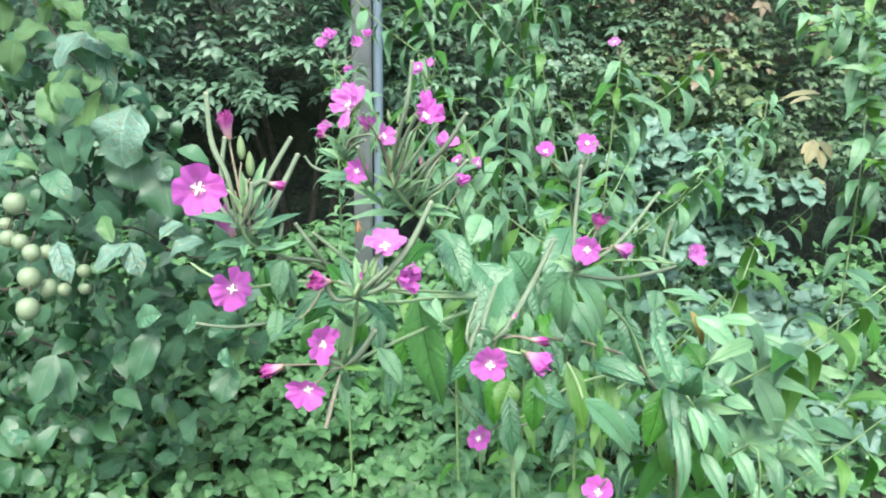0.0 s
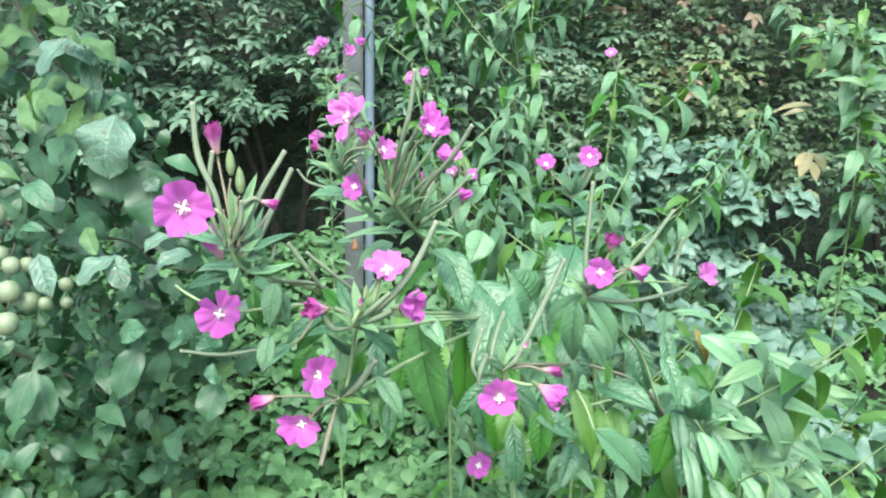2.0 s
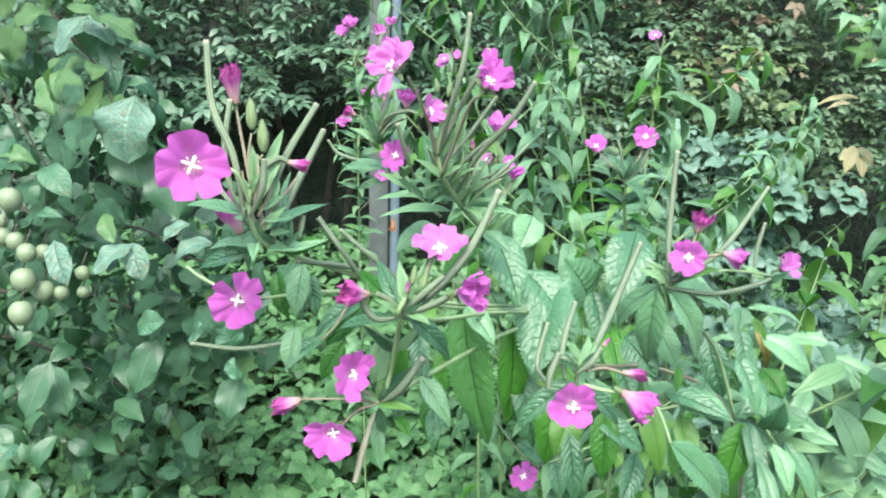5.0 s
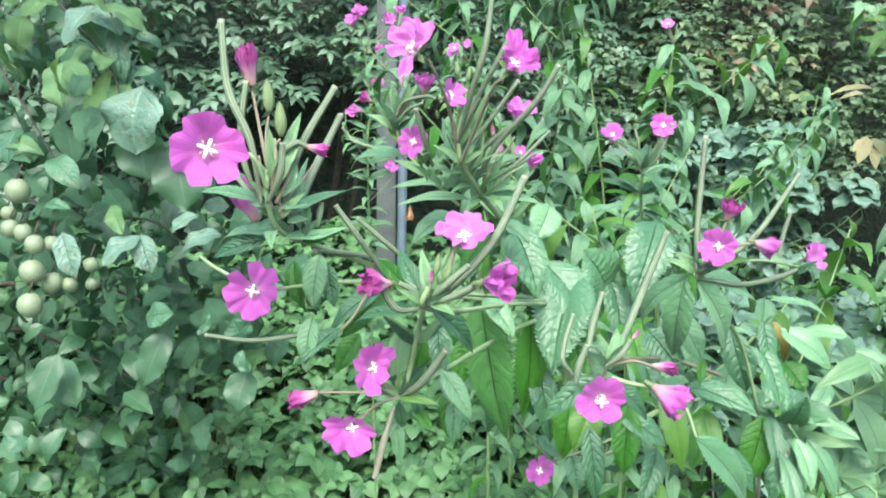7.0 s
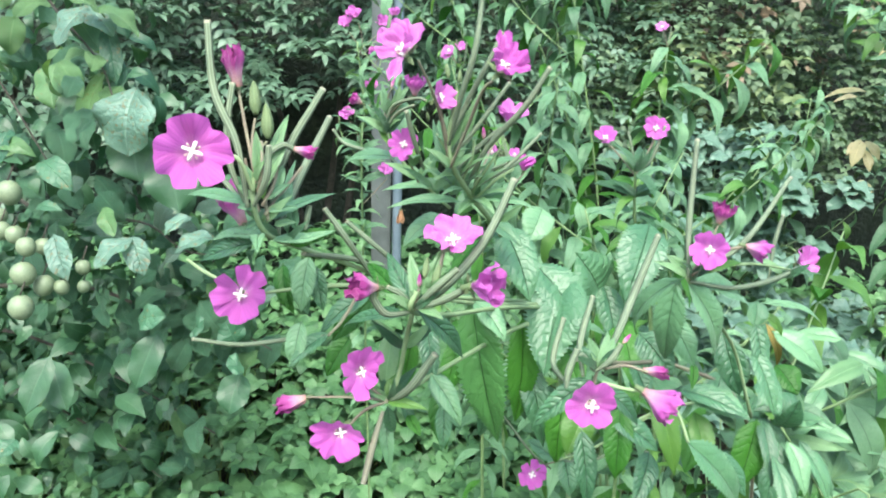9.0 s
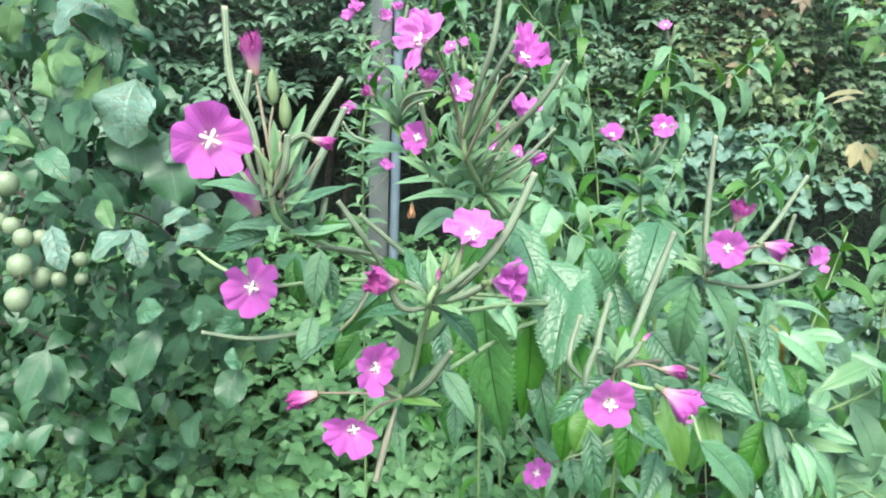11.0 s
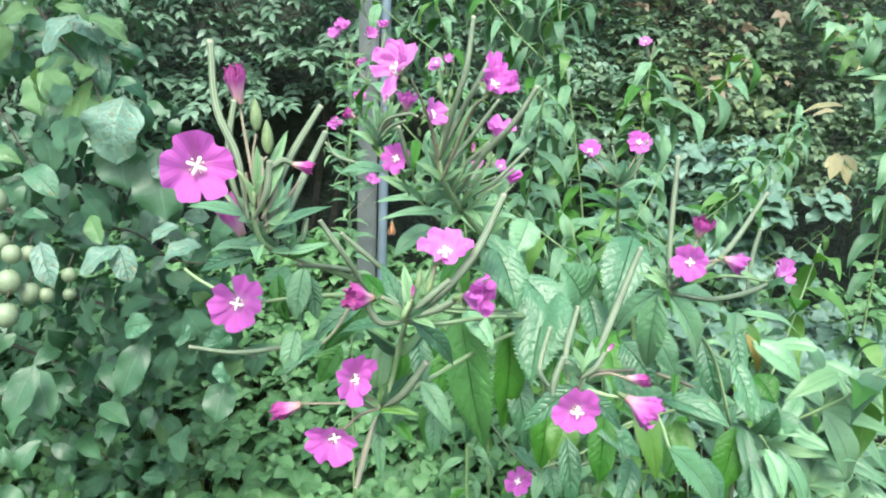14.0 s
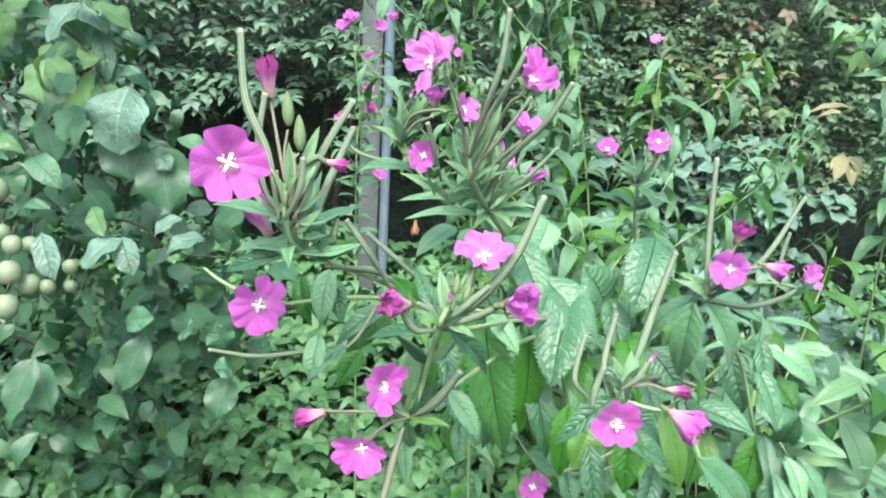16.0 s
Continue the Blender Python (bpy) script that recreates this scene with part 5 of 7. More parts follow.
flower(second, (0.0820, 0.2489, 1.1358), (0.75, -0.5, -0.3), 0.0112, 0.24, 10, "open", 25)
pod(second, [(0.0702, 0.2622, 1.1390), (0.0795, 0.2671, 1.1383), (0.0887, 0.2664, 1.1359)], 0.001, True)
flower(second, (0.0867, 0.2676, 1.1363), (0.95, -0.1, -0.1), 0.0058, 0.02, 0, "wilted", 26)
leaf(second, (0.0651, 0.2613, 1.1351), (0.0422, 0.2611, 1.1128), 0.0088, (-0.2, -0.7, 0.7), 0.12, None, 98, 0.55, 0.0)
leaf(second, (0.0705, 0.2649, 1.1292), (0.0862, 0.2659, 1.1127), 0.0078, (0.3, -0.7, 0.6), 0.12, None, 99, 0.55, 0.0)
leaf(second, (0.0668, 0.2622, 1.1389), (0.0653, 0.2745, 1.1473), 0.005, (0, -0.9, 0.3), 0.08, LEAF_YOUNG, 100, 0.55, 0.0)
leaf(second, (0.0679, 0.2624, 1.1400), (0.0759, 0.2745, 1.1476), 0.0046, (0, -0.9, 0.3), 0.08, LEAF_YOUNG, 101, 0.55, 0.0)
leaf(second, (0.0668, 0.2624, 1.1400), (0.0586, 0.2690, 1.1456), 0.0046, (0, -0.8, 0.5), 0.1, None, 102, 0.55, 0.0)
stem(second, [(0.1222, 0.3334, 1.0952), (0.1283, 0.3306, 1.0841), (0.1330, 0.3275, 1.0715)], 0.0012, 0.001, "branch")
leaf(second, (0.1343, 0.3369, 1.0679), (0.1761, 0.3544, 1.0148), 0.018, (0.1, -0.7, 0.7), 0.1, LEAF_PALE, 103, 0.55, 0.0)
leaf(second, (0.1687, 0.3805, 1.0371), (0.1897, 0.3740, 1.0113), 0.0131, (0.2, -0.7, 0.7), 0.1, None, 104, 0.55, 0.0)
leaf(second, (0.1370, 0.3987, 1.0680), (0.1506, 0.3858, 1.0162), 0.0148, (0, -0.9, 0.3), 0.1, LEAF_BRIGHT, 105, 0.55, 0.0)
leaf(second, (0.1084, 0.3687, 1.0709), (0.1063, 0.3587, 1.0301), 0.0156, (-0.2, -0.85, 0.3), 0.1, LEAF_SHADED, 106, 0.55, 0.0)
leaf(second, (0.1022, 0.3672, 1.0644), (0.1301, 0.3625, 1.0464), 0.0134, (0.2, -0.7, 0.6), 0.12, None, 107, 0.55, 0.0)
leaf(second, (0.1578, 0.4171, 1.0599), (0.1964, 0.3941, 1.0512), 0.0137, (0, -0.6, 0.8), 0.1, None, 108, 0.55, 0.0)
leaf(second, (0.1198, 0.3935, 1.0884), (0.1276, 0.3779, 1.0668), 0.0115, (0.2, -0.9, 0.4), 0.1, None, 109, 0.55, 0.0)
leaf(second, (0.1728, 0.4228, 1.0416), (0.1773, 0.4050, 1.0111), 0.0152, (0, -0.9, 0.4), 0.1, LEAF_BRIGHT, 110, 0.55, 0.0)
leaf(second, (0.0905, 0.3838, 1.0481), (0.0951, 0.3725, 1.0021), 0.0131, (0, -0.9, 0.3), 0.1, None, 111, 0.55, 0.0)
leaf(second, (0.1439, 0.4166, 1.0156), (0.1280, 0.3901, 0.9911), 0.015, (0, -0.9, 0.3), 0.1, None, 112, 0.55, 0.0)
rosette(second, (0.0666, 0.2612, 1.1393), (0, -0.1, 1), 0.017, 9, 23, ('young', 'near'), 0.7)

# right spray
pod(second, [(0.1182, 0.3140, 1.1627), (0.1191, 0.3229, 1.1863), (0.1244, 0.3394, 1.2244)], 0.0014)
pod(second, [(0.1195, 0.3140, 1.1628), (0.1483, 0.3278, 1.1778), (0.1817, 0.3598, 1.2046)], 0.0015)
pod(second, [(0.2140, 0.4336, 1.1284), (0.2177, 0.4396, 1.1532), (0.2227, 0.4437, 1.1699)], 0.0014)
pod(second, [(0.1187, 0.3139, 1.1623), (0.1249, 0.3168, 1.1703), (0.1282, 0.3179, 1.1747)], 0.0009, True)
flower(second, (0.1249, 0.3093, 1.1774), (-0.42, -0.88, 0.22), 0.0082, 0.9, 35, "open", 27)
pod(second, [(0.1195, 0.3143, 1.1641), (0.1281, 0.3203, 1.1763), (0.1332, 0.3247, 1.1858)], 0.0008, True)
flower(second, (0.1334, 0.3250, 1.1868), (0.1, -0.3, 0.9), 0.0085, 0.15, 20, "wilted", 28)
pod(second, [(0.1195, 0.3142, 1.1635), (0.1324, 0.3139, 1.1753), (0.1413, 0.3126, 1.1786)], 0.001, True)
flower(second, (0.1418, 0.3127, 1.1791), (0.92, -0.25, -0.2), 0.0085, 0.22, 0, "open", 29)
pod(second, [(0.1196, 0.3136, 1.1610), (0.1499, 0.3368, 1.1519), (0.1936, 0.3858, 1.1431), (0.2363, 0.4451, 1.1341)], 0.0015)
flower(second, (0.2454, 0.4605, 1.1341), (0.45, -0.6, 0.5), 0.0125, 0.62, 20, "pale", 30)
pod(second, [(0.1233, 0.3149, 1.1667), (0.1625, 0.3493, 1.1612), (0.2233, 0.4257, 1.1385)], 0.0011, True)
leaf(second, (0.1213, 0.3191, 1.1627), (0.1091, 0.3214, 1.1714), 0.0054, (0, -0.8, 0.5), 0.1, LEAF_YOUNG, 117, 0.55, 0.0)
leaf(second, (0.1221, 0.3191, 1.1627), (0.1473, 0.3253, 1.1678), 0.0059, (0, -0.6, 0.8), 0.1, LEAF_BRIGHT, 118, 0.55, 0.0)
leaf(second, (0.1630, 0.4100, 1.0810), (0.1600, 0.4000, 1.0670), 0.0058, (0.1, -0.9, 0.4), 0.1, LEAF_SHADED, 123, 0.45, 0.0)
leaf(second, (0.2133, 0.4419, 1.0785), (0.2248, 0.4219, 1.0394), 0.0145, (0.2, -0.8, 0.5), 0.1, None, 125, 0.55, 0.0)
leaf(second, (0.2380, 0.4700, 1.0140), (0.2250, 0.4600, 0.9610), 0.0240, (-0.1, -0.9, 0.3), 0.08, LEAF_SHADED, 160, 0.2, 0.0)
leaf(second, (0.2810, 0.5000, 0.9760), (0.2670, 0.4800, 0.9340), 0.0213, (0, -0.9, 0.3), 0.1, LEAF_SHADED, 161, 0.25, 0.0)
leaf(second, (0.2750, 0.5000, 0.9800), (0.2770, 0.4700, 0.9520), 0.0164, (0.1, -0.7, 0.6), 0.14, LEAF_PALE, 162, 0.35, 0.0)
leaf(second, (0.2810, 0.5000, 0.9910), (0.2950, 0.4800, 1.0090), 0.0134, (0, -0.6, 0.8), 0.15, LEAF_PALE, 166, 0.35, 0.0)
leaf(second, (0.2780, 0.5000, 0.9930), (0.2650, 0.5100, 1.0190), 0.0138, (0, -0.8, 0.5), 0.1, LEAF, 167, 0.35, 0.0)
leaf(second, (0.1150, 0.3200, 1.1600), (0.1190, 0.3350, 1.1140), 0.0137, (-0.3, -0.7, 0.7), 0.12, LEAF_PALE, 113, 0.5, 0.0)
leaf(second, (0.1200, 0.3240, 1.1600), (0.1080, 0.3500, 1.1210), 0.0109, (-0.4, -0.6, 0.8), 0.2, LEAF_PALE, 116, 0.4, 0.0)
leaf(second, (0.1190, 0.3180, 1.1600), (0.1440, 0.3400, 1.1120), 0.0159, (-0.1, -0.65, 0.8), 0.12, LEAF_PALE, 114, 0.5, 0.0)
leaf(second, (0.1260, 0.3280, 1.1570), (0.1680, 0.3600, 1.1290), 0.0183, (0.1, -0.5, 0.85), 0.12, LEAF_PALE, 115, 0.35, 0.0)
leaf(second, (0.1360, 0.3900, 1.1190), (0.1520, 0.3800, 1.0910), 0.0149, (-0.1, -0.7, 0.6), 0.12, LEAF_PALE, 165, 0.35, 0.0)
leaf(second, (0.1240, 0.4000, 1.1040), (0.1420, 0.3850, 1.0830), 0.0196, (-0.1, -0.8, 0.5), 0.1, LEAF, 122, 0.35, 0.0)
leaf(second, (0.1850, 0.4250, 1.0970), (0.1970, 0.4150, 1.0570), 0.0176, (-0.35, -0.8, 0.4), 0.1, LEAF, 120, 0.5, 0.0)
leaf(second, (0.2160, 0.4470, 1.0960), (0.2200, 0.4370, 1.0580), 0.0135, (0.1, -0.9, 0.35), 0.08, LEAF, 119, 0.3, 0.0, 0.03)
leaf(second, (0.2190, 0.4550, 1.1080), (0.2150, 0.4460, 1.0920), 0.0138, (0, -0.7, 0.7), 0.12, LEAF_PALE, 164, 0.4, 0.0)
leaf(second, (0.2230, 0.4600, 1.1050), (0.2790, 0.4750, 1.0810), 0.0068, (0, -0.5, 0.9), 0.16, LEAF_PALE, 121, 0.5, 0.0)
leaf(second, (0.2320, 0.4700, 1.0950), (0.2470, 0.4700, 1.0780), 0.0076, (0.1, -0.8, 0.5), 0.15, LEAF_BRIGHT, 126, 0.4, 0.0, 0.05)
rosette(second, (0.1189, 0.3159, 1.1622), (0, -0.1, 1), 0.017, 8, 26, ('young', 'near'), 0.7)
rosette(second, (0.2199, 0.4244, 1.1332), (0, 0, 1), 0.02, 5, 29, ('young', 'near'), 0.7)

# lowest shoot
stem(second, [(0.2116, 0.4623, 1.0358), (0.1556, 0.4589, 1.0205), (0.1223, 0.4627, 0.9929), (0.0944, 0.4734, 0.9730)], 0.0016, 0.001, "branch")
pod(second, [(0.0944, 0.4734, 0.9730), (0.0868, 0.4772, 0.9672), (0.0805, 0.4762, 0.9629)], 0.0009, True)
flower(second, (0.0776, 0.4756, 0.9603), (-0.1, -0.92, 0.3), 0.0108, 0.9, 15, "open", 31)
pod(second, [(0.0944, 0.4737, 0.9742), (0.0920, 0.4808, 0.9819)], 0.0007, True)
bud(second, (0.0921, 0.4810, 0.9828), (0.0925, 0.4828, 0.9900), True)
pod(second, [(0.0998, 0.4689, 0.9758), (0.1184, 0.4602, 0.9829), (0.1321, 0.4527, 0.9944)], 0.0014)
pod(second, [(0.1400, 0.4202, 0.9882), (0.1451, 0.4256, 1.0104)], 0.0014)
leaf(second, (0.0944, 0.4737, 0.9742), (0.0735, 0.4818, 0.9855), 0.0121, (0, -0.7, 0.6), 0.1, None, 127, 0.55, 0.0)
leaf(second, (0.1007, 0.4740, 0.9756), (0.1047, 0.4627, 0.9507), 0.0142, (0, -0.8, 0.5), 0.12, None, 128, 0.55, 0.0)
flower(second, (0.1528, 0.3457, 0.9903), (-0.1, -0.8, 0.5), 0.012, 0.85, 15, "open", 32)
pod(second, [(0.1570, 0.3389, 1.0046), (0.1536, 0.3464, 0.9930)], 0.0009, True)

# ---- two more flowering shoots just behind ----
third = thing("willowherb", (0.30, 0.78, 0.0), "slender willowherb with two open pink flowers on top", "wildflower", "willowherbs")
leafy_shoot(third, [(0.30, 0.78, 0.0), (0.28, 0.74, 0.6), (0.2141, 0.6708, 1.0461), (0.1897, 0.6576, 1.1175), (0.1813, 0.6456, 1.1729)], 0.004, 0.0014, 0.6, 0.035, 0.07, 41, ("near", "near", "bright"), 0.45, 0.5)
pod(third, [(0.1825, 0.6443, 1.1679), (0.1923, 0.6449, 1.1914), (0.1982, 0.6480, 1.2041)], 0.001, True)
flower(third, (0.1969, 0.6473, 1.2097), (-0.05, -0.9, 0.35), 0.011, 0.9, 20, "open", 33)
pod(third, [(0.1799, 0.6443, 1.1678), (0.1679, 0.6587, 1.1841), (0.1583, 0.6663, 1.1936)], 0.001, True)
flower(third, (0.1565, 0.6673, 1.1977), (-0.2, -0.6, 0.6), 0.0118, 0.7, 60, "open", 34)
pod(third, [(0.1840, 0.6443, 1.1680), (0.1951, 0.6430, 1.1840), (0.2046, 0.6448, 1.2122)], 0.0016)
pod(third, [(0.1809, 0.6450, 1.1704), (0.1757, 0.6455, 1.1935), (0.1723, 0.6486, 1.2059)], 0.0012)
rosette(third, (0.1814, 0.6450, 1.1704), (0, 0, 1), 0.032, 9, 71, ('young', 'near'), 0.6)
rosette(third, (0.1848, 0.6492, 1.1461), (0, 0, 1), 0.045, 7, 72, ('near', 'far'), 0.8)
leaf(third, (0.1816, 0.6431, 1.1628), (0.2005, 0.6406, 1.1741), 0.0104, (0, -0.5, 0.9), 0.14, None, 129, 0.55, 0.0)
leaf(third, (0.1815, 0.6468, 1.1570), (0.1605, 0.6481, 1.1615), 0.0106, (0, -0.5, 0.9), 0.14, LEAF_SHADED, 130, 0.55, 0.0)
leaf(third, (0.1844, 0.6449, 1.1495), (0.2061, 0.6369, 1.1592), 0.0105, (0, -0.5, 0.9), 0.14, None, 131, 0.55, 0.0)
leaf(third, (0.1850, 0.6510, 1.1323), (0.1415, 0.6498, 1.1260), 0.0107, (0, -0.5, 0.9), 0.14, None, 132, 0.55, 0.0)
leaf(third, (0.1881, 0.6516, 1.1350), (0.2076, 0.6386, 1.1246), 0.0106, (0, -0.5, 0.9), 0.14, LEAF_SHADED, 133, 0.55, 0.0)

# ---- pale leafy willowherb at the lower right ----
pale = thing("willowherb", (0.45, 0.72, 0.0), "leafy willowherb with pale broad leaves and no open flowers", "wildflower", "willowherbs")
stem(pale, [(0.45, 0.72, 0.0), (0.3429, 0.4778, 0.8762), (0.3102, 0.4938, 0.9376), (0.2675, 0.4890, 0.9974)], 0.0014, 0.0009, "stem", STEM_FAR)
stem(pale, [(0.50, 0.74, 0.0), (0.5538, 0.6702, 0.7581), (0.5101, 0.6932, 0.8468), (0.4449, 0.7236, 0.9628)], 0.0014, 0.0009, "branch", STEM_FAR)
leaf(pale, (0.3380, 0.6800, 1.0150), (0.3560, 0.6800, 0.9660), 0.0105, (0.3, -0.8, 0.1), 0.15, LEAF_OCHRE, 124, 0.6, 0.3, 0.03)
leaf(pale, (0.4319, 0.7064, 0.9753), (0.4955, 0.6744, 0.9356), 0.0194, (0.0, -0.6, 0.8), 0.17, LEAF_FAR, 135, 0.3, 0.0)
leaf(pale, (0.4203, 0.6581, 0.9458), (0.4741, 0.6222, 0.8893), 0.0187, (-0.15, -0.6, 0.8), 0.14, LEAF_FAR, 137, 0.3, -0.3)
leaf(pale, (0.3010, 0.5474, 0.9867), (0.3301, 0.5244, 0.9797), 0.0133, (0.0, -0.6, 0.8), 0.17, LEAF_FAR, 138, 0.3, 0.0)
leaf(pale, (0.2897, 0.5230, 0.9705), (0.3007, 0.4933, 0.9349), 0.0141, (0.15, -0.6, 0.8), 0.2, LEAF_FAR, 139, 0.3, 0.3)
leaf(pale, (0.3018, 0.5219, 0.9670), (0.3193, 0.4926, 0.9337), 0.0135, (-0.15, -0.6, 0.8), 0.14, LEAF_FAR, 140, 0.3, -0.3)
leaf(pale, (0.4113, 0.6281, 0.9070), (0.4650, 0.6001, 0.8825), 0.0176, (0.0, -0.6, 0.8), 0.17, LEAF_FAR, 141, 0.3, 0.0)
leaf(pale, (0.4053, 0.6008, 0.8797), (0.4098, 0.5687, 0.8336), 0.0176, (0.15, -0.6, 0.8), 0.2, LEAF_FAR, 142, 0.3, 0.3)
leaf(pale, (0.4471, 0.6211, 0.8825), (0.4762, 0.5903, 0.8442), 0.0165, (-0.15, -0.6, 0.8), 0.14, LEAF_FAR, 143, 0.3, -0.3)
leaf(pale, (0.4746, 0.6268, 0.8248), (0.5284, 0.6045, 0.8232), 0.0178, (0.0, -0.6, 0.8), 0.17, LEAF_FAR, 144, 0.3, 0.0)
leaf(pale, (0.2407, 0.4487, 0.9983), (0.2392, 0.4130, 0.9373), 0.0125, (0.15, -0.6, 0.8), 0.2, LEAF_FAR, 145, 0.3, 0.3)
leaf(pale, (0.2425, 0.4729, 1.0132), (0.2420, 0.4428, 0.9748), 0.0123, (-0.15, -0.6, 0.8), 0.14, LEAF_FAR, 146, 0.3, -0.3)
leaf(pale, (0.3639, 0.6065, 0.9815), (0.3258, 0.5771, 0.9425), 0.0151, (0.0, -0.6, 0.8), 0.17, LEAF_FAR, 147, 0.3, 0.0)
leaf(pale, (0.3415, 0.5486, 0.9125), (0.3560, 0.5181, 0.8737), 0.0168, (0.15, -0.6, 0.8), 0.2, LEAF_FAR, 148, 0.3, 0.3)
leaf(pale, (0.2889, 0.4942, 0.9373), (0.3074, 0.4634, 0.8979), 0.0154, (-0.15, -0.6, 0.8), 0.14, LEAF_FAR, 149, 0.3, -0.3)
leaf(pale, (0.4335, 0.6346, 0.9355), (0.3734, 0.6105, 0.9157), 0.0174, (0.0, -0.6, 0.8), 0.17, LEAF_FAR, 150, 0.3, 0.0)
leaf(pale, (0.4736, 0.7162, 0.9358), (0.5117, 0.7035, 0.9713), 0.0168, (0.15, -0.6, 0.8), 0.2, LEAF_FAR, 151, 0.3, 0.3)
leaf(pale, (0.3477, 0.5415, 0.8844), (0.3788, 0.5135, 0.8577), 0.0143, (-0.15, -0.6, 0.8), 0.14, LEAF_FAR, 152, 0.3, -0.3)
leaf(second, (0.2650, 0.4900, 0.9870), (0.2530, 0.4700, 0.9410), 0.0221, (-0.1, -0.8, 0.5), 0.12, LEAF, 240, 0.35, 0.0)
leaf(pale, (0.2800, 0.5000, 0.9730), (0.2780, 0.4800, 0.9460), 0.0177, (0, -0.9, 0.3), 0.12, LEAF_SHADED, 241, 0.25, 0.0)
leaf(second, (0.2680, 0.4800, 0.9910), (0.2760, 0.4600, 0.9580), 0.0163, (0.2, -0.7, 0.6), 0.12, LEAF_PALE, 242, 0.4, 0.0)
leaf(pale, (0.2870, 0.5000, 0.9820), (0.3080, 0.4800, 0.9370), 0.0145, (0.2, -0.7, 0.6), 0.12, LEAF_PALE, 243, 0.4, 0.0)
leaf(pale, (0.2700, 0.5000, 0.9930), (0.2730, 0.4800, 1.0250), 0.0185, (0, -0.8, 0.6), 0.12, LEAF, 244, 0.3, 0.0)
leaf(pale, (0.2750, 0.5000, 0.9990), (0.3010, 0.4800, 1.0010), 0.0137, (0, -0.6, 0.8), 0.12, LEAF_PALE, 245, 0.4, 0.0)
leaf(second, (0.1650, 0.4200, 1.0560), (0.1990, 0.4000, 1.0480), 0.0190, (0.05, -0.6, 0.8), 0.12, LEAF_PALE, 246, 0.35, 0.0)
leaf(pale, (0.3360, 0.6600, 1.0130), (0.3820, 0.6400, 0.9770), 0.0273, (-0.15, -0.55, 0.85), 0.14, LEAF_PALE, 247, 0.3, 0.0)
leaf(pale, (0.4200, 0.6800, 0.9990), (0.3780, 0.7000, 0.9940), 0.0189, (0, -0.5, 0.9), 0.1, LEAF_PALE, 134, 0.3, 0.0)
leaf(pale, (0.3280, 0.5000, 1.0460), (0.2770, 0.4800, 1.0300), 0.0145, (0, -0.6, 0.8), 0.12, LEAF_YOUNG, 248, 0.45, 0.0)
leaf(pale, (0.3910, 0.6200, 0.9580), (0.4150, 0.6000, 0.9180), 0.0210, (0.15, -0.7, 0.7), 0.12, LEAF_FAR, 249, 0.35, 0.0)
leaf(pale, (0.3350, 0.5600, 0.9580), (0.3580, 0.5400, 0.9580), 0.0172, (0, -0.6, 0.8), 0.12, LEAF_FAR, 250, 0.35, 0.0)
leaf(pale, (0.3750, 0.6000, 0.9310), (0.4120, 0.5800, 0.9250), 0.0203, (0, -0.6, 0.8), 0.12, LEAF_FAR, 251, 0.35, 0.0)
leaf(pale, (0.2920, 0.5300, 1.0130), (0.2550, 0.5100, 1.0000), 0.0265, (-0.1, -0.8, 0.6), 0.12, LEAF, 252, 0.3, 0.0)
leaf(pale, (0.4040, 0.6200, 0.9020), (0.4180, 0.6000, 0.8680), 0.0210, (0.1, -0.8, 0.5), 0.12, LEAF_PALE, 253, 0.35, 0.0)
leaf(pale, (0.2820, 0.5400, 1.0270), (0.2930, 0.5200, 1.0100), 0.0226, (0, -0.8, 0.5), 0.12, LEAF_SHADED, 254, 0.3, 0.0)
leaf(pale, (0.4100, 0.6200, 0.9960), (0.4320, 0.6000, 0.9720), 0.0130, (0.1, -0.7, 0.7), 0.12, LEAF_FAR, 255, 0.35, 0.0)
leaf(pale, (0.4070, 0.6200, 0.9940), (0.4110, 0.6000, 0.9690), 0.0120, (0.1, -0.7, 0.7), 0.12, LEAF_FAR, 256, 0.35, 0.0)
leaf(second, (0.2390, 0.4800, 1.0390), (0.2490, 0.4600, 1.0220), 0.0170, (0.1, -0.8, 0.5), 0.12, LEAF, 257, 0.3, 0.0)
leaf(pale, (0.3290, 0.5500, 0.9240), (0.3120, 0.5300, 0.8980), 0.0213, (-0.1, -0.8, 0.5), 0.12, LEAF_SHADED, 258, 0.3, 0.0)
leaf(second, (0.1920, 0.4600, 1.0150), (0.1780, 0.4400, 0.9860), 0.0178, (-0.1, -0.8, 0.5), 0.12, LEAF_SHADED, 259, 0.3, 0.0)
leaf(second, (0.1990, 0.4500, 1.0590), (0.1850, 0.4300, 1.0350), 0.0174, (-0.1, -0.8, 0.5), 0.12, LEAF, 260, 0.3, 0.0)
rosette(pale, (0.2830, 0.5100, 0.9780), (0.1, -0.45, 0.9), 0.05, 9, 170, ('pale', 'far', 'young'), 0.85)
rosette(pale, (0.3960, 0.6200, 0.9580), (0.1, -0.45, 0.9), 0.06, 9, 171, ('pale', 'far', 'young'), 0.85)
rosette(pale, (0.5600, 0.8000, 0.7940), (0.1, -0.45, 0.9), 0.07, 9, 172, ('pale', 'far', 'young'), 0.85)
rosette(pale, (0.3830, 0.6000, 0.8860), (0.1, -0.45, 0.9), 0.055, 9, 173, ('pale', 'far', 'young'), 0.85)
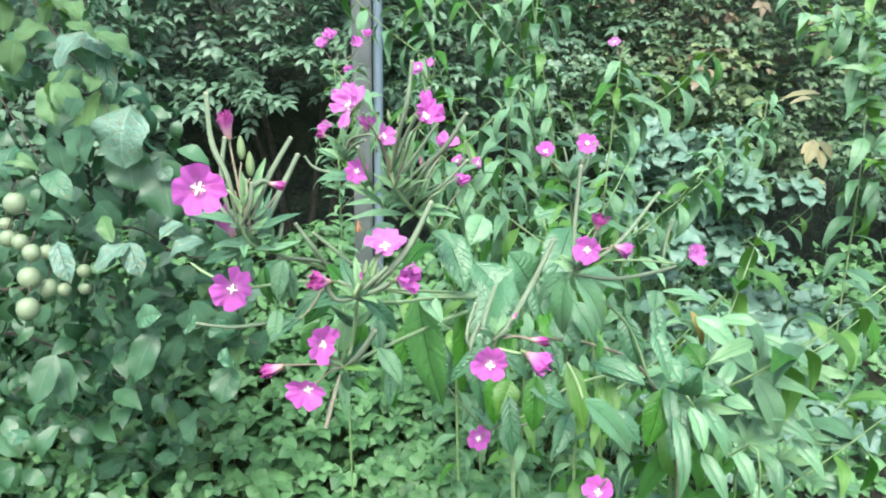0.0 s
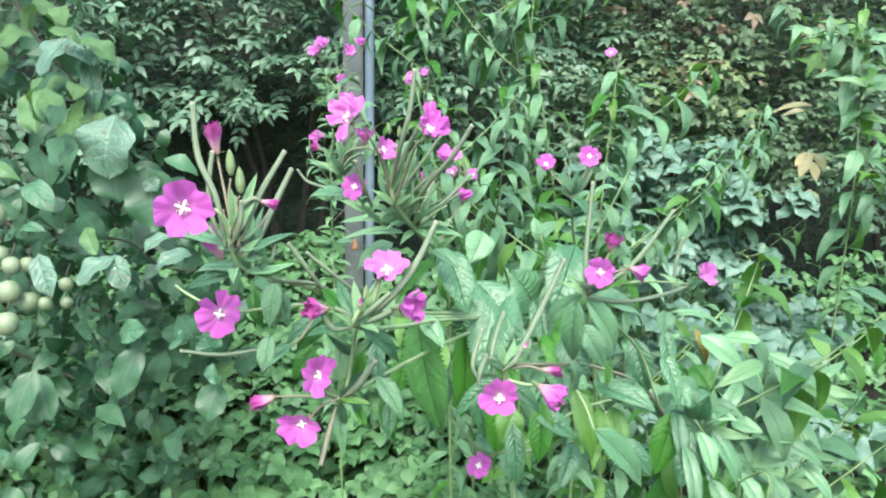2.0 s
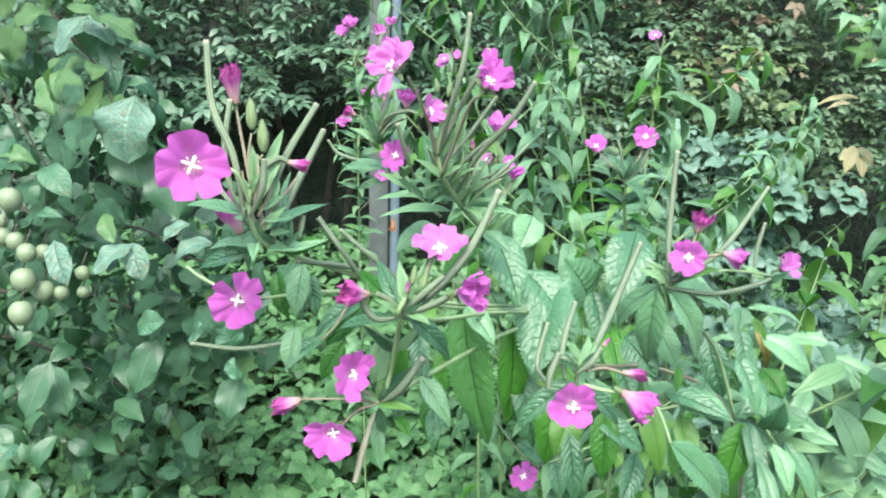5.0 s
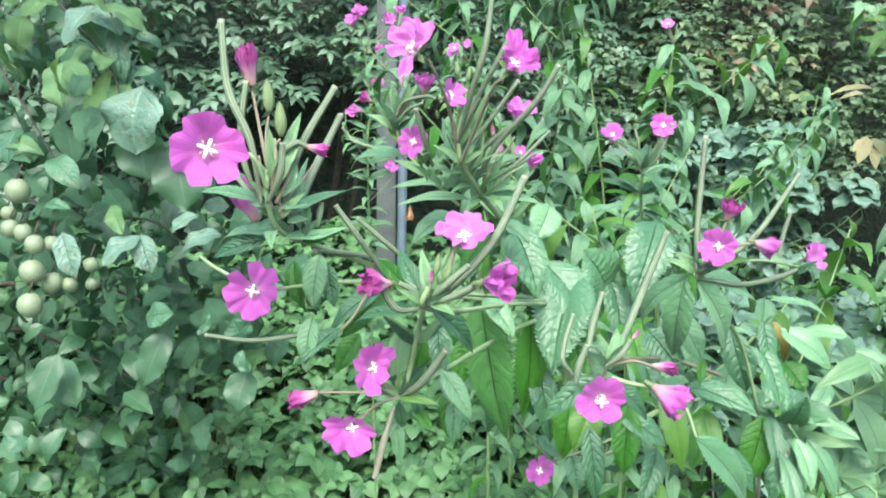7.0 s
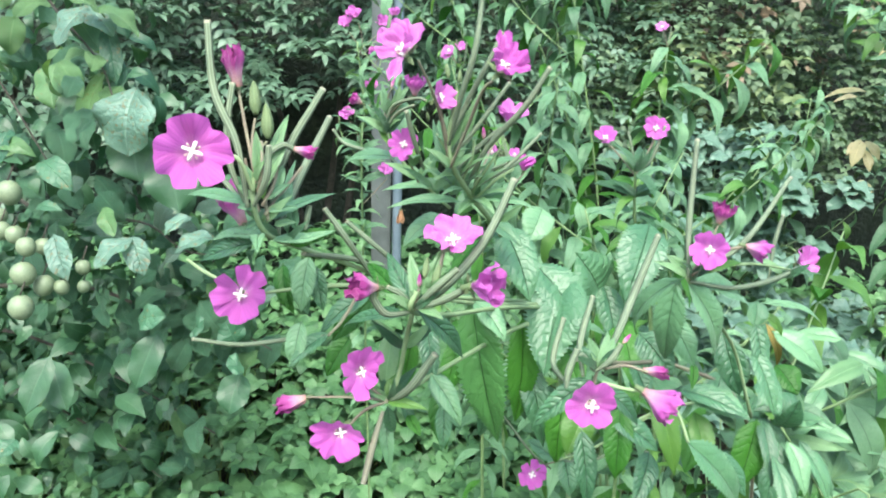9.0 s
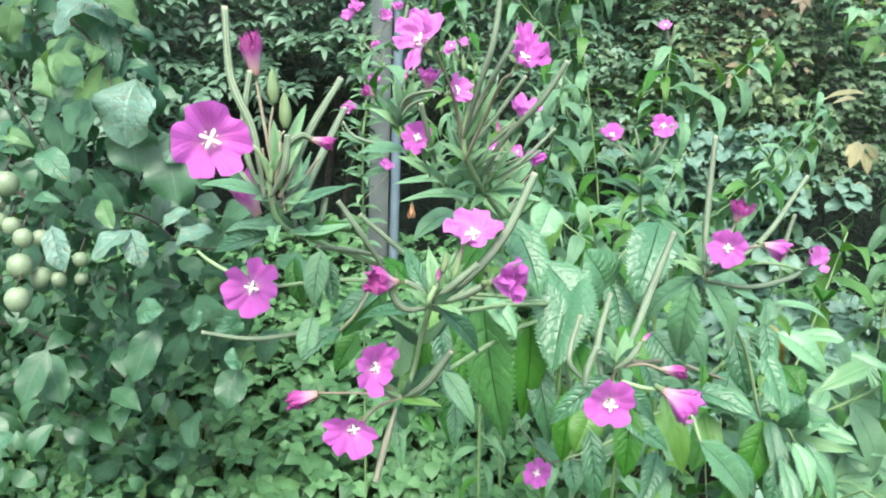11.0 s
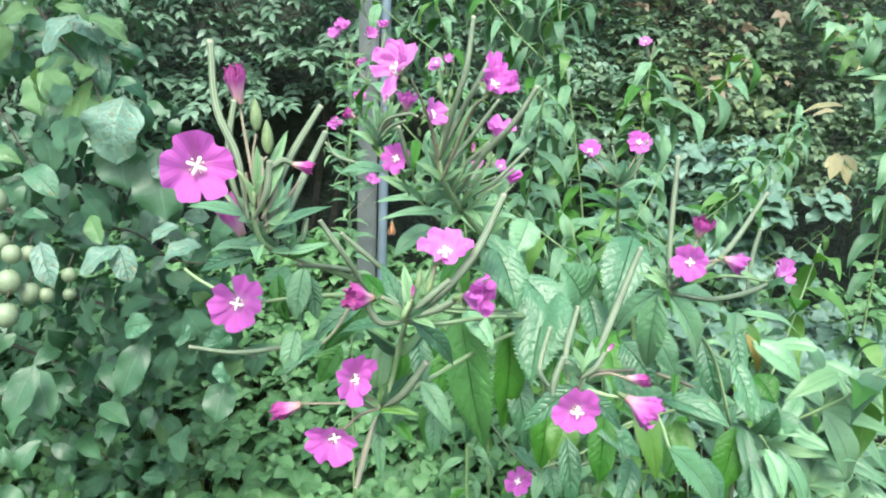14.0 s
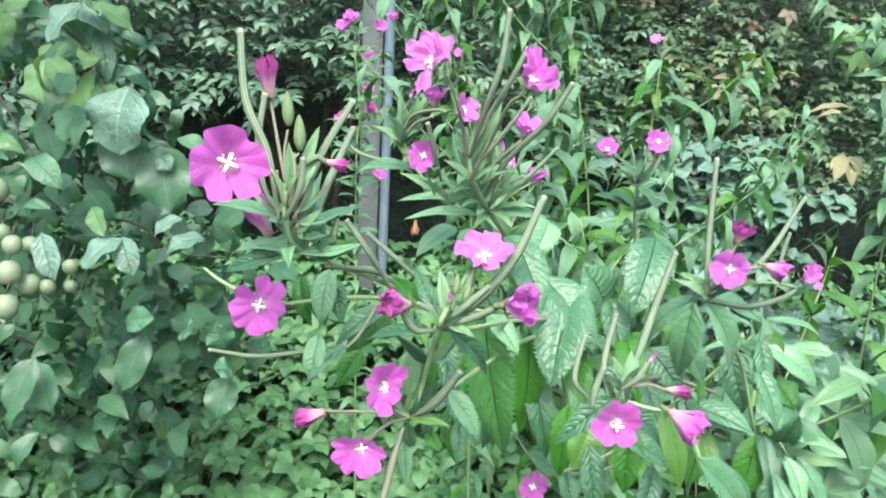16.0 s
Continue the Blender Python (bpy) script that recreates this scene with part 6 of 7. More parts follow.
rosette(pale, (0.5190, 0.7500, 0.9130), (0.1, -0.45, 0.9), 0.07, 8, 174, ('pale', 'far', 'young'), 0.85)
rosette(pale, (0.4600, 0.6600, 0.8310), (0.1, -0.45, 0.9), 0.06, 8, 175, ('pale', 'far', 'young'), 0.85)
rosette(pale, (0.3949, 0.7992, 0.9461), (0, -0.2, 1), 0.05, 7, 61, ('far', 'far'), 0.7)
rosette(pale, (0.4190, 0.7568, 0.9001), (0, -0.2, 1), 0.05, 7, 62, ('far', 'far'), 0.7)
rosette(pale, (0.3109, 0.6565, 0.9074), (0, -0.2, 1), 0.05, 8, 63, ('far', 'near'), 0.7)
rosette(pale, (0.4363, 0.7230, 0.8467), (0, -0.2, 1), 0.06, 8, 64, ('far', 'far'), 0.7)

# ---- a slim willowherb before the post ----
slim = thing("willowherb", (-0.10, 1.12, 0.0), "slim willowherb with small pink flowers before the post", "wildflower", "willowherbs")
leafy_shoot(slim, [(-0.10, 1.12, 0.0), (-0.11, 1.10, 0.6), (-0.1161, 1.0501, 1.1126), (-0.1141, 1.0703, 1.1949), (-0.1267, 1.0852, 1.2968)], 0.003, 0.001, 0.7, 0.022, 0.055, 47, ("far", "young"), 0.3, 0.5)
leafy_shoot(slim, [(-0.1151, 1.0643, 1.1702), (-0.0983, 1.0804, 1.2364), (-0.0880, 1.1050, 1.2947)], 0.0015, 0.0008, 0.02, 0.02, 0.045, 48, ("far", "young"), 0.3, 0.5, "branch")
leafy_shoot(slim, [(-0.1155, 1.0521, 1.1208), (-0.1485, 1.0724, 1.1602), (-0.1536, 1.0805, 1.1933)], 0.0015, 0.0008, 0.02, 0.02, 0.04, 49, ("far", "young"), 0.3, 0.5, "branch")
flower(slim, (-0.1299, 1.0989, 1.3314), (-0.2, -0.6, 0.6), 0.0154, 0.5, 0, "pale", 60)
pod(slim, [(-0.1264, 1.0973, 1.3249), (-0.1214, 1.0981, 1.3073), (-0.1192, 1.0930, 1.2868)], 0.0008, True)
flower(slim, (-0.1448, 1.0959, 1.3187), (0.0, -0.6, 0.6), 0.0140, 0.6, 20, "pale", 61)
pod(slim, [(-0.1412, 1.0943, 1.3122), (-0.1287, 1.0950, 1.2948), (-0.1188, 1.0900, 1.2745)], 0.0008, True)
flower(slim, (-0.0917, 1.0962, 1.3218), (0.2, -0.6, 0.6), 0.0140, 0.5, 40, "pale", 62)
pod(slim, [(-0.0882, 1.0946, 1.3153), (-0.1021, 1.0954, 1.2972), (-0.1189, 1.0904, 1.2762)], 0.0008, True)
flower(slim, (-0.1019, 1.0737, 1.2298), (-0.2, -0.6, 0.6), 0.0126, 0.5, 60, "pale", 63)
pod(slim, [(-0.0983, 1.0721, 1.2234), (-0.1059, 1.0728, 1.2050), (-0.1163, 1.0677, 1.1841)], 0.0008, True)
flower(slim, (-0.1386, 1.0636, 1.1879), (0.0, -0.6, 0.6), 0.0140, 0.5, 80, "pale", 64)
pod(slim, [(-0.1351, 1.0620, 1.1814), (-0.1238, 1.0626, 1.1633), (-0.1152, 1.0576, 1.1430)], 0.0008, True)
flower(slim, (-0.0800, 1.0435, 1.1077), (0.2, -0.6, 0.6), 0.0140, 0.6, 100, "pale", 65)
pod(slim, [(-0.0764, 1.0418, 1.1012), (-0.0932, 1.0424, 1.0819), (-0.1130, 1.0373, 1.0608)], 0.0008, True)
flower(slim, (-0.0990, 1.0858, 1.2790), (-0.2, -0.6, 0.6), 0.0126, 0.5, 120, "pale", 66)
pod(slim, [(-0.0954, 1.0842, 1.2726), (-0.1051, 1.0849, 1.2543), (-0.1177, 1.0798, 1.2334)], 0.0008, True)
flower(slim, (-0.0711, 1.0999, 1.3371), (0.0, -0.6, 0.6), 0.0112, 0.5, 140, "pale", 67)
pod(slim, [(-0.0675, 1.0982, 1.3306), (-0.0919, 1.0991, 1.3123), (-0.1193, 1.0940, 1.2909)], 0.0008, True)

# ---- plums, the drooping leaves beside them, and yellow leaves at the edge ----
PLUMS = [(-0.613, 0.993, 1.072, 0.034), (-0.656, 1.034, 1.030, 0.022), (-0.640, 1.009, 1.012, 0.027), (-0.615, 0.998, 1.009, 0.026), (-0.586, 0.974, 0.998, 0.027), (-0.583, 1.013, 0.989, 0.025), (-0.589, 0.965, 0.960, 0.034), (-0.576, 0.990, 0.936, 0.030), (-0.555, 0.998, 0.931, 0.022), (-0.532, 1.018, 0.927, 0.019), (-0.529, 1.015, 0.958, 0.022), (-0.585, 0.944, 0.917, 0.034)]
DROOPING_LEAVES = [
    ("pale", (-0.4390, 1.0400, 1.2220), (-0.4540, 1.0300, 1.1250), 0.1025, (-0.15, -0.8, 0.6), 0.14, 0.15),
    ("mid", (-0.4660, 1.0700, 1.1550), (-0.4500, 1.0500, 1.0830), 0.0752, (0.2, -0.9, 0.3), 0.06, 0.2),
    ("mid", (-0.4120, 1.0700, 1.1390), (-0.3890, 1.0400, 1.0400), 0.0789, (0.2, -0.9, 0.2), 0.05, 0.1),
    ("pale", (-0.5170, 1.0800, 1.3340), (-0.5580, 1.0600, 1.2760), 0.0550, (-0.3, -0.8, 0.6), 0.12, 0.2),
    ("pale", (-0.5240, 1.0800, 1.3340), (-0.4760, 1.0600, 1.2930), 0.0474, (0.3, -0.7, 0.7), 0.14, -0.2),
    ("blue", (-0.4980, 1.0900, 1.3110), (-0.4820, 1.0700, 1.2240), 0.0306, (0.3, -0.9, 0.1), 0.05, 0.1),
    ("mid", (-0.4580, 1.0500, 1.2320), (-0.4210, 1.0400, 1.2410), 0.0185, (0, -0.6, 0.8), 0.2, 0.4),
    ("pale", (-0.4040, 1.0500, 1.1230), (-0.3860, 1.0400, 1.1040), 0.0277, (0, -0.8, 0.5), 0.1, 0.2),
    ("green", (-0.5195, 1.1158, 1.2414), (-0.5371, 1.0717, 1.1453), 0.0540, (-0.4, -0.8, 0.1), 0.08, 0.3),
    ("green", (-0.5939, 1.1200, 1.2562), (-0.5852, 1.0819, 1.1855), 0.0610, (-0.2, -0.9, 0.2), 0.08, 0.1),
    ("blue", (-0.5776, 1.0235, 1.1157), (-0.5223, 0.9928, 1.0765), 0.0378, (0.1, -0.7, 0.7), 0.15, 0.2),
    ("blue", (-0.4934, 1.1012, 1.2669), (-0.4789, 1.0787, 1.2177), 0.0256, (0.3, -0.9, 0), 0.05, 0),
    ("green", (-0.4965, 1.0264, 1.0463), (-0.4677, 0.9968, 1.0108), 0.0285, (0.1, -0.9, 0.3), 0.1, 0.4),
    ("blue", (-0.5863, 1.0058, 1.0435), (-0.5345, 0.9859, 1.0479), 0.0181, (0, -0.6, 0.8), 0.2, 0.1),
    ("pale", (-0.5363, 0.9588, 1.0217), (-0.5095, 0.9332, 0.9600), 0.0348, (0.2, -0.9, 0.3), 0.06, 0.3),
    ("pale", (-0.4473, 1.0056, 1.0051), (-0.4855, 0.9662, 0.9694), 0.0432, (-0.2, -0.7, 0.8), 0.16, 0.2),
    ("pale", (-0.4474, 1.0066, 1.0092), (-0.4251, 0.9830, 0.9561), 0.0365, (0.1, -0.8, 0.6), 0.12, 0.2),
    ("pale", (-0.3716, 1.0429, 1.0337), (-0.4057, 1.0163, 1.0081), 0.0291, (-0.2, -0.6, 0.8), 0.15, 0.2),
    ("pale", (-0.3366, 1.0357, 1.0056), (-0.3845, 1.0006, 0.9867), 0.0376, (-0.1, -0.6, 0.9), 0.15, 0.2),
    ("green", (-0.6396, 1.0265, 1.1259), (-0.5744, 1.0044, 1.1220), 0.0247, (0, -0.6, 0.8), 0.3, 0.5),
    ("blue", (-0.6240, 1.0343, 1.1583), (-0.6264, 1.0006, 1.1049), 0.0411, (-0.2, -0.8, 0.5), 0.15, 0.2),
    ("mid", (-0.5467, 0.9369, 0.8486), (-0.5691, 0.8984, 0.7752), 0.0403, (0.1, -0.9, 0.3), 0.06, 0.2),
    ("mid", (-0.5642, 0.9723, 0.8245), (-0.5308, 0.9359, 0.7614), 0.0419, (0.2, -0.9, 0.3), 0.1, 0.1),
    ("mid", (-0.4182, 1.0011, 0.8622), (-0.4458, 0.9714, 0.7827), 0.0479, (0.1, -0.9, 0.3), 0.05, 0.3),
    ("blue", (-0.4401, 0.9862, 0.8850), (-0.3907, 0.9692, 0.9011), 0.0369, (0, -0.8, 0.6), 0.1, 0.2),
    ("mid", (-0.3093, 1.0424, 0.7824), (-0.3198, 1.0079, 0.7257), 0.0506, (0.1, -0.9, 0.4), 0.08, 0.2),
    ("blue", (-0.2996, 1.0259, 0.7995), (-0.3202, 1.0073, 0.8070), 0.0390, (0, -0.7, 0.7), 0.12, 0.2),
    ("blue", (-0.3629, 1.0031, 0.8720), (-0.3466, 0.9926, 0.8718), 0.0342, (0, -0.8, 0.5), 0.12, 0),
    ("blue", (-0.3094, 1.0344, 0.8337), (-0.3251, 1.0335, 0.8711), 0.0443, (0, -0.9, 0.4), 0.08, 0),
    ("blue", (-0.5919, 0.9080, 0.7299), (-0.6031, 0.8843, 0.7167), 0.0323, (0, -0.7, 0.7), 0.1, 0.1),
]
YELLOW_LEAVES = [
    ((1.255, 2.130, 1.241), (1.110, 2.100, 1.216), 0.0323, (0, -0.5, 0.9)),
    ((1.214, 2.100, 1.227), (1.128, 2.070, 1.207), 0.0212, (0, -0.6, 0.8)),
    ((1.186, 2.000, 1.110), (1.155, 1.970, 1.034), 0.0380, (-0.2, -0.8, 0.5)),
    ((1.199, 2.000, 1.105), (1.230, 1.970, 1.055), 0.0355, (0.3, -0.8, 0.4)),
    ((1.188, 2.010, 1.100), (1.142, 1.980, 1.066), 0.0280, (-0.4, -0.7, 0.5)),
    ((1.193, 1.990, 1.082), (1.202, 1.960, 1.022), 0.0303, (0.1, -0.9, 0.3)),
    ((1.214, 2.000, 0.996), (1.177, 1.970, 0.953), 0.0253, (0, -0.8, 0.5)),
    ((1.208, 2.000, 0.991), (1.227, 1.970, 0.962), 0.0203, (0.2, -0.8, 0.5)),
    ((1.310, 1.950, 0.995), (1.267, 1.920, 0.975), 0.0198, (0, -0.7, 0.7)),
    ((1.188, 1.900, 1.373), (1.119, 1.870, 1.333), 0.0241, (0, -0.6, 0.8)),
    ((1.189, 1.900, 1.313), (1.210, 1.870, 1.268), 0.0313, (0.2, -0.8, 0.5)),
]
rosette(slim, (-0.1241, 1.0997, 1.3138), (0, -0.1, 1), 0.026, 6, 80, ('far', 'pale'), 0.85)
rosette(slim, (-0.1235, 1.0936, 1.2892), (0, -0.1, 1), 0.027999999999999997, 6, 81, ('far', 'pale'), 0.85)
rosette(slim, (-0.1228, 1.0875, 1.2645), (0, -0.1, 1), 0.03, 6, 82, ('far', 'pale'), 0.85)
rosette(slim, (-0.1221, 1.0815, 1.2399), (0, -0.1, 1), 0.032, 6, 83, ('far', 'pale'), 0.85)
rosette(slim, (-0.1189, 1.0754, 1.2153), (0, -0.1, 1), 0.034, 6, 84, ('far', 'pale'), 0.85)
rosette(slim, (-0.1182, 1.0693, 1.1906), (0, -0.1, 1), 0.036, 6, 85, ('far', 'pale'), 0.85)
rosette(slim, (-0.1175, 1.0632, 1.1660), (0, -0.1, 1), 0.038, 6, 86, ('far', 'pale'), 0.85)
rosette(slim, (-0.1169, 1.0572, 1.1413), (0, -0.1, 1), 0.04, 6, 87, ('far', 'pale'), 0.85)
rosette(slim, (-0.1162, 1.0511, 1.1167), (0, -0.1, 1), 0.041999999999999996, 6, 88, ('far', 'pale'), 0.85)
rosette(slim, (-0.1155, 1.0450, 1.0920), (0, -0.1, 1), 0.044, 6, 89, ('far', 'pale'), 0.85)


# ---- ground ----
def ground_height(x, y):
    """Level by the path, rising a little to a bank under the hedge."""
    rise = 0.20 * min(1, max(0, (y - 1.3) / 1.4))
    fade = max(0.0, 1 - max(0, math.hypot(x, y - 2) - 6) / 6)
    return (rise + 0.05 * noise.noise(Vector((x * 1.3, y * 1.3, 0)))) * fade


def make_ground():
    xs = [-3000, -300, -40, -12, *[-6 + 0.24 * i for i in range(51)], 12, 40, 300, 3000]
    ys = [-3000, -300, -40, -12, *[-4 + 0.24 * i for i in range(51)], 14, 40, 300, 3000]
    v = [(x, y, ground_height(x, y)) for y in ys for x in xs]
    n = len(xs)
    f = [(j * n + i, j * n + i + 1, j * n + n + i + 1, j * n + n + i) for j in range(len(ys) - 1) for i in range(n - 1)]
    return tagged(put(new("ground", mesh_of("ground", v, f, SOIL)), None, Matrix()), "dark soil with leaf litter under the plants", "ground", kind="structure")


make_ground()


# ---- post ----
def make_post():
    """A square timber post with a plastic pipe strapped along one edge."""
    p = thing("fence_post", (-0.203, 2.44, 0.1), "weathered grey timber post standing in front of the hedge", "post")
    bm = bmesh.new()
    bmesh.ops.create_cube(bm, size=1, matrix=Matrix.Translation((-0.203, 2.44, 1.2)) @ Matrix.Diagonal((0.066, 0.07, 2.3, 1)))
    bmesh.ops.bevel(bm, geom=bm.edges[:], offset=0.006, segments=2, affect="EDGES")
    me = bpy.data.meshes.new("shaft")
    bm.to_mesh(me)
    bm.free()
    me.materials.append(POST)
    part("shaft", me, p)
    v, f, u = tube([(-0.150, 2.43, 0.12), (-0.148, 2.43, 0.9), (-0.150, 2.43, 1.9)], [0.017, 0.017], 12)
    part("pipe", mesh_of("pipe", v, f, PIPE, u), p, None, "pale blue plastic pipe")


make_post()


# ---- tall willowherbs behind ----
def tall_willowherb(base, bend, top, leaf_len, seed, gap=0.05, start=0.45, kinds=("far",), droop=0.75, heads=1, label="tall willowherb with drooping narrow leaves", shoots=3, r0=0.005):
    rng = random.Random(seed)
    p = thing("willowherb", base, label, "wildflower", "willowherbs")
    b, t, m = Vector(base), Vector(top), Vector(bend)
    end = leafy_shoot(p, [b, b.lerp(m, 0.6), m, t], r0, 0.0016, start, gap, leaf_len, seed, kinds, droop, 0.3)
    if heads:
        tip_cluster(p, end, t - m, 0.035, heads, seed)
    for k in range(shoots):
        s = 0.45 + 0.4 * k / max(1, shoots)
        o = m.lerp(t, s) if k % 2 else b.lerp(m, 0.75 + 0.25 * s)
        a = rng.uniform(0, 6.3)
        out = Vector((math.cos(a), math.sin(a) * 0.6, 0))
        ln = rng.uniform(0.16, 0.32)
        leafy_shoot(p, [o, o + out * ln * 0.5 + Vector((0, 0, ln * 0.35)), o + out * ln * 0.9 + Vector((0, 0, ln * 0.75))], 0.0022, 0.001, 0.03, gap * 0.8, leaf_len * 0.85, seed + 7 * k, kinds, droop, 0.3, name="branch")
    return p


FAR = ("far", "far", "far", "pale", "pale", "far", "deep", "bright")
tall_willowherb((0.42, 1.30, 0.1), (0.27, 1.36, 1.10), (0.10, 1.44, 1.50), 0.100, 3, 0.050, kinds=FAR, heads=0, shoots=4)
tall_willowherb((0.30, 1.52, 0.1), (0.27, 1.48, 1.10), (0.20, 1.58, 1.58), 0.100, 11, 0.050, kinds=FAR, heads=0, shoots=4)
tall_willowherb((0.18, 1.40, 0.1), (0.12, 1.42, 1.05), (-0.02, 1.42, 1.50), 0.098, 19, 0.050, kinds=FAR, heads=0, shoots=4)
tall_willowherb((0.38, 1.30, 0.1), (0.31, 1.33, 1.00), (0.21, 1.33, 1.50), 0.098, 31, 0.046, kinds=FAR, heads=0, shoots=4)
pink_topped = tall_willowherb((0.36, 1.18, 0.0), (0.36, 1.20, 1.00), (0.385, 1.25, 1.310), 0.105, 27, 0.042, kinds=FAR, heads=1, shoots=3)
leafy_shoot(pink_topped, [(0.370, 1.225, 1.12), (0.379, 1.24, 1.21), (0.385, 1.25, 1.302)], 0.0018, 0.001, 0.01, 0.019, 0.085, 28, ("pale", "far", "far", "bright"), 0.8, 0.4, "branch")
tall_willowherb((0.22, 1.05, 0.0), (0.19, 1.02, 0.90), (0.10, 1.02, 1.13), 0.085, 35, 0.042, kinds=FAR, heads=2, shoots=4)
tall_willowherb((0.30, 0.95, 0.0), (0.27, 0.95, 0.85), (0.20, 0.94, 1.08), 0.085, 43, 0.042, kinds=FAR, heads=0, shoots=4)
tall_willowherb((0.12, 1.22, 0.0), (0.08, 1.22, 0.95), (0.03, 1.20, 1.26), 0.085, 45, 0.042, kinds=FAR, heads=3, shoots=4)
tall_willowherb((0.40, 1.05, 0.0), (0.38, 1.05, 0.85), (0.34, 1.04, 1.06), 0.085, 49, 0.042, kinds=FAR, heads=0, shoots=4)

# ---- leafy shoots at the lower right ----
NEAR = ("near", "near", "deep", "far", "deep", "bright")
tall_willowherb((0.34, 0.70, 0.0), (0.33, 0.66, 0.75), (0.30, 0.60, 0.99), 0.105, 51, kinds=NEAR, heads=0, shoots=5, label="low willowherb shoot with broad bright leaves")
tall_willowherb((0.52, 0.90, 0.0), (0.52, 0.88, 0.70), (0.48, 0.84, 0.90), 0.10, 67, kinds=NEAR, heads=0, shoots=2, label="low willowherb shoot with broad bright leaves")

# ---- yellowing plant at the edge ----
edge_plant = tall_willowherb((1.26, 1.85, 0.1), (1.24, 1.84, 1.05), (1.22, 1.88, 1.52), 0.14, 97, gap=0.07, kinds=("far", "far", "far", "bright", "far"), heads=0, shoots=5, label="tall leafy stem with yellowing lower leaves")
tall_willowherb((1.02, 2.05, 0.1), (1.02, 2.02, 0.85), (1.03, 2.00, 1.22), 0.12, 103, gap=0.08, kinds=("far", "far", "far", "bright"), heads=0, shoots=3, label="tall leafy stem with yellowing lower leaves")
rosette(edge_plant, (1.191, 1.900, 1.325), (-0.1, -0.3, 0.9), 0.12, 9, 180, ('young', 'bright', 'pale', 'far'), 0.9)
rosette(edge_plant, (1.272, 1.950, 1.430), (0.0, -0.3, 0.9), 0.12, 9, 181, ('young', 'bright', 'pale', 'far'), 0.9)
rosette(edge_plant, (1.225, 1.880, 1.214), (0.1, -0.3, 0.9), 0.12, 9, 182, ('young', 'bright', 'pale', 'far'), 0.9)
rosette(edge_plant, (1.276, 1.860, 1.096), (-0.1, -0.3, 0.9), 0.12, 9, 183, ('young', 'bright', 'pale', 'far'), 0.9)
rosette(edge_plant, (1.216, 2.000, 1.409), (0.0, -0.3, 0.9), 0.1, 9, 184, ('young', 'bright', 'pale', 'far'), 0.9)
rosette(edge_plant, (1.208, 1.800, 1.298), (0.1, -0.3, 0.9), 0.12, 9, 185, ('young', 'bright', 'pale', 'far'), 0.9)
rosette(edge_plant, (1.217, 2.100, 1.447), (-0.1, -0.3, 0.9), 0.09, 9, 186, ('young', 'bright', 'pale', 'far'), 0.9)
for b, t, wide, facing in YELLOW_LEAVES:
    leaf(edge_plant, b, t, wide, facing, 0.1, LEAF_YELLOW, int(1e4 * wide), 0.3, 0.2, 0.02)


# ---- bramble-like broad leaves on the right ----
BROAD_MESHES = [mesh_from("leaf", s, BROAD_LEAF) for s in small_leaf_shapes(5, 0.70, (0.05, 0.6), 60, 14, 6, 0.44, 0.3, 0.10, 1.7)]


def bramble(base, count, reach, low, high, leaf_len, seed, label):
    """Arching canes that carry broad leaves in threes."""
    rng = random.Random(seed)
    p = thing("bramble", base, label, "shrub", "brambles")
    for k in range(count):
        a = rng.uniform(0, 6.3)
        d = Vector((math.cos(a), math.sin(a) * 0.7 - 0.25, 0)) * reach * rng.uniform(0.3, 1)
        h = rng.uniform(low, high)
        b = Vector(base)
        pts = [b, b + d * 0.35 + Vector((0, 0, h * 0.7)), b + d * 0.8 + Vector((0, 0, h)), b + d * 1.1 + Vector((0, 0, h * 0.95))]
        stem(p, pts, 0.004, 0.0018, "cane", STEM_FAR)
        line = smooth_line(pts, 7)
        for q in line[9::2]:
            o = Vector(q)
            a2 = rng.uniform(0, 6.3)
            out = Vector((math.cos(a2), math.sin(a2) - 0.5, 0.15)).normalized()
            mid = o + out * 0.05
            stem(p, [o, mid], 0.0014, 0.001, "stalk")
            for turn in (-1.1, 0, 1.1):
                dd = Matrix.Rotation(turn, 3, "Z") @ out
                ll = leaf_len * rng.uniform(0.7, 1.1) * (1 if turn == 0 else 0.85)
                part("leaf", rng.choice(BROAD_MESHES), p, frame_of(mid, dd + Vector((0, 0, rng.uniform(-0.25, 0.1))), (rng.uniform(-0.25, 0.25), rng.uniform(-0.55, 0.0), 1.0), ll, ll, ll))
    return p


bramble((0.78, 2.05, 0.15), 26, 0.36, 0.62, 0.98, 0.082, 3, "broad-leaved bramble with layered blue-green leaves")
bramble((1.25, 2.15, 0.15), 6, 0.34, 0.30, 0.50, 0.085, 5, "broad-leaved bramble with layered blue-green leaves")
bramble((0.62, 1.65, 0.10), 5, 0.30, 0.40, 0.62, 0.095, 8, "low bramble with pale green leaves")
bramble((0.95, 1.55, 0.10), 3, 0.34, 0.22, 0.40, 0.095, 9, "low bramble with pale green leaves")


# ---- plum tree on the left ----
PLUM_SHAPES = small_leaf_shapes(6, 0.60, (0.1, 1.1), 80, 14, 6, 0.45, 0.35, 0.09, 2.1)
PLUM_MESHES = [mesh_from("leaf", s, PLUM_LEAF) for s in PLUM_SHAPES]
PLUM_PALE = [mesh_from("leaf", s, PLUM_LEAF_PALE) for s in PLUM_SHAPES[0:3]]
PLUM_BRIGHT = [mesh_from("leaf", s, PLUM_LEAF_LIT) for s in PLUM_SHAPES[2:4]]


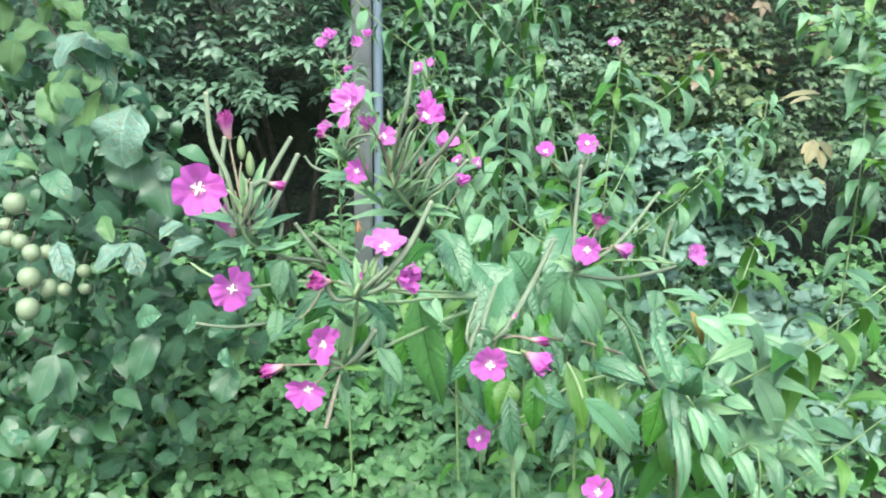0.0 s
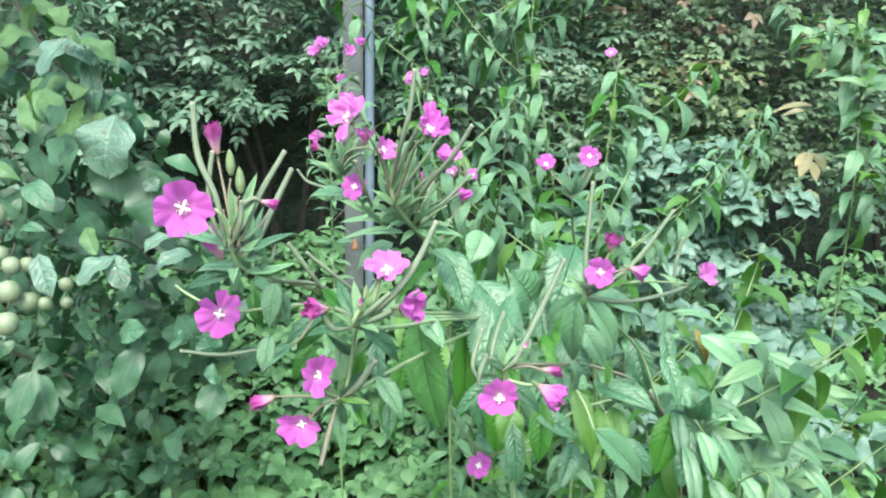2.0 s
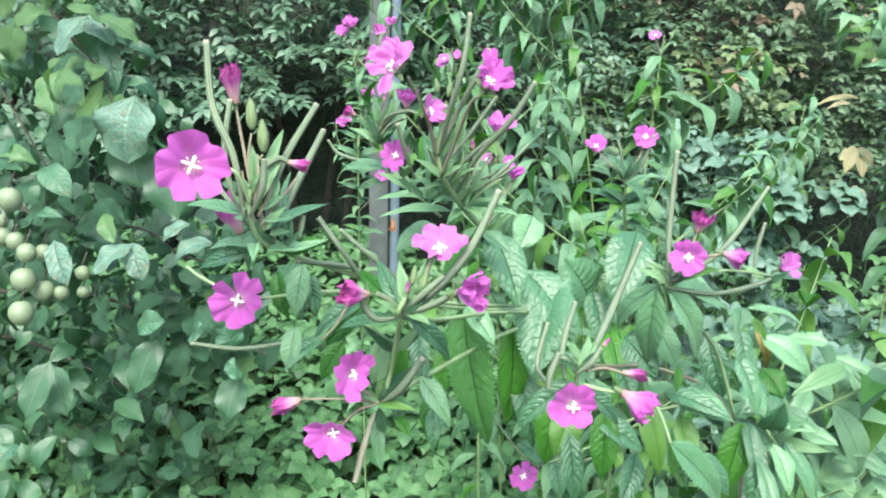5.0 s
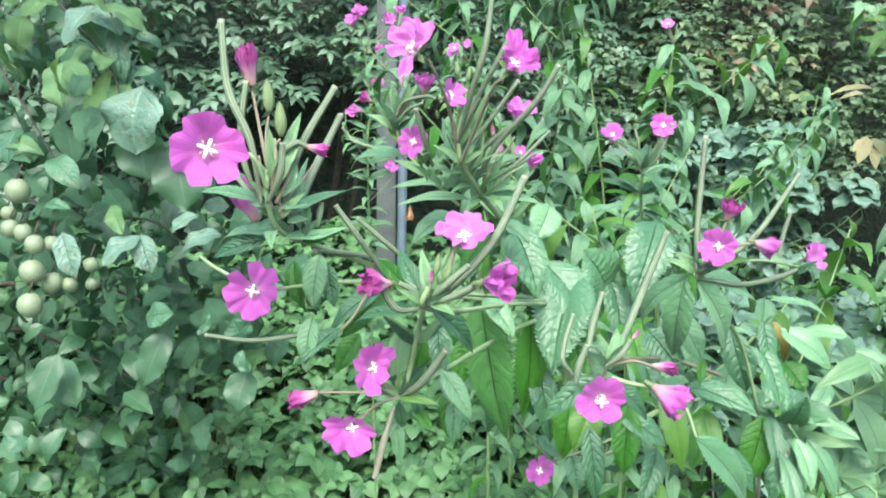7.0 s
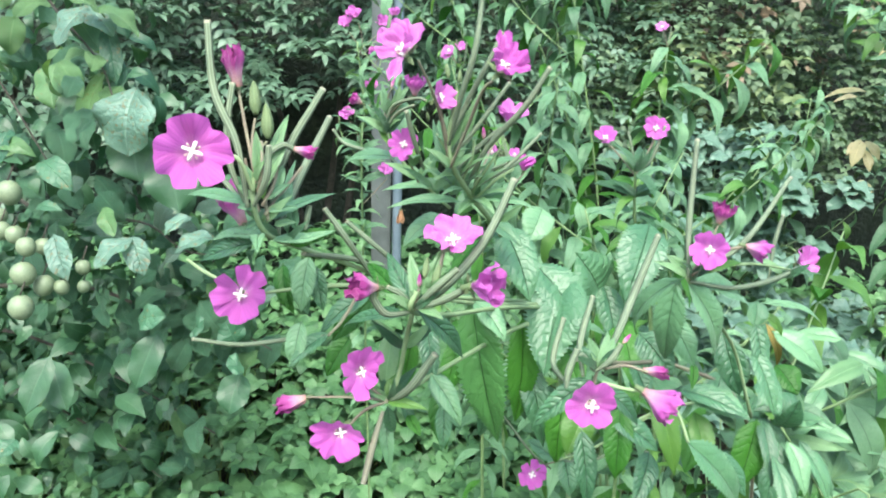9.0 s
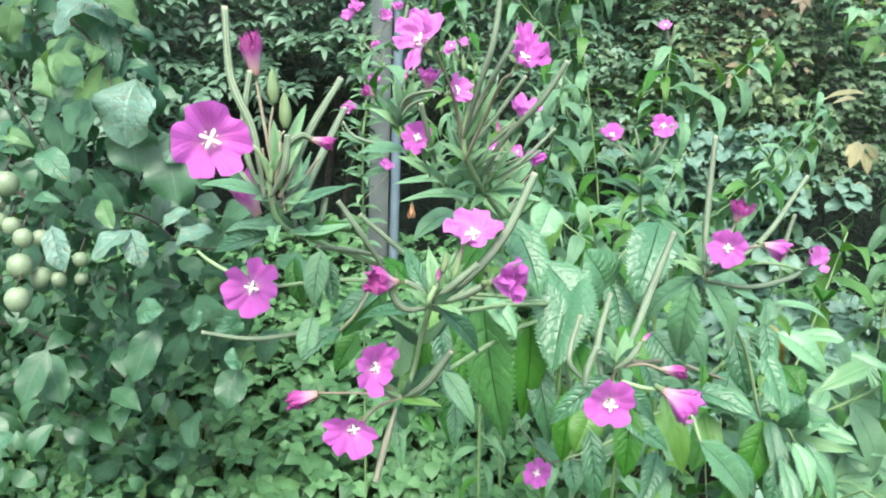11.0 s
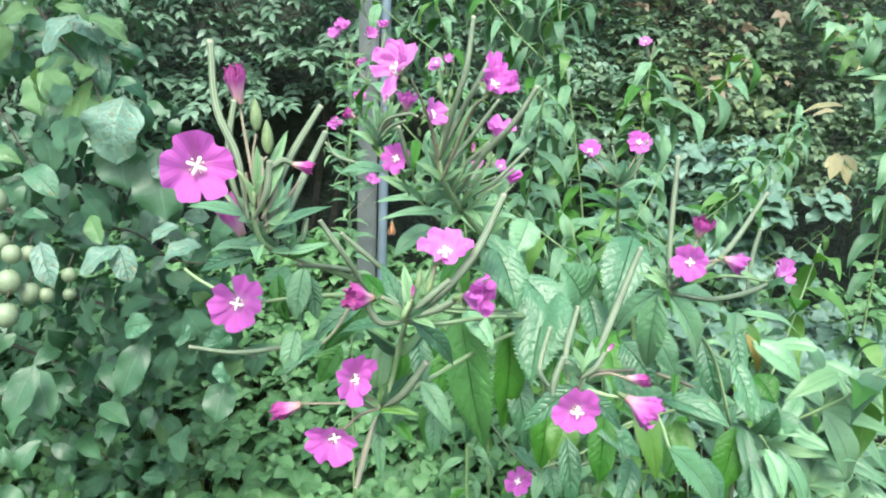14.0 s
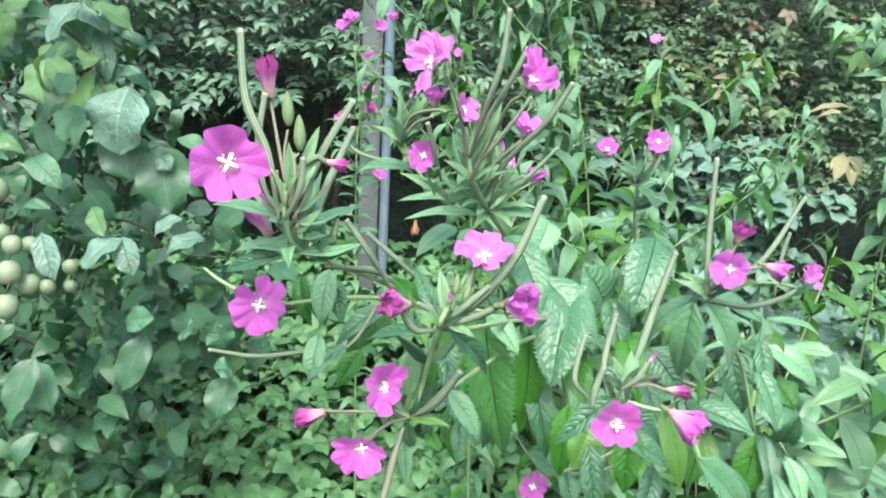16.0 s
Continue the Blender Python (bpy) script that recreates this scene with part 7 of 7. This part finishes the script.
def plum_edge(z):
    """How far the crown reaches towards the path at a height."""
    return float(np.interp(z, [0.2, 0.5, 0.6, 0.8, 0.95, 1.06, 1.19, 1.35, 1.6], [-0.54, -0.51, -0.44, -0.29, -0.27, -0.385, -0.44, -0.52, -0.55]))


def fruit_shape():
    v, f, u = [], [], []
    for i in range(9):
        a = math.pi * i / 8
        for j in range(12):
            b = 2 * math.pi * j / 12
            groove = 1 - 0.05 * math.exp(-(math.sin(b / 2) / 0.25) ** 2) * math.sin(a)
            r = math.sin(a) * groove
            v.append((0.5 * r * math.cos(b), 0.5 * r * math.sin(b), 0.54 * math.cos(a) - 0.03 * math.exp(-(a / 0.4) ** 2)))
            u.append((j / 12, i / 8))
    for i in range(8):
        for j in range(12):
            f.append((i * 12 + j, i * 12 + (j + 1) % 12, i * 12 + 12 + (j + 1) % 12, i * 12 + 12 + j))
    return v, f, u


def make_plum_tree():
    rng = random.Random(12)
    base = (-1.25, 1.75, 0.1)
    p = thing("plum_tree", base, "plum tree with drooping blue-green leaves and unripe green plums", "tree")
    trunk = [base, (-1.27, 1.72, 0.7), (-1.2, 1.7, 1.4), (-1.05, 1.65, 2.1)]
    v, f, u = tube(trunk, [0.06, 0.045, 0.03], 10)
    part("trunk", mesh_of("trunk", v, f, BARK, u), p)
    limbs = [
        [(-1.22, 1.7, 1.3), (-0.9, 1.35, 1.62), (-0.66, 1.14, 1.46), (-0.592, 1.111, 1.346), (-0.514, 1.089, 1.258), (-0.473, 1.042, 1.195)],
        [(-1.25, 1.72, 0.9), (-0.95, 1.40, 1.06), (-0.70, 1.24, 0.985), (-0.52, 1.20, 0.99), (-0.42, 1.14, 0.955), (-0.33, 1.12, 0.955)],
        [(-1.25, 1.72, 0.7), (-0.95, 1.40, 0.80), (-0.66, 1.27, 0.845), (-0.5, 1.24, 0.80), (-0.38, 1.2, 0.80), (-0.29, 1.17, 0.77)],
        [(-1.25, 1.72, 0.55), (-0.95, 1.50, 0.66), (-0.65, 1.38, 0.60), (-0.45, 1.32, 0.52)],
        [(-1.22, 1.7, 1.3), (-1.0, 1.4, 1.45), (-0.75, 1.2, 1.25), (-0.62, 1.13, 1.08)],
        [(-1.2, 1.7, 1.4), (-0.95, 1.45, 1.58), (-0.78, 1.3, 1.50), (-0.62, 1.24, 1.38)],
        [(-1.25, 1.72, 0.45), (-1.0, 1.55, 0.50), (-0.75, 1.45, 0.44), (-0.6, 1.4, 0.36)],
    ]
    lines = []
    for pts in limbs:
        v, f, u = tube(pts, [0.008, 0.004, 0.0018, 0.0012], 8)
        part("branch", mesh_of("branch", v, f, BARK, u), p)
        lines.append(smooth_line(pts, 10))

    def leaf_pose(o, size):
        a = rng.uniform(0, 6.3)
        d = Vector((math.cos(a), math.sin(a) - 0.25, rng.uniform(-1.1, 0.15))).normalized()
        nrm = Vector((rng.uniform(-0.6, 0.6), rng.uniform(-1.0, 0.1), rng.uniform(0.3, 1.0)))
        return frame_of(o, d, nrm, size * rng.uniform(0.85, 1.15), size, size)

    fruit = mesh_from("plum", fruit_shape(), PLUM)
    for x, y, z, s in PLUMS:
        part("plum", fruit, p, Matrix.Translation((x, y, z)) @ pose(0, 0, 0, rng.uniform(-25, 25), rng.uniform(-25, 25), rng.uniform(0, 360)) @ Matrix.Scale(s, 4), "pale green unripe plum")
        v, f, u = tube([(x, y, z + s * 0.48), (x + 0.004, y + 0.01, z + s * 0.48 + 0.02)], [0.0012, 0.001], 6, steps=2)
        part("fruit_stalk", mesh_of("fruit_stalk", v, f, BARK, u), p)

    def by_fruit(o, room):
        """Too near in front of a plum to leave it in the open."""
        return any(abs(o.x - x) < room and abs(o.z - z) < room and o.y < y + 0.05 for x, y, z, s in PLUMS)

    count = 0
    while count < 300:
        line = rng.choice(lines)
        q = line[min(len(line) - 1, int(len(line) * (0.35 + 0.65 * rng.random())))]
        o = Vector(q) + Vector((rng.gauss(0, 0.05), rng.gauss(0, 0.05), rng.gauss(-0.01, 0.07)))
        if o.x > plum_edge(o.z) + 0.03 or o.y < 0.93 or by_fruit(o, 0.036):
            continue
        # leaves high in the crown mostly take the copy coloured as lit
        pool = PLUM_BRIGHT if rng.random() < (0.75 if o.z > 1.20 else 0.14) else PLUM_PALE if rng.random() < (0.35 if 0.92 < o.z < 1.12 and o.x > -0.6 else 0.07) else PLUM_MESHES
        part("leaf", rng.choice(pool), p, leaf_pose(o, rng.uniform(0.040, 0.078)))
        count += 1
    for k in range(40):
        o = Vector((rng.uniform(-0.78, -0.5), rng.uniform(1.0, 1.14), rng.uniform(0.86, 1.08)))
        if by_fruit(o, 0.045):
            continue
        part("leaf", rng.choice(PLUM_MESHES if k % 8 else PLUM_PALE), p, leaf_pose(o, rng.uniform(0.04, 0.07)))
    poses = []
    while len(poses) < 1900:
        z = rng.uniform(0.12, 1.52)
        o = Vector((rng.uniform(-1.7, -0.2), rng.uniform(1.18, 1.75), z))
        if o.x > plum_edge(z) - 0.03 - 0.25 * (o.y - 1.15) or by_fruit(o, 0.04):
            continue
        poses.append(leaf_pose(o, rng.uniform(0.035, 0.075)))
    scatter("crown", small_leaf_shapes(5, 0.55, (0.1, 1.1), 90, 7, 4, 0.43, 0.35, 0.06), poses, PLUM_LEAF_MASS, p)
    # the big leaves at the end of the drooping branch
    for tone, b, t, wide, facing, arch, twist in DROOPING_LEAVES:
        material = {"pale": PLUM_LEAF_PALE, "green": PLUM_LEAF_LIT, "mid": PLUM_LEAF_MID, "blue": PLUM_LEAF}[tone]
        v, f, u = leaf_blade(b, t, wide, facing, arch, 20, 8, 0.03, 0.30, 0.06, int(1000 * wide), 0.47, twist=twist, tip_round=2.3)
        part("leaf", mesh_of("leaf", v, f, material, u), p)


make_plum_tree()


# ---- hedge ----
def pinnate(leaflets, ratio, seed, broad=0.4):
    """A unit feather leaf: leaflets in pairs along a stalk."""
    ps = []
    for k in range(leaflets):
        s = 0.25 + 0.6 * k / (leaflets - 1)
        for sg in (1, -1):
            d = Vector((0.75 * sg, 0.5, -0.18))
            o = Vector((0, s, -0.10 * s * s))
            ps.append(leaf_blade(o, o + d * 0.42, 0.42 * ratio, (0.1 * sg, 0.2, 1), 0.1, 4, 2, 0, 0.3, 0.03, seed + k, broad))
    o = Vector((0, 0.88, -0.09))
    ps.append(leaf_blade(o, o + Vector((0, 0.42, -0.14)), 0.42 * ratio, (0, 0.3, 1), 0.1, 4, 2, 0, 0.3, 0.03, seed, broad))
    return join(ps)


def hedge_face(x, z):
    """How far back the leafy face of the hedge stands."""
    y = 2.62 + 0.28 * noise.noise(Vector((x * 1.6, z * 1.6, 3))) + 0.16 * noise.noise(Vector((x * 4, z * 4, 7))) + 0.12 * max(0, 1 - z)
    return y


def in_hollow(x, z):
    """The bare, dark foot of the hedge under its leafy crown."""
    top = float(np.interp(x, [-1.45, -1.15, -0.3, 0.1, 0.5, 0.9, 1.2, 1.8], [0.5, 1.10, 1.16, 1.20, 1.08, 1.02, 1.02, 0.96]))
    return -1.4 < x < 2.0 and 0.3 < z < top + 0.16 * noise.noise(Vector((x * 3.5, z * 2, 1)))


def make_hedge_shrub(x0, x1, n, size, ratio, leaflets, seed, label, material, low=0.15, high=2.5):
    rng = random.Random(seed)
    xm = (x0 + x1) / 2
    base = Vector((xm, 3.35, 0.2))
    p = thing("hedge_shrub", base, label, "shrub", "hedge shrubs")
    for k in range(4):
        t = Vector((rng.uniform(x0, x1), rng.uniform(3.1, 3.4), rng.uniform(1.7, 2.3)))
        v, f, u = tube([base + Vector((0.05 * k - 0.1, 0, 0)), base.lerp(t, 0.5) + Vector((rng.uniform(-0.1, 0.1), 0, 0)), t], [0.022, 0.014, 0.006], 8)
        part("limb", mesh_of("limb", v, f, BARK, u), p)
    poses = []
    while len(poses) < n:
        x, z = rng.uniform(x0, x1), rng.uniform(low, high)
        hollow = in_hollow(x, z)
        if hollow:
            continue
        y = hedge_face(x, z) + abs(rng.gauss(0, 0.22))
        d = Vector((rng.uniform(-1, 1), rng.uniform(-1.1, 0.1), rng.uniform(-0.7, 0.35)))
        nrm = Vector((rng.uniform(-0.4, 0.4), rng.uniform(-0.8, 0.2), 1))
        s = size * rng.uniform(0.6, 1.15)
        poses.append(frame_of((x, y, z), d, nrm, s, s, s))
    scatter("crown", [pinnate(leaflets, ratio, seed + k) for k in range(3)], poses, material, p)


make_hedge_shrub(-3.2, -1.0, 1500, 0.17, 0.42, 3, 101, "dense green hedge shrub of small feathered leaves", HEDGE_LEAF)
make_hedge_shrub(-1.2, 0.1, 1900, 0.13, 0.42, 3, 102, "dense green hedge shrub with a dark hollow below", HEDGE_LEAF)
make_hedge_shrub(-0.1, 0.9, 2200, 0.105, 0.50, 2, 103, "dark green hedge shrub of small leaves", HEDGE_LEAF)
make_hedge_shrub(0.55, 1.9, 3600, 0.090, 0.58, 2, 104, "hedge shrub of olive leaves with reddish tips", HEDGE_LEAF_OLIVE)
make_hedge_shrub(1.6, 3.4, 1700, 0.13, 0.55, 2, 105, "dark green hedge shrub of small leaves", HEDGE_LEAF)
make_hedge_shrub(0.7, 1.7, 60, 0.12, 0.55, 2, 106, "thin shrub with reddened leaves in the hedge", HEDGE_LEAF_WARM, 1.3, 1.7)
make_hedge_shrub(0.72, 1.20, 90, 0.11, 0.62, 2, 107, "yellow-green shoots growing through the hedge", HEDGE_LEAF_LIGHT, 1.08, 1.44)


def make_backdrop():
    """A sheet coloured dark for the shade inside the hedge, closing the view behind the leaves."""
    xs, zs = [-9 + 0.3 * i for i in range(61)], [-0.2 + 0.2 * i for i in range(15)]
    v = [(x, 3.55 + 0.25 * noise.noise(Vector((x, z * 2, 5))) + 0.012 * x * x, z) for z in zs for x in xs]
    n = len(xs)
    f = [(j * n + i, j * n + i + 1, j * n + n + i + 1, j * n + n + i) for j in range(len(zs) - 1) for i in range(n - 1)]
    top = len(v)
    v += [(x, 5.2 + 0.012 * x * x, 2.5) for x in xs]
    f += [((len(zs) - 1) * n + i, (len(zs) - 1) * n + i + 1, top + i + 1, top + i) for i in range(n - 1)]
    tagged(put(new("backdrop", mesh_of("backdrop", v, f, HEDGE_SHADE)), None, Matrix()), "plain dark sheet standing in for the shade inside the hedge", "hedge", kind="structure")


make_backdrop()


# ---- ground cover ----
def trefoil(seed, ratio=0.8):
    ps = []
    for a in (-1.25, 0, 1.25):
        d = Vector((math.sin(a), math.cos(a), -0.12))
        ps.append(leaf_blade((0, 0, 0), d, ratio, (0, 0, 1), 0.12, 6, 4, 0, 0.3, 0.05, seed, 0.5))
    return join(ps)


def make_cover():
    rng = random.Random(77)
    poses = []
    while len(poses) < 11000:
        x, y = rng.uniform(-2.6, 3.2), rng.uniform(0.95, 2.75)
        dens = 1.0 if x < 0.35 else 0.32
        if x < -0.25 and y < 2.0:
            dens = 0.95
        if -1.05 < x < -0.15 and y > 1.75:
            dens = 0.75
        # bare grassy places among the carpet
        bare = noise.noise(Vector((x * 3.1, y * 2.2, 17))) - 1.1 * math.hypot(x + 0.58, 0.5 * (y - 1.5)) ** 2 / 0.10 + 0.55
        if x < -0.15 and bare > 0:
            dens *= max(0.4, 1 - 2 * bare)
        # the patch thins out unevenly towards its rim
        rim = min(x + 2.6, 3.2 - x, (y - 0.95) * 1.6) + 0.5 * noise.noise(Vector((x * 2, y * 2, 4)))
        if rng.random() > dens * min(1.0, max(0.0, rim / 0.6)):
            continue
        hump = 0.30 + 0.14 * noise.noise(Vector((x * 2.5, y * 2.5, 9))) + 0.10 * (y - 1.2)
        h = ground_height(x, y) + hump * (0.35 + 0.65 * math.sqrt(rng.random()))
        a = rng.uniform(0, 6.3)
        s = rng.uniform(0.026, 0.052)
        poses.append(frame_of((x, y, h), (math.cos(a), math.sin(a), rng.uniform(-0.5, 0.2)), (rng.uniform(-0.5, 0.5), rng.uniform(-0.8, 0.1), 1), s, s, s))
    ob = scatter("ground_cover", [trefoil(k) for k in range(4)], poses, COVER_LEAF, None)
    tagged(ob, "low carpet of small three-part green leaves", "ground cover", kind="stuff")
    blades = []
    for k in range(2400):
        x, y = rng.uniform(-1.5, 0.6), rng.uniform(1.1, 2.2)
        s = rng.uniform(0.10, 0.26)
        blades.append(frame_of((x, y, ground_height(x, y)), (rng.gauss(0, 0.35), rng.gauss(0, 0.35), 1), (rng.uniform(-1, 1), -1, 0.2), s * 0.6, s, s))
    ob = scatter("grass", [leaf_blade((0, 0, 0), (0.05 * k, 1, 0.3 * k - 0.3), 0.05, (0, 0, 1), 0.15, 5, 2, 0, 0.3, 0.01, k, 0.3) for k in range(3)], blades, GRASS, None)
    tagged(ob, "thin tufts of grass among the low plants", "grass", kind="stuff")


make_cover()
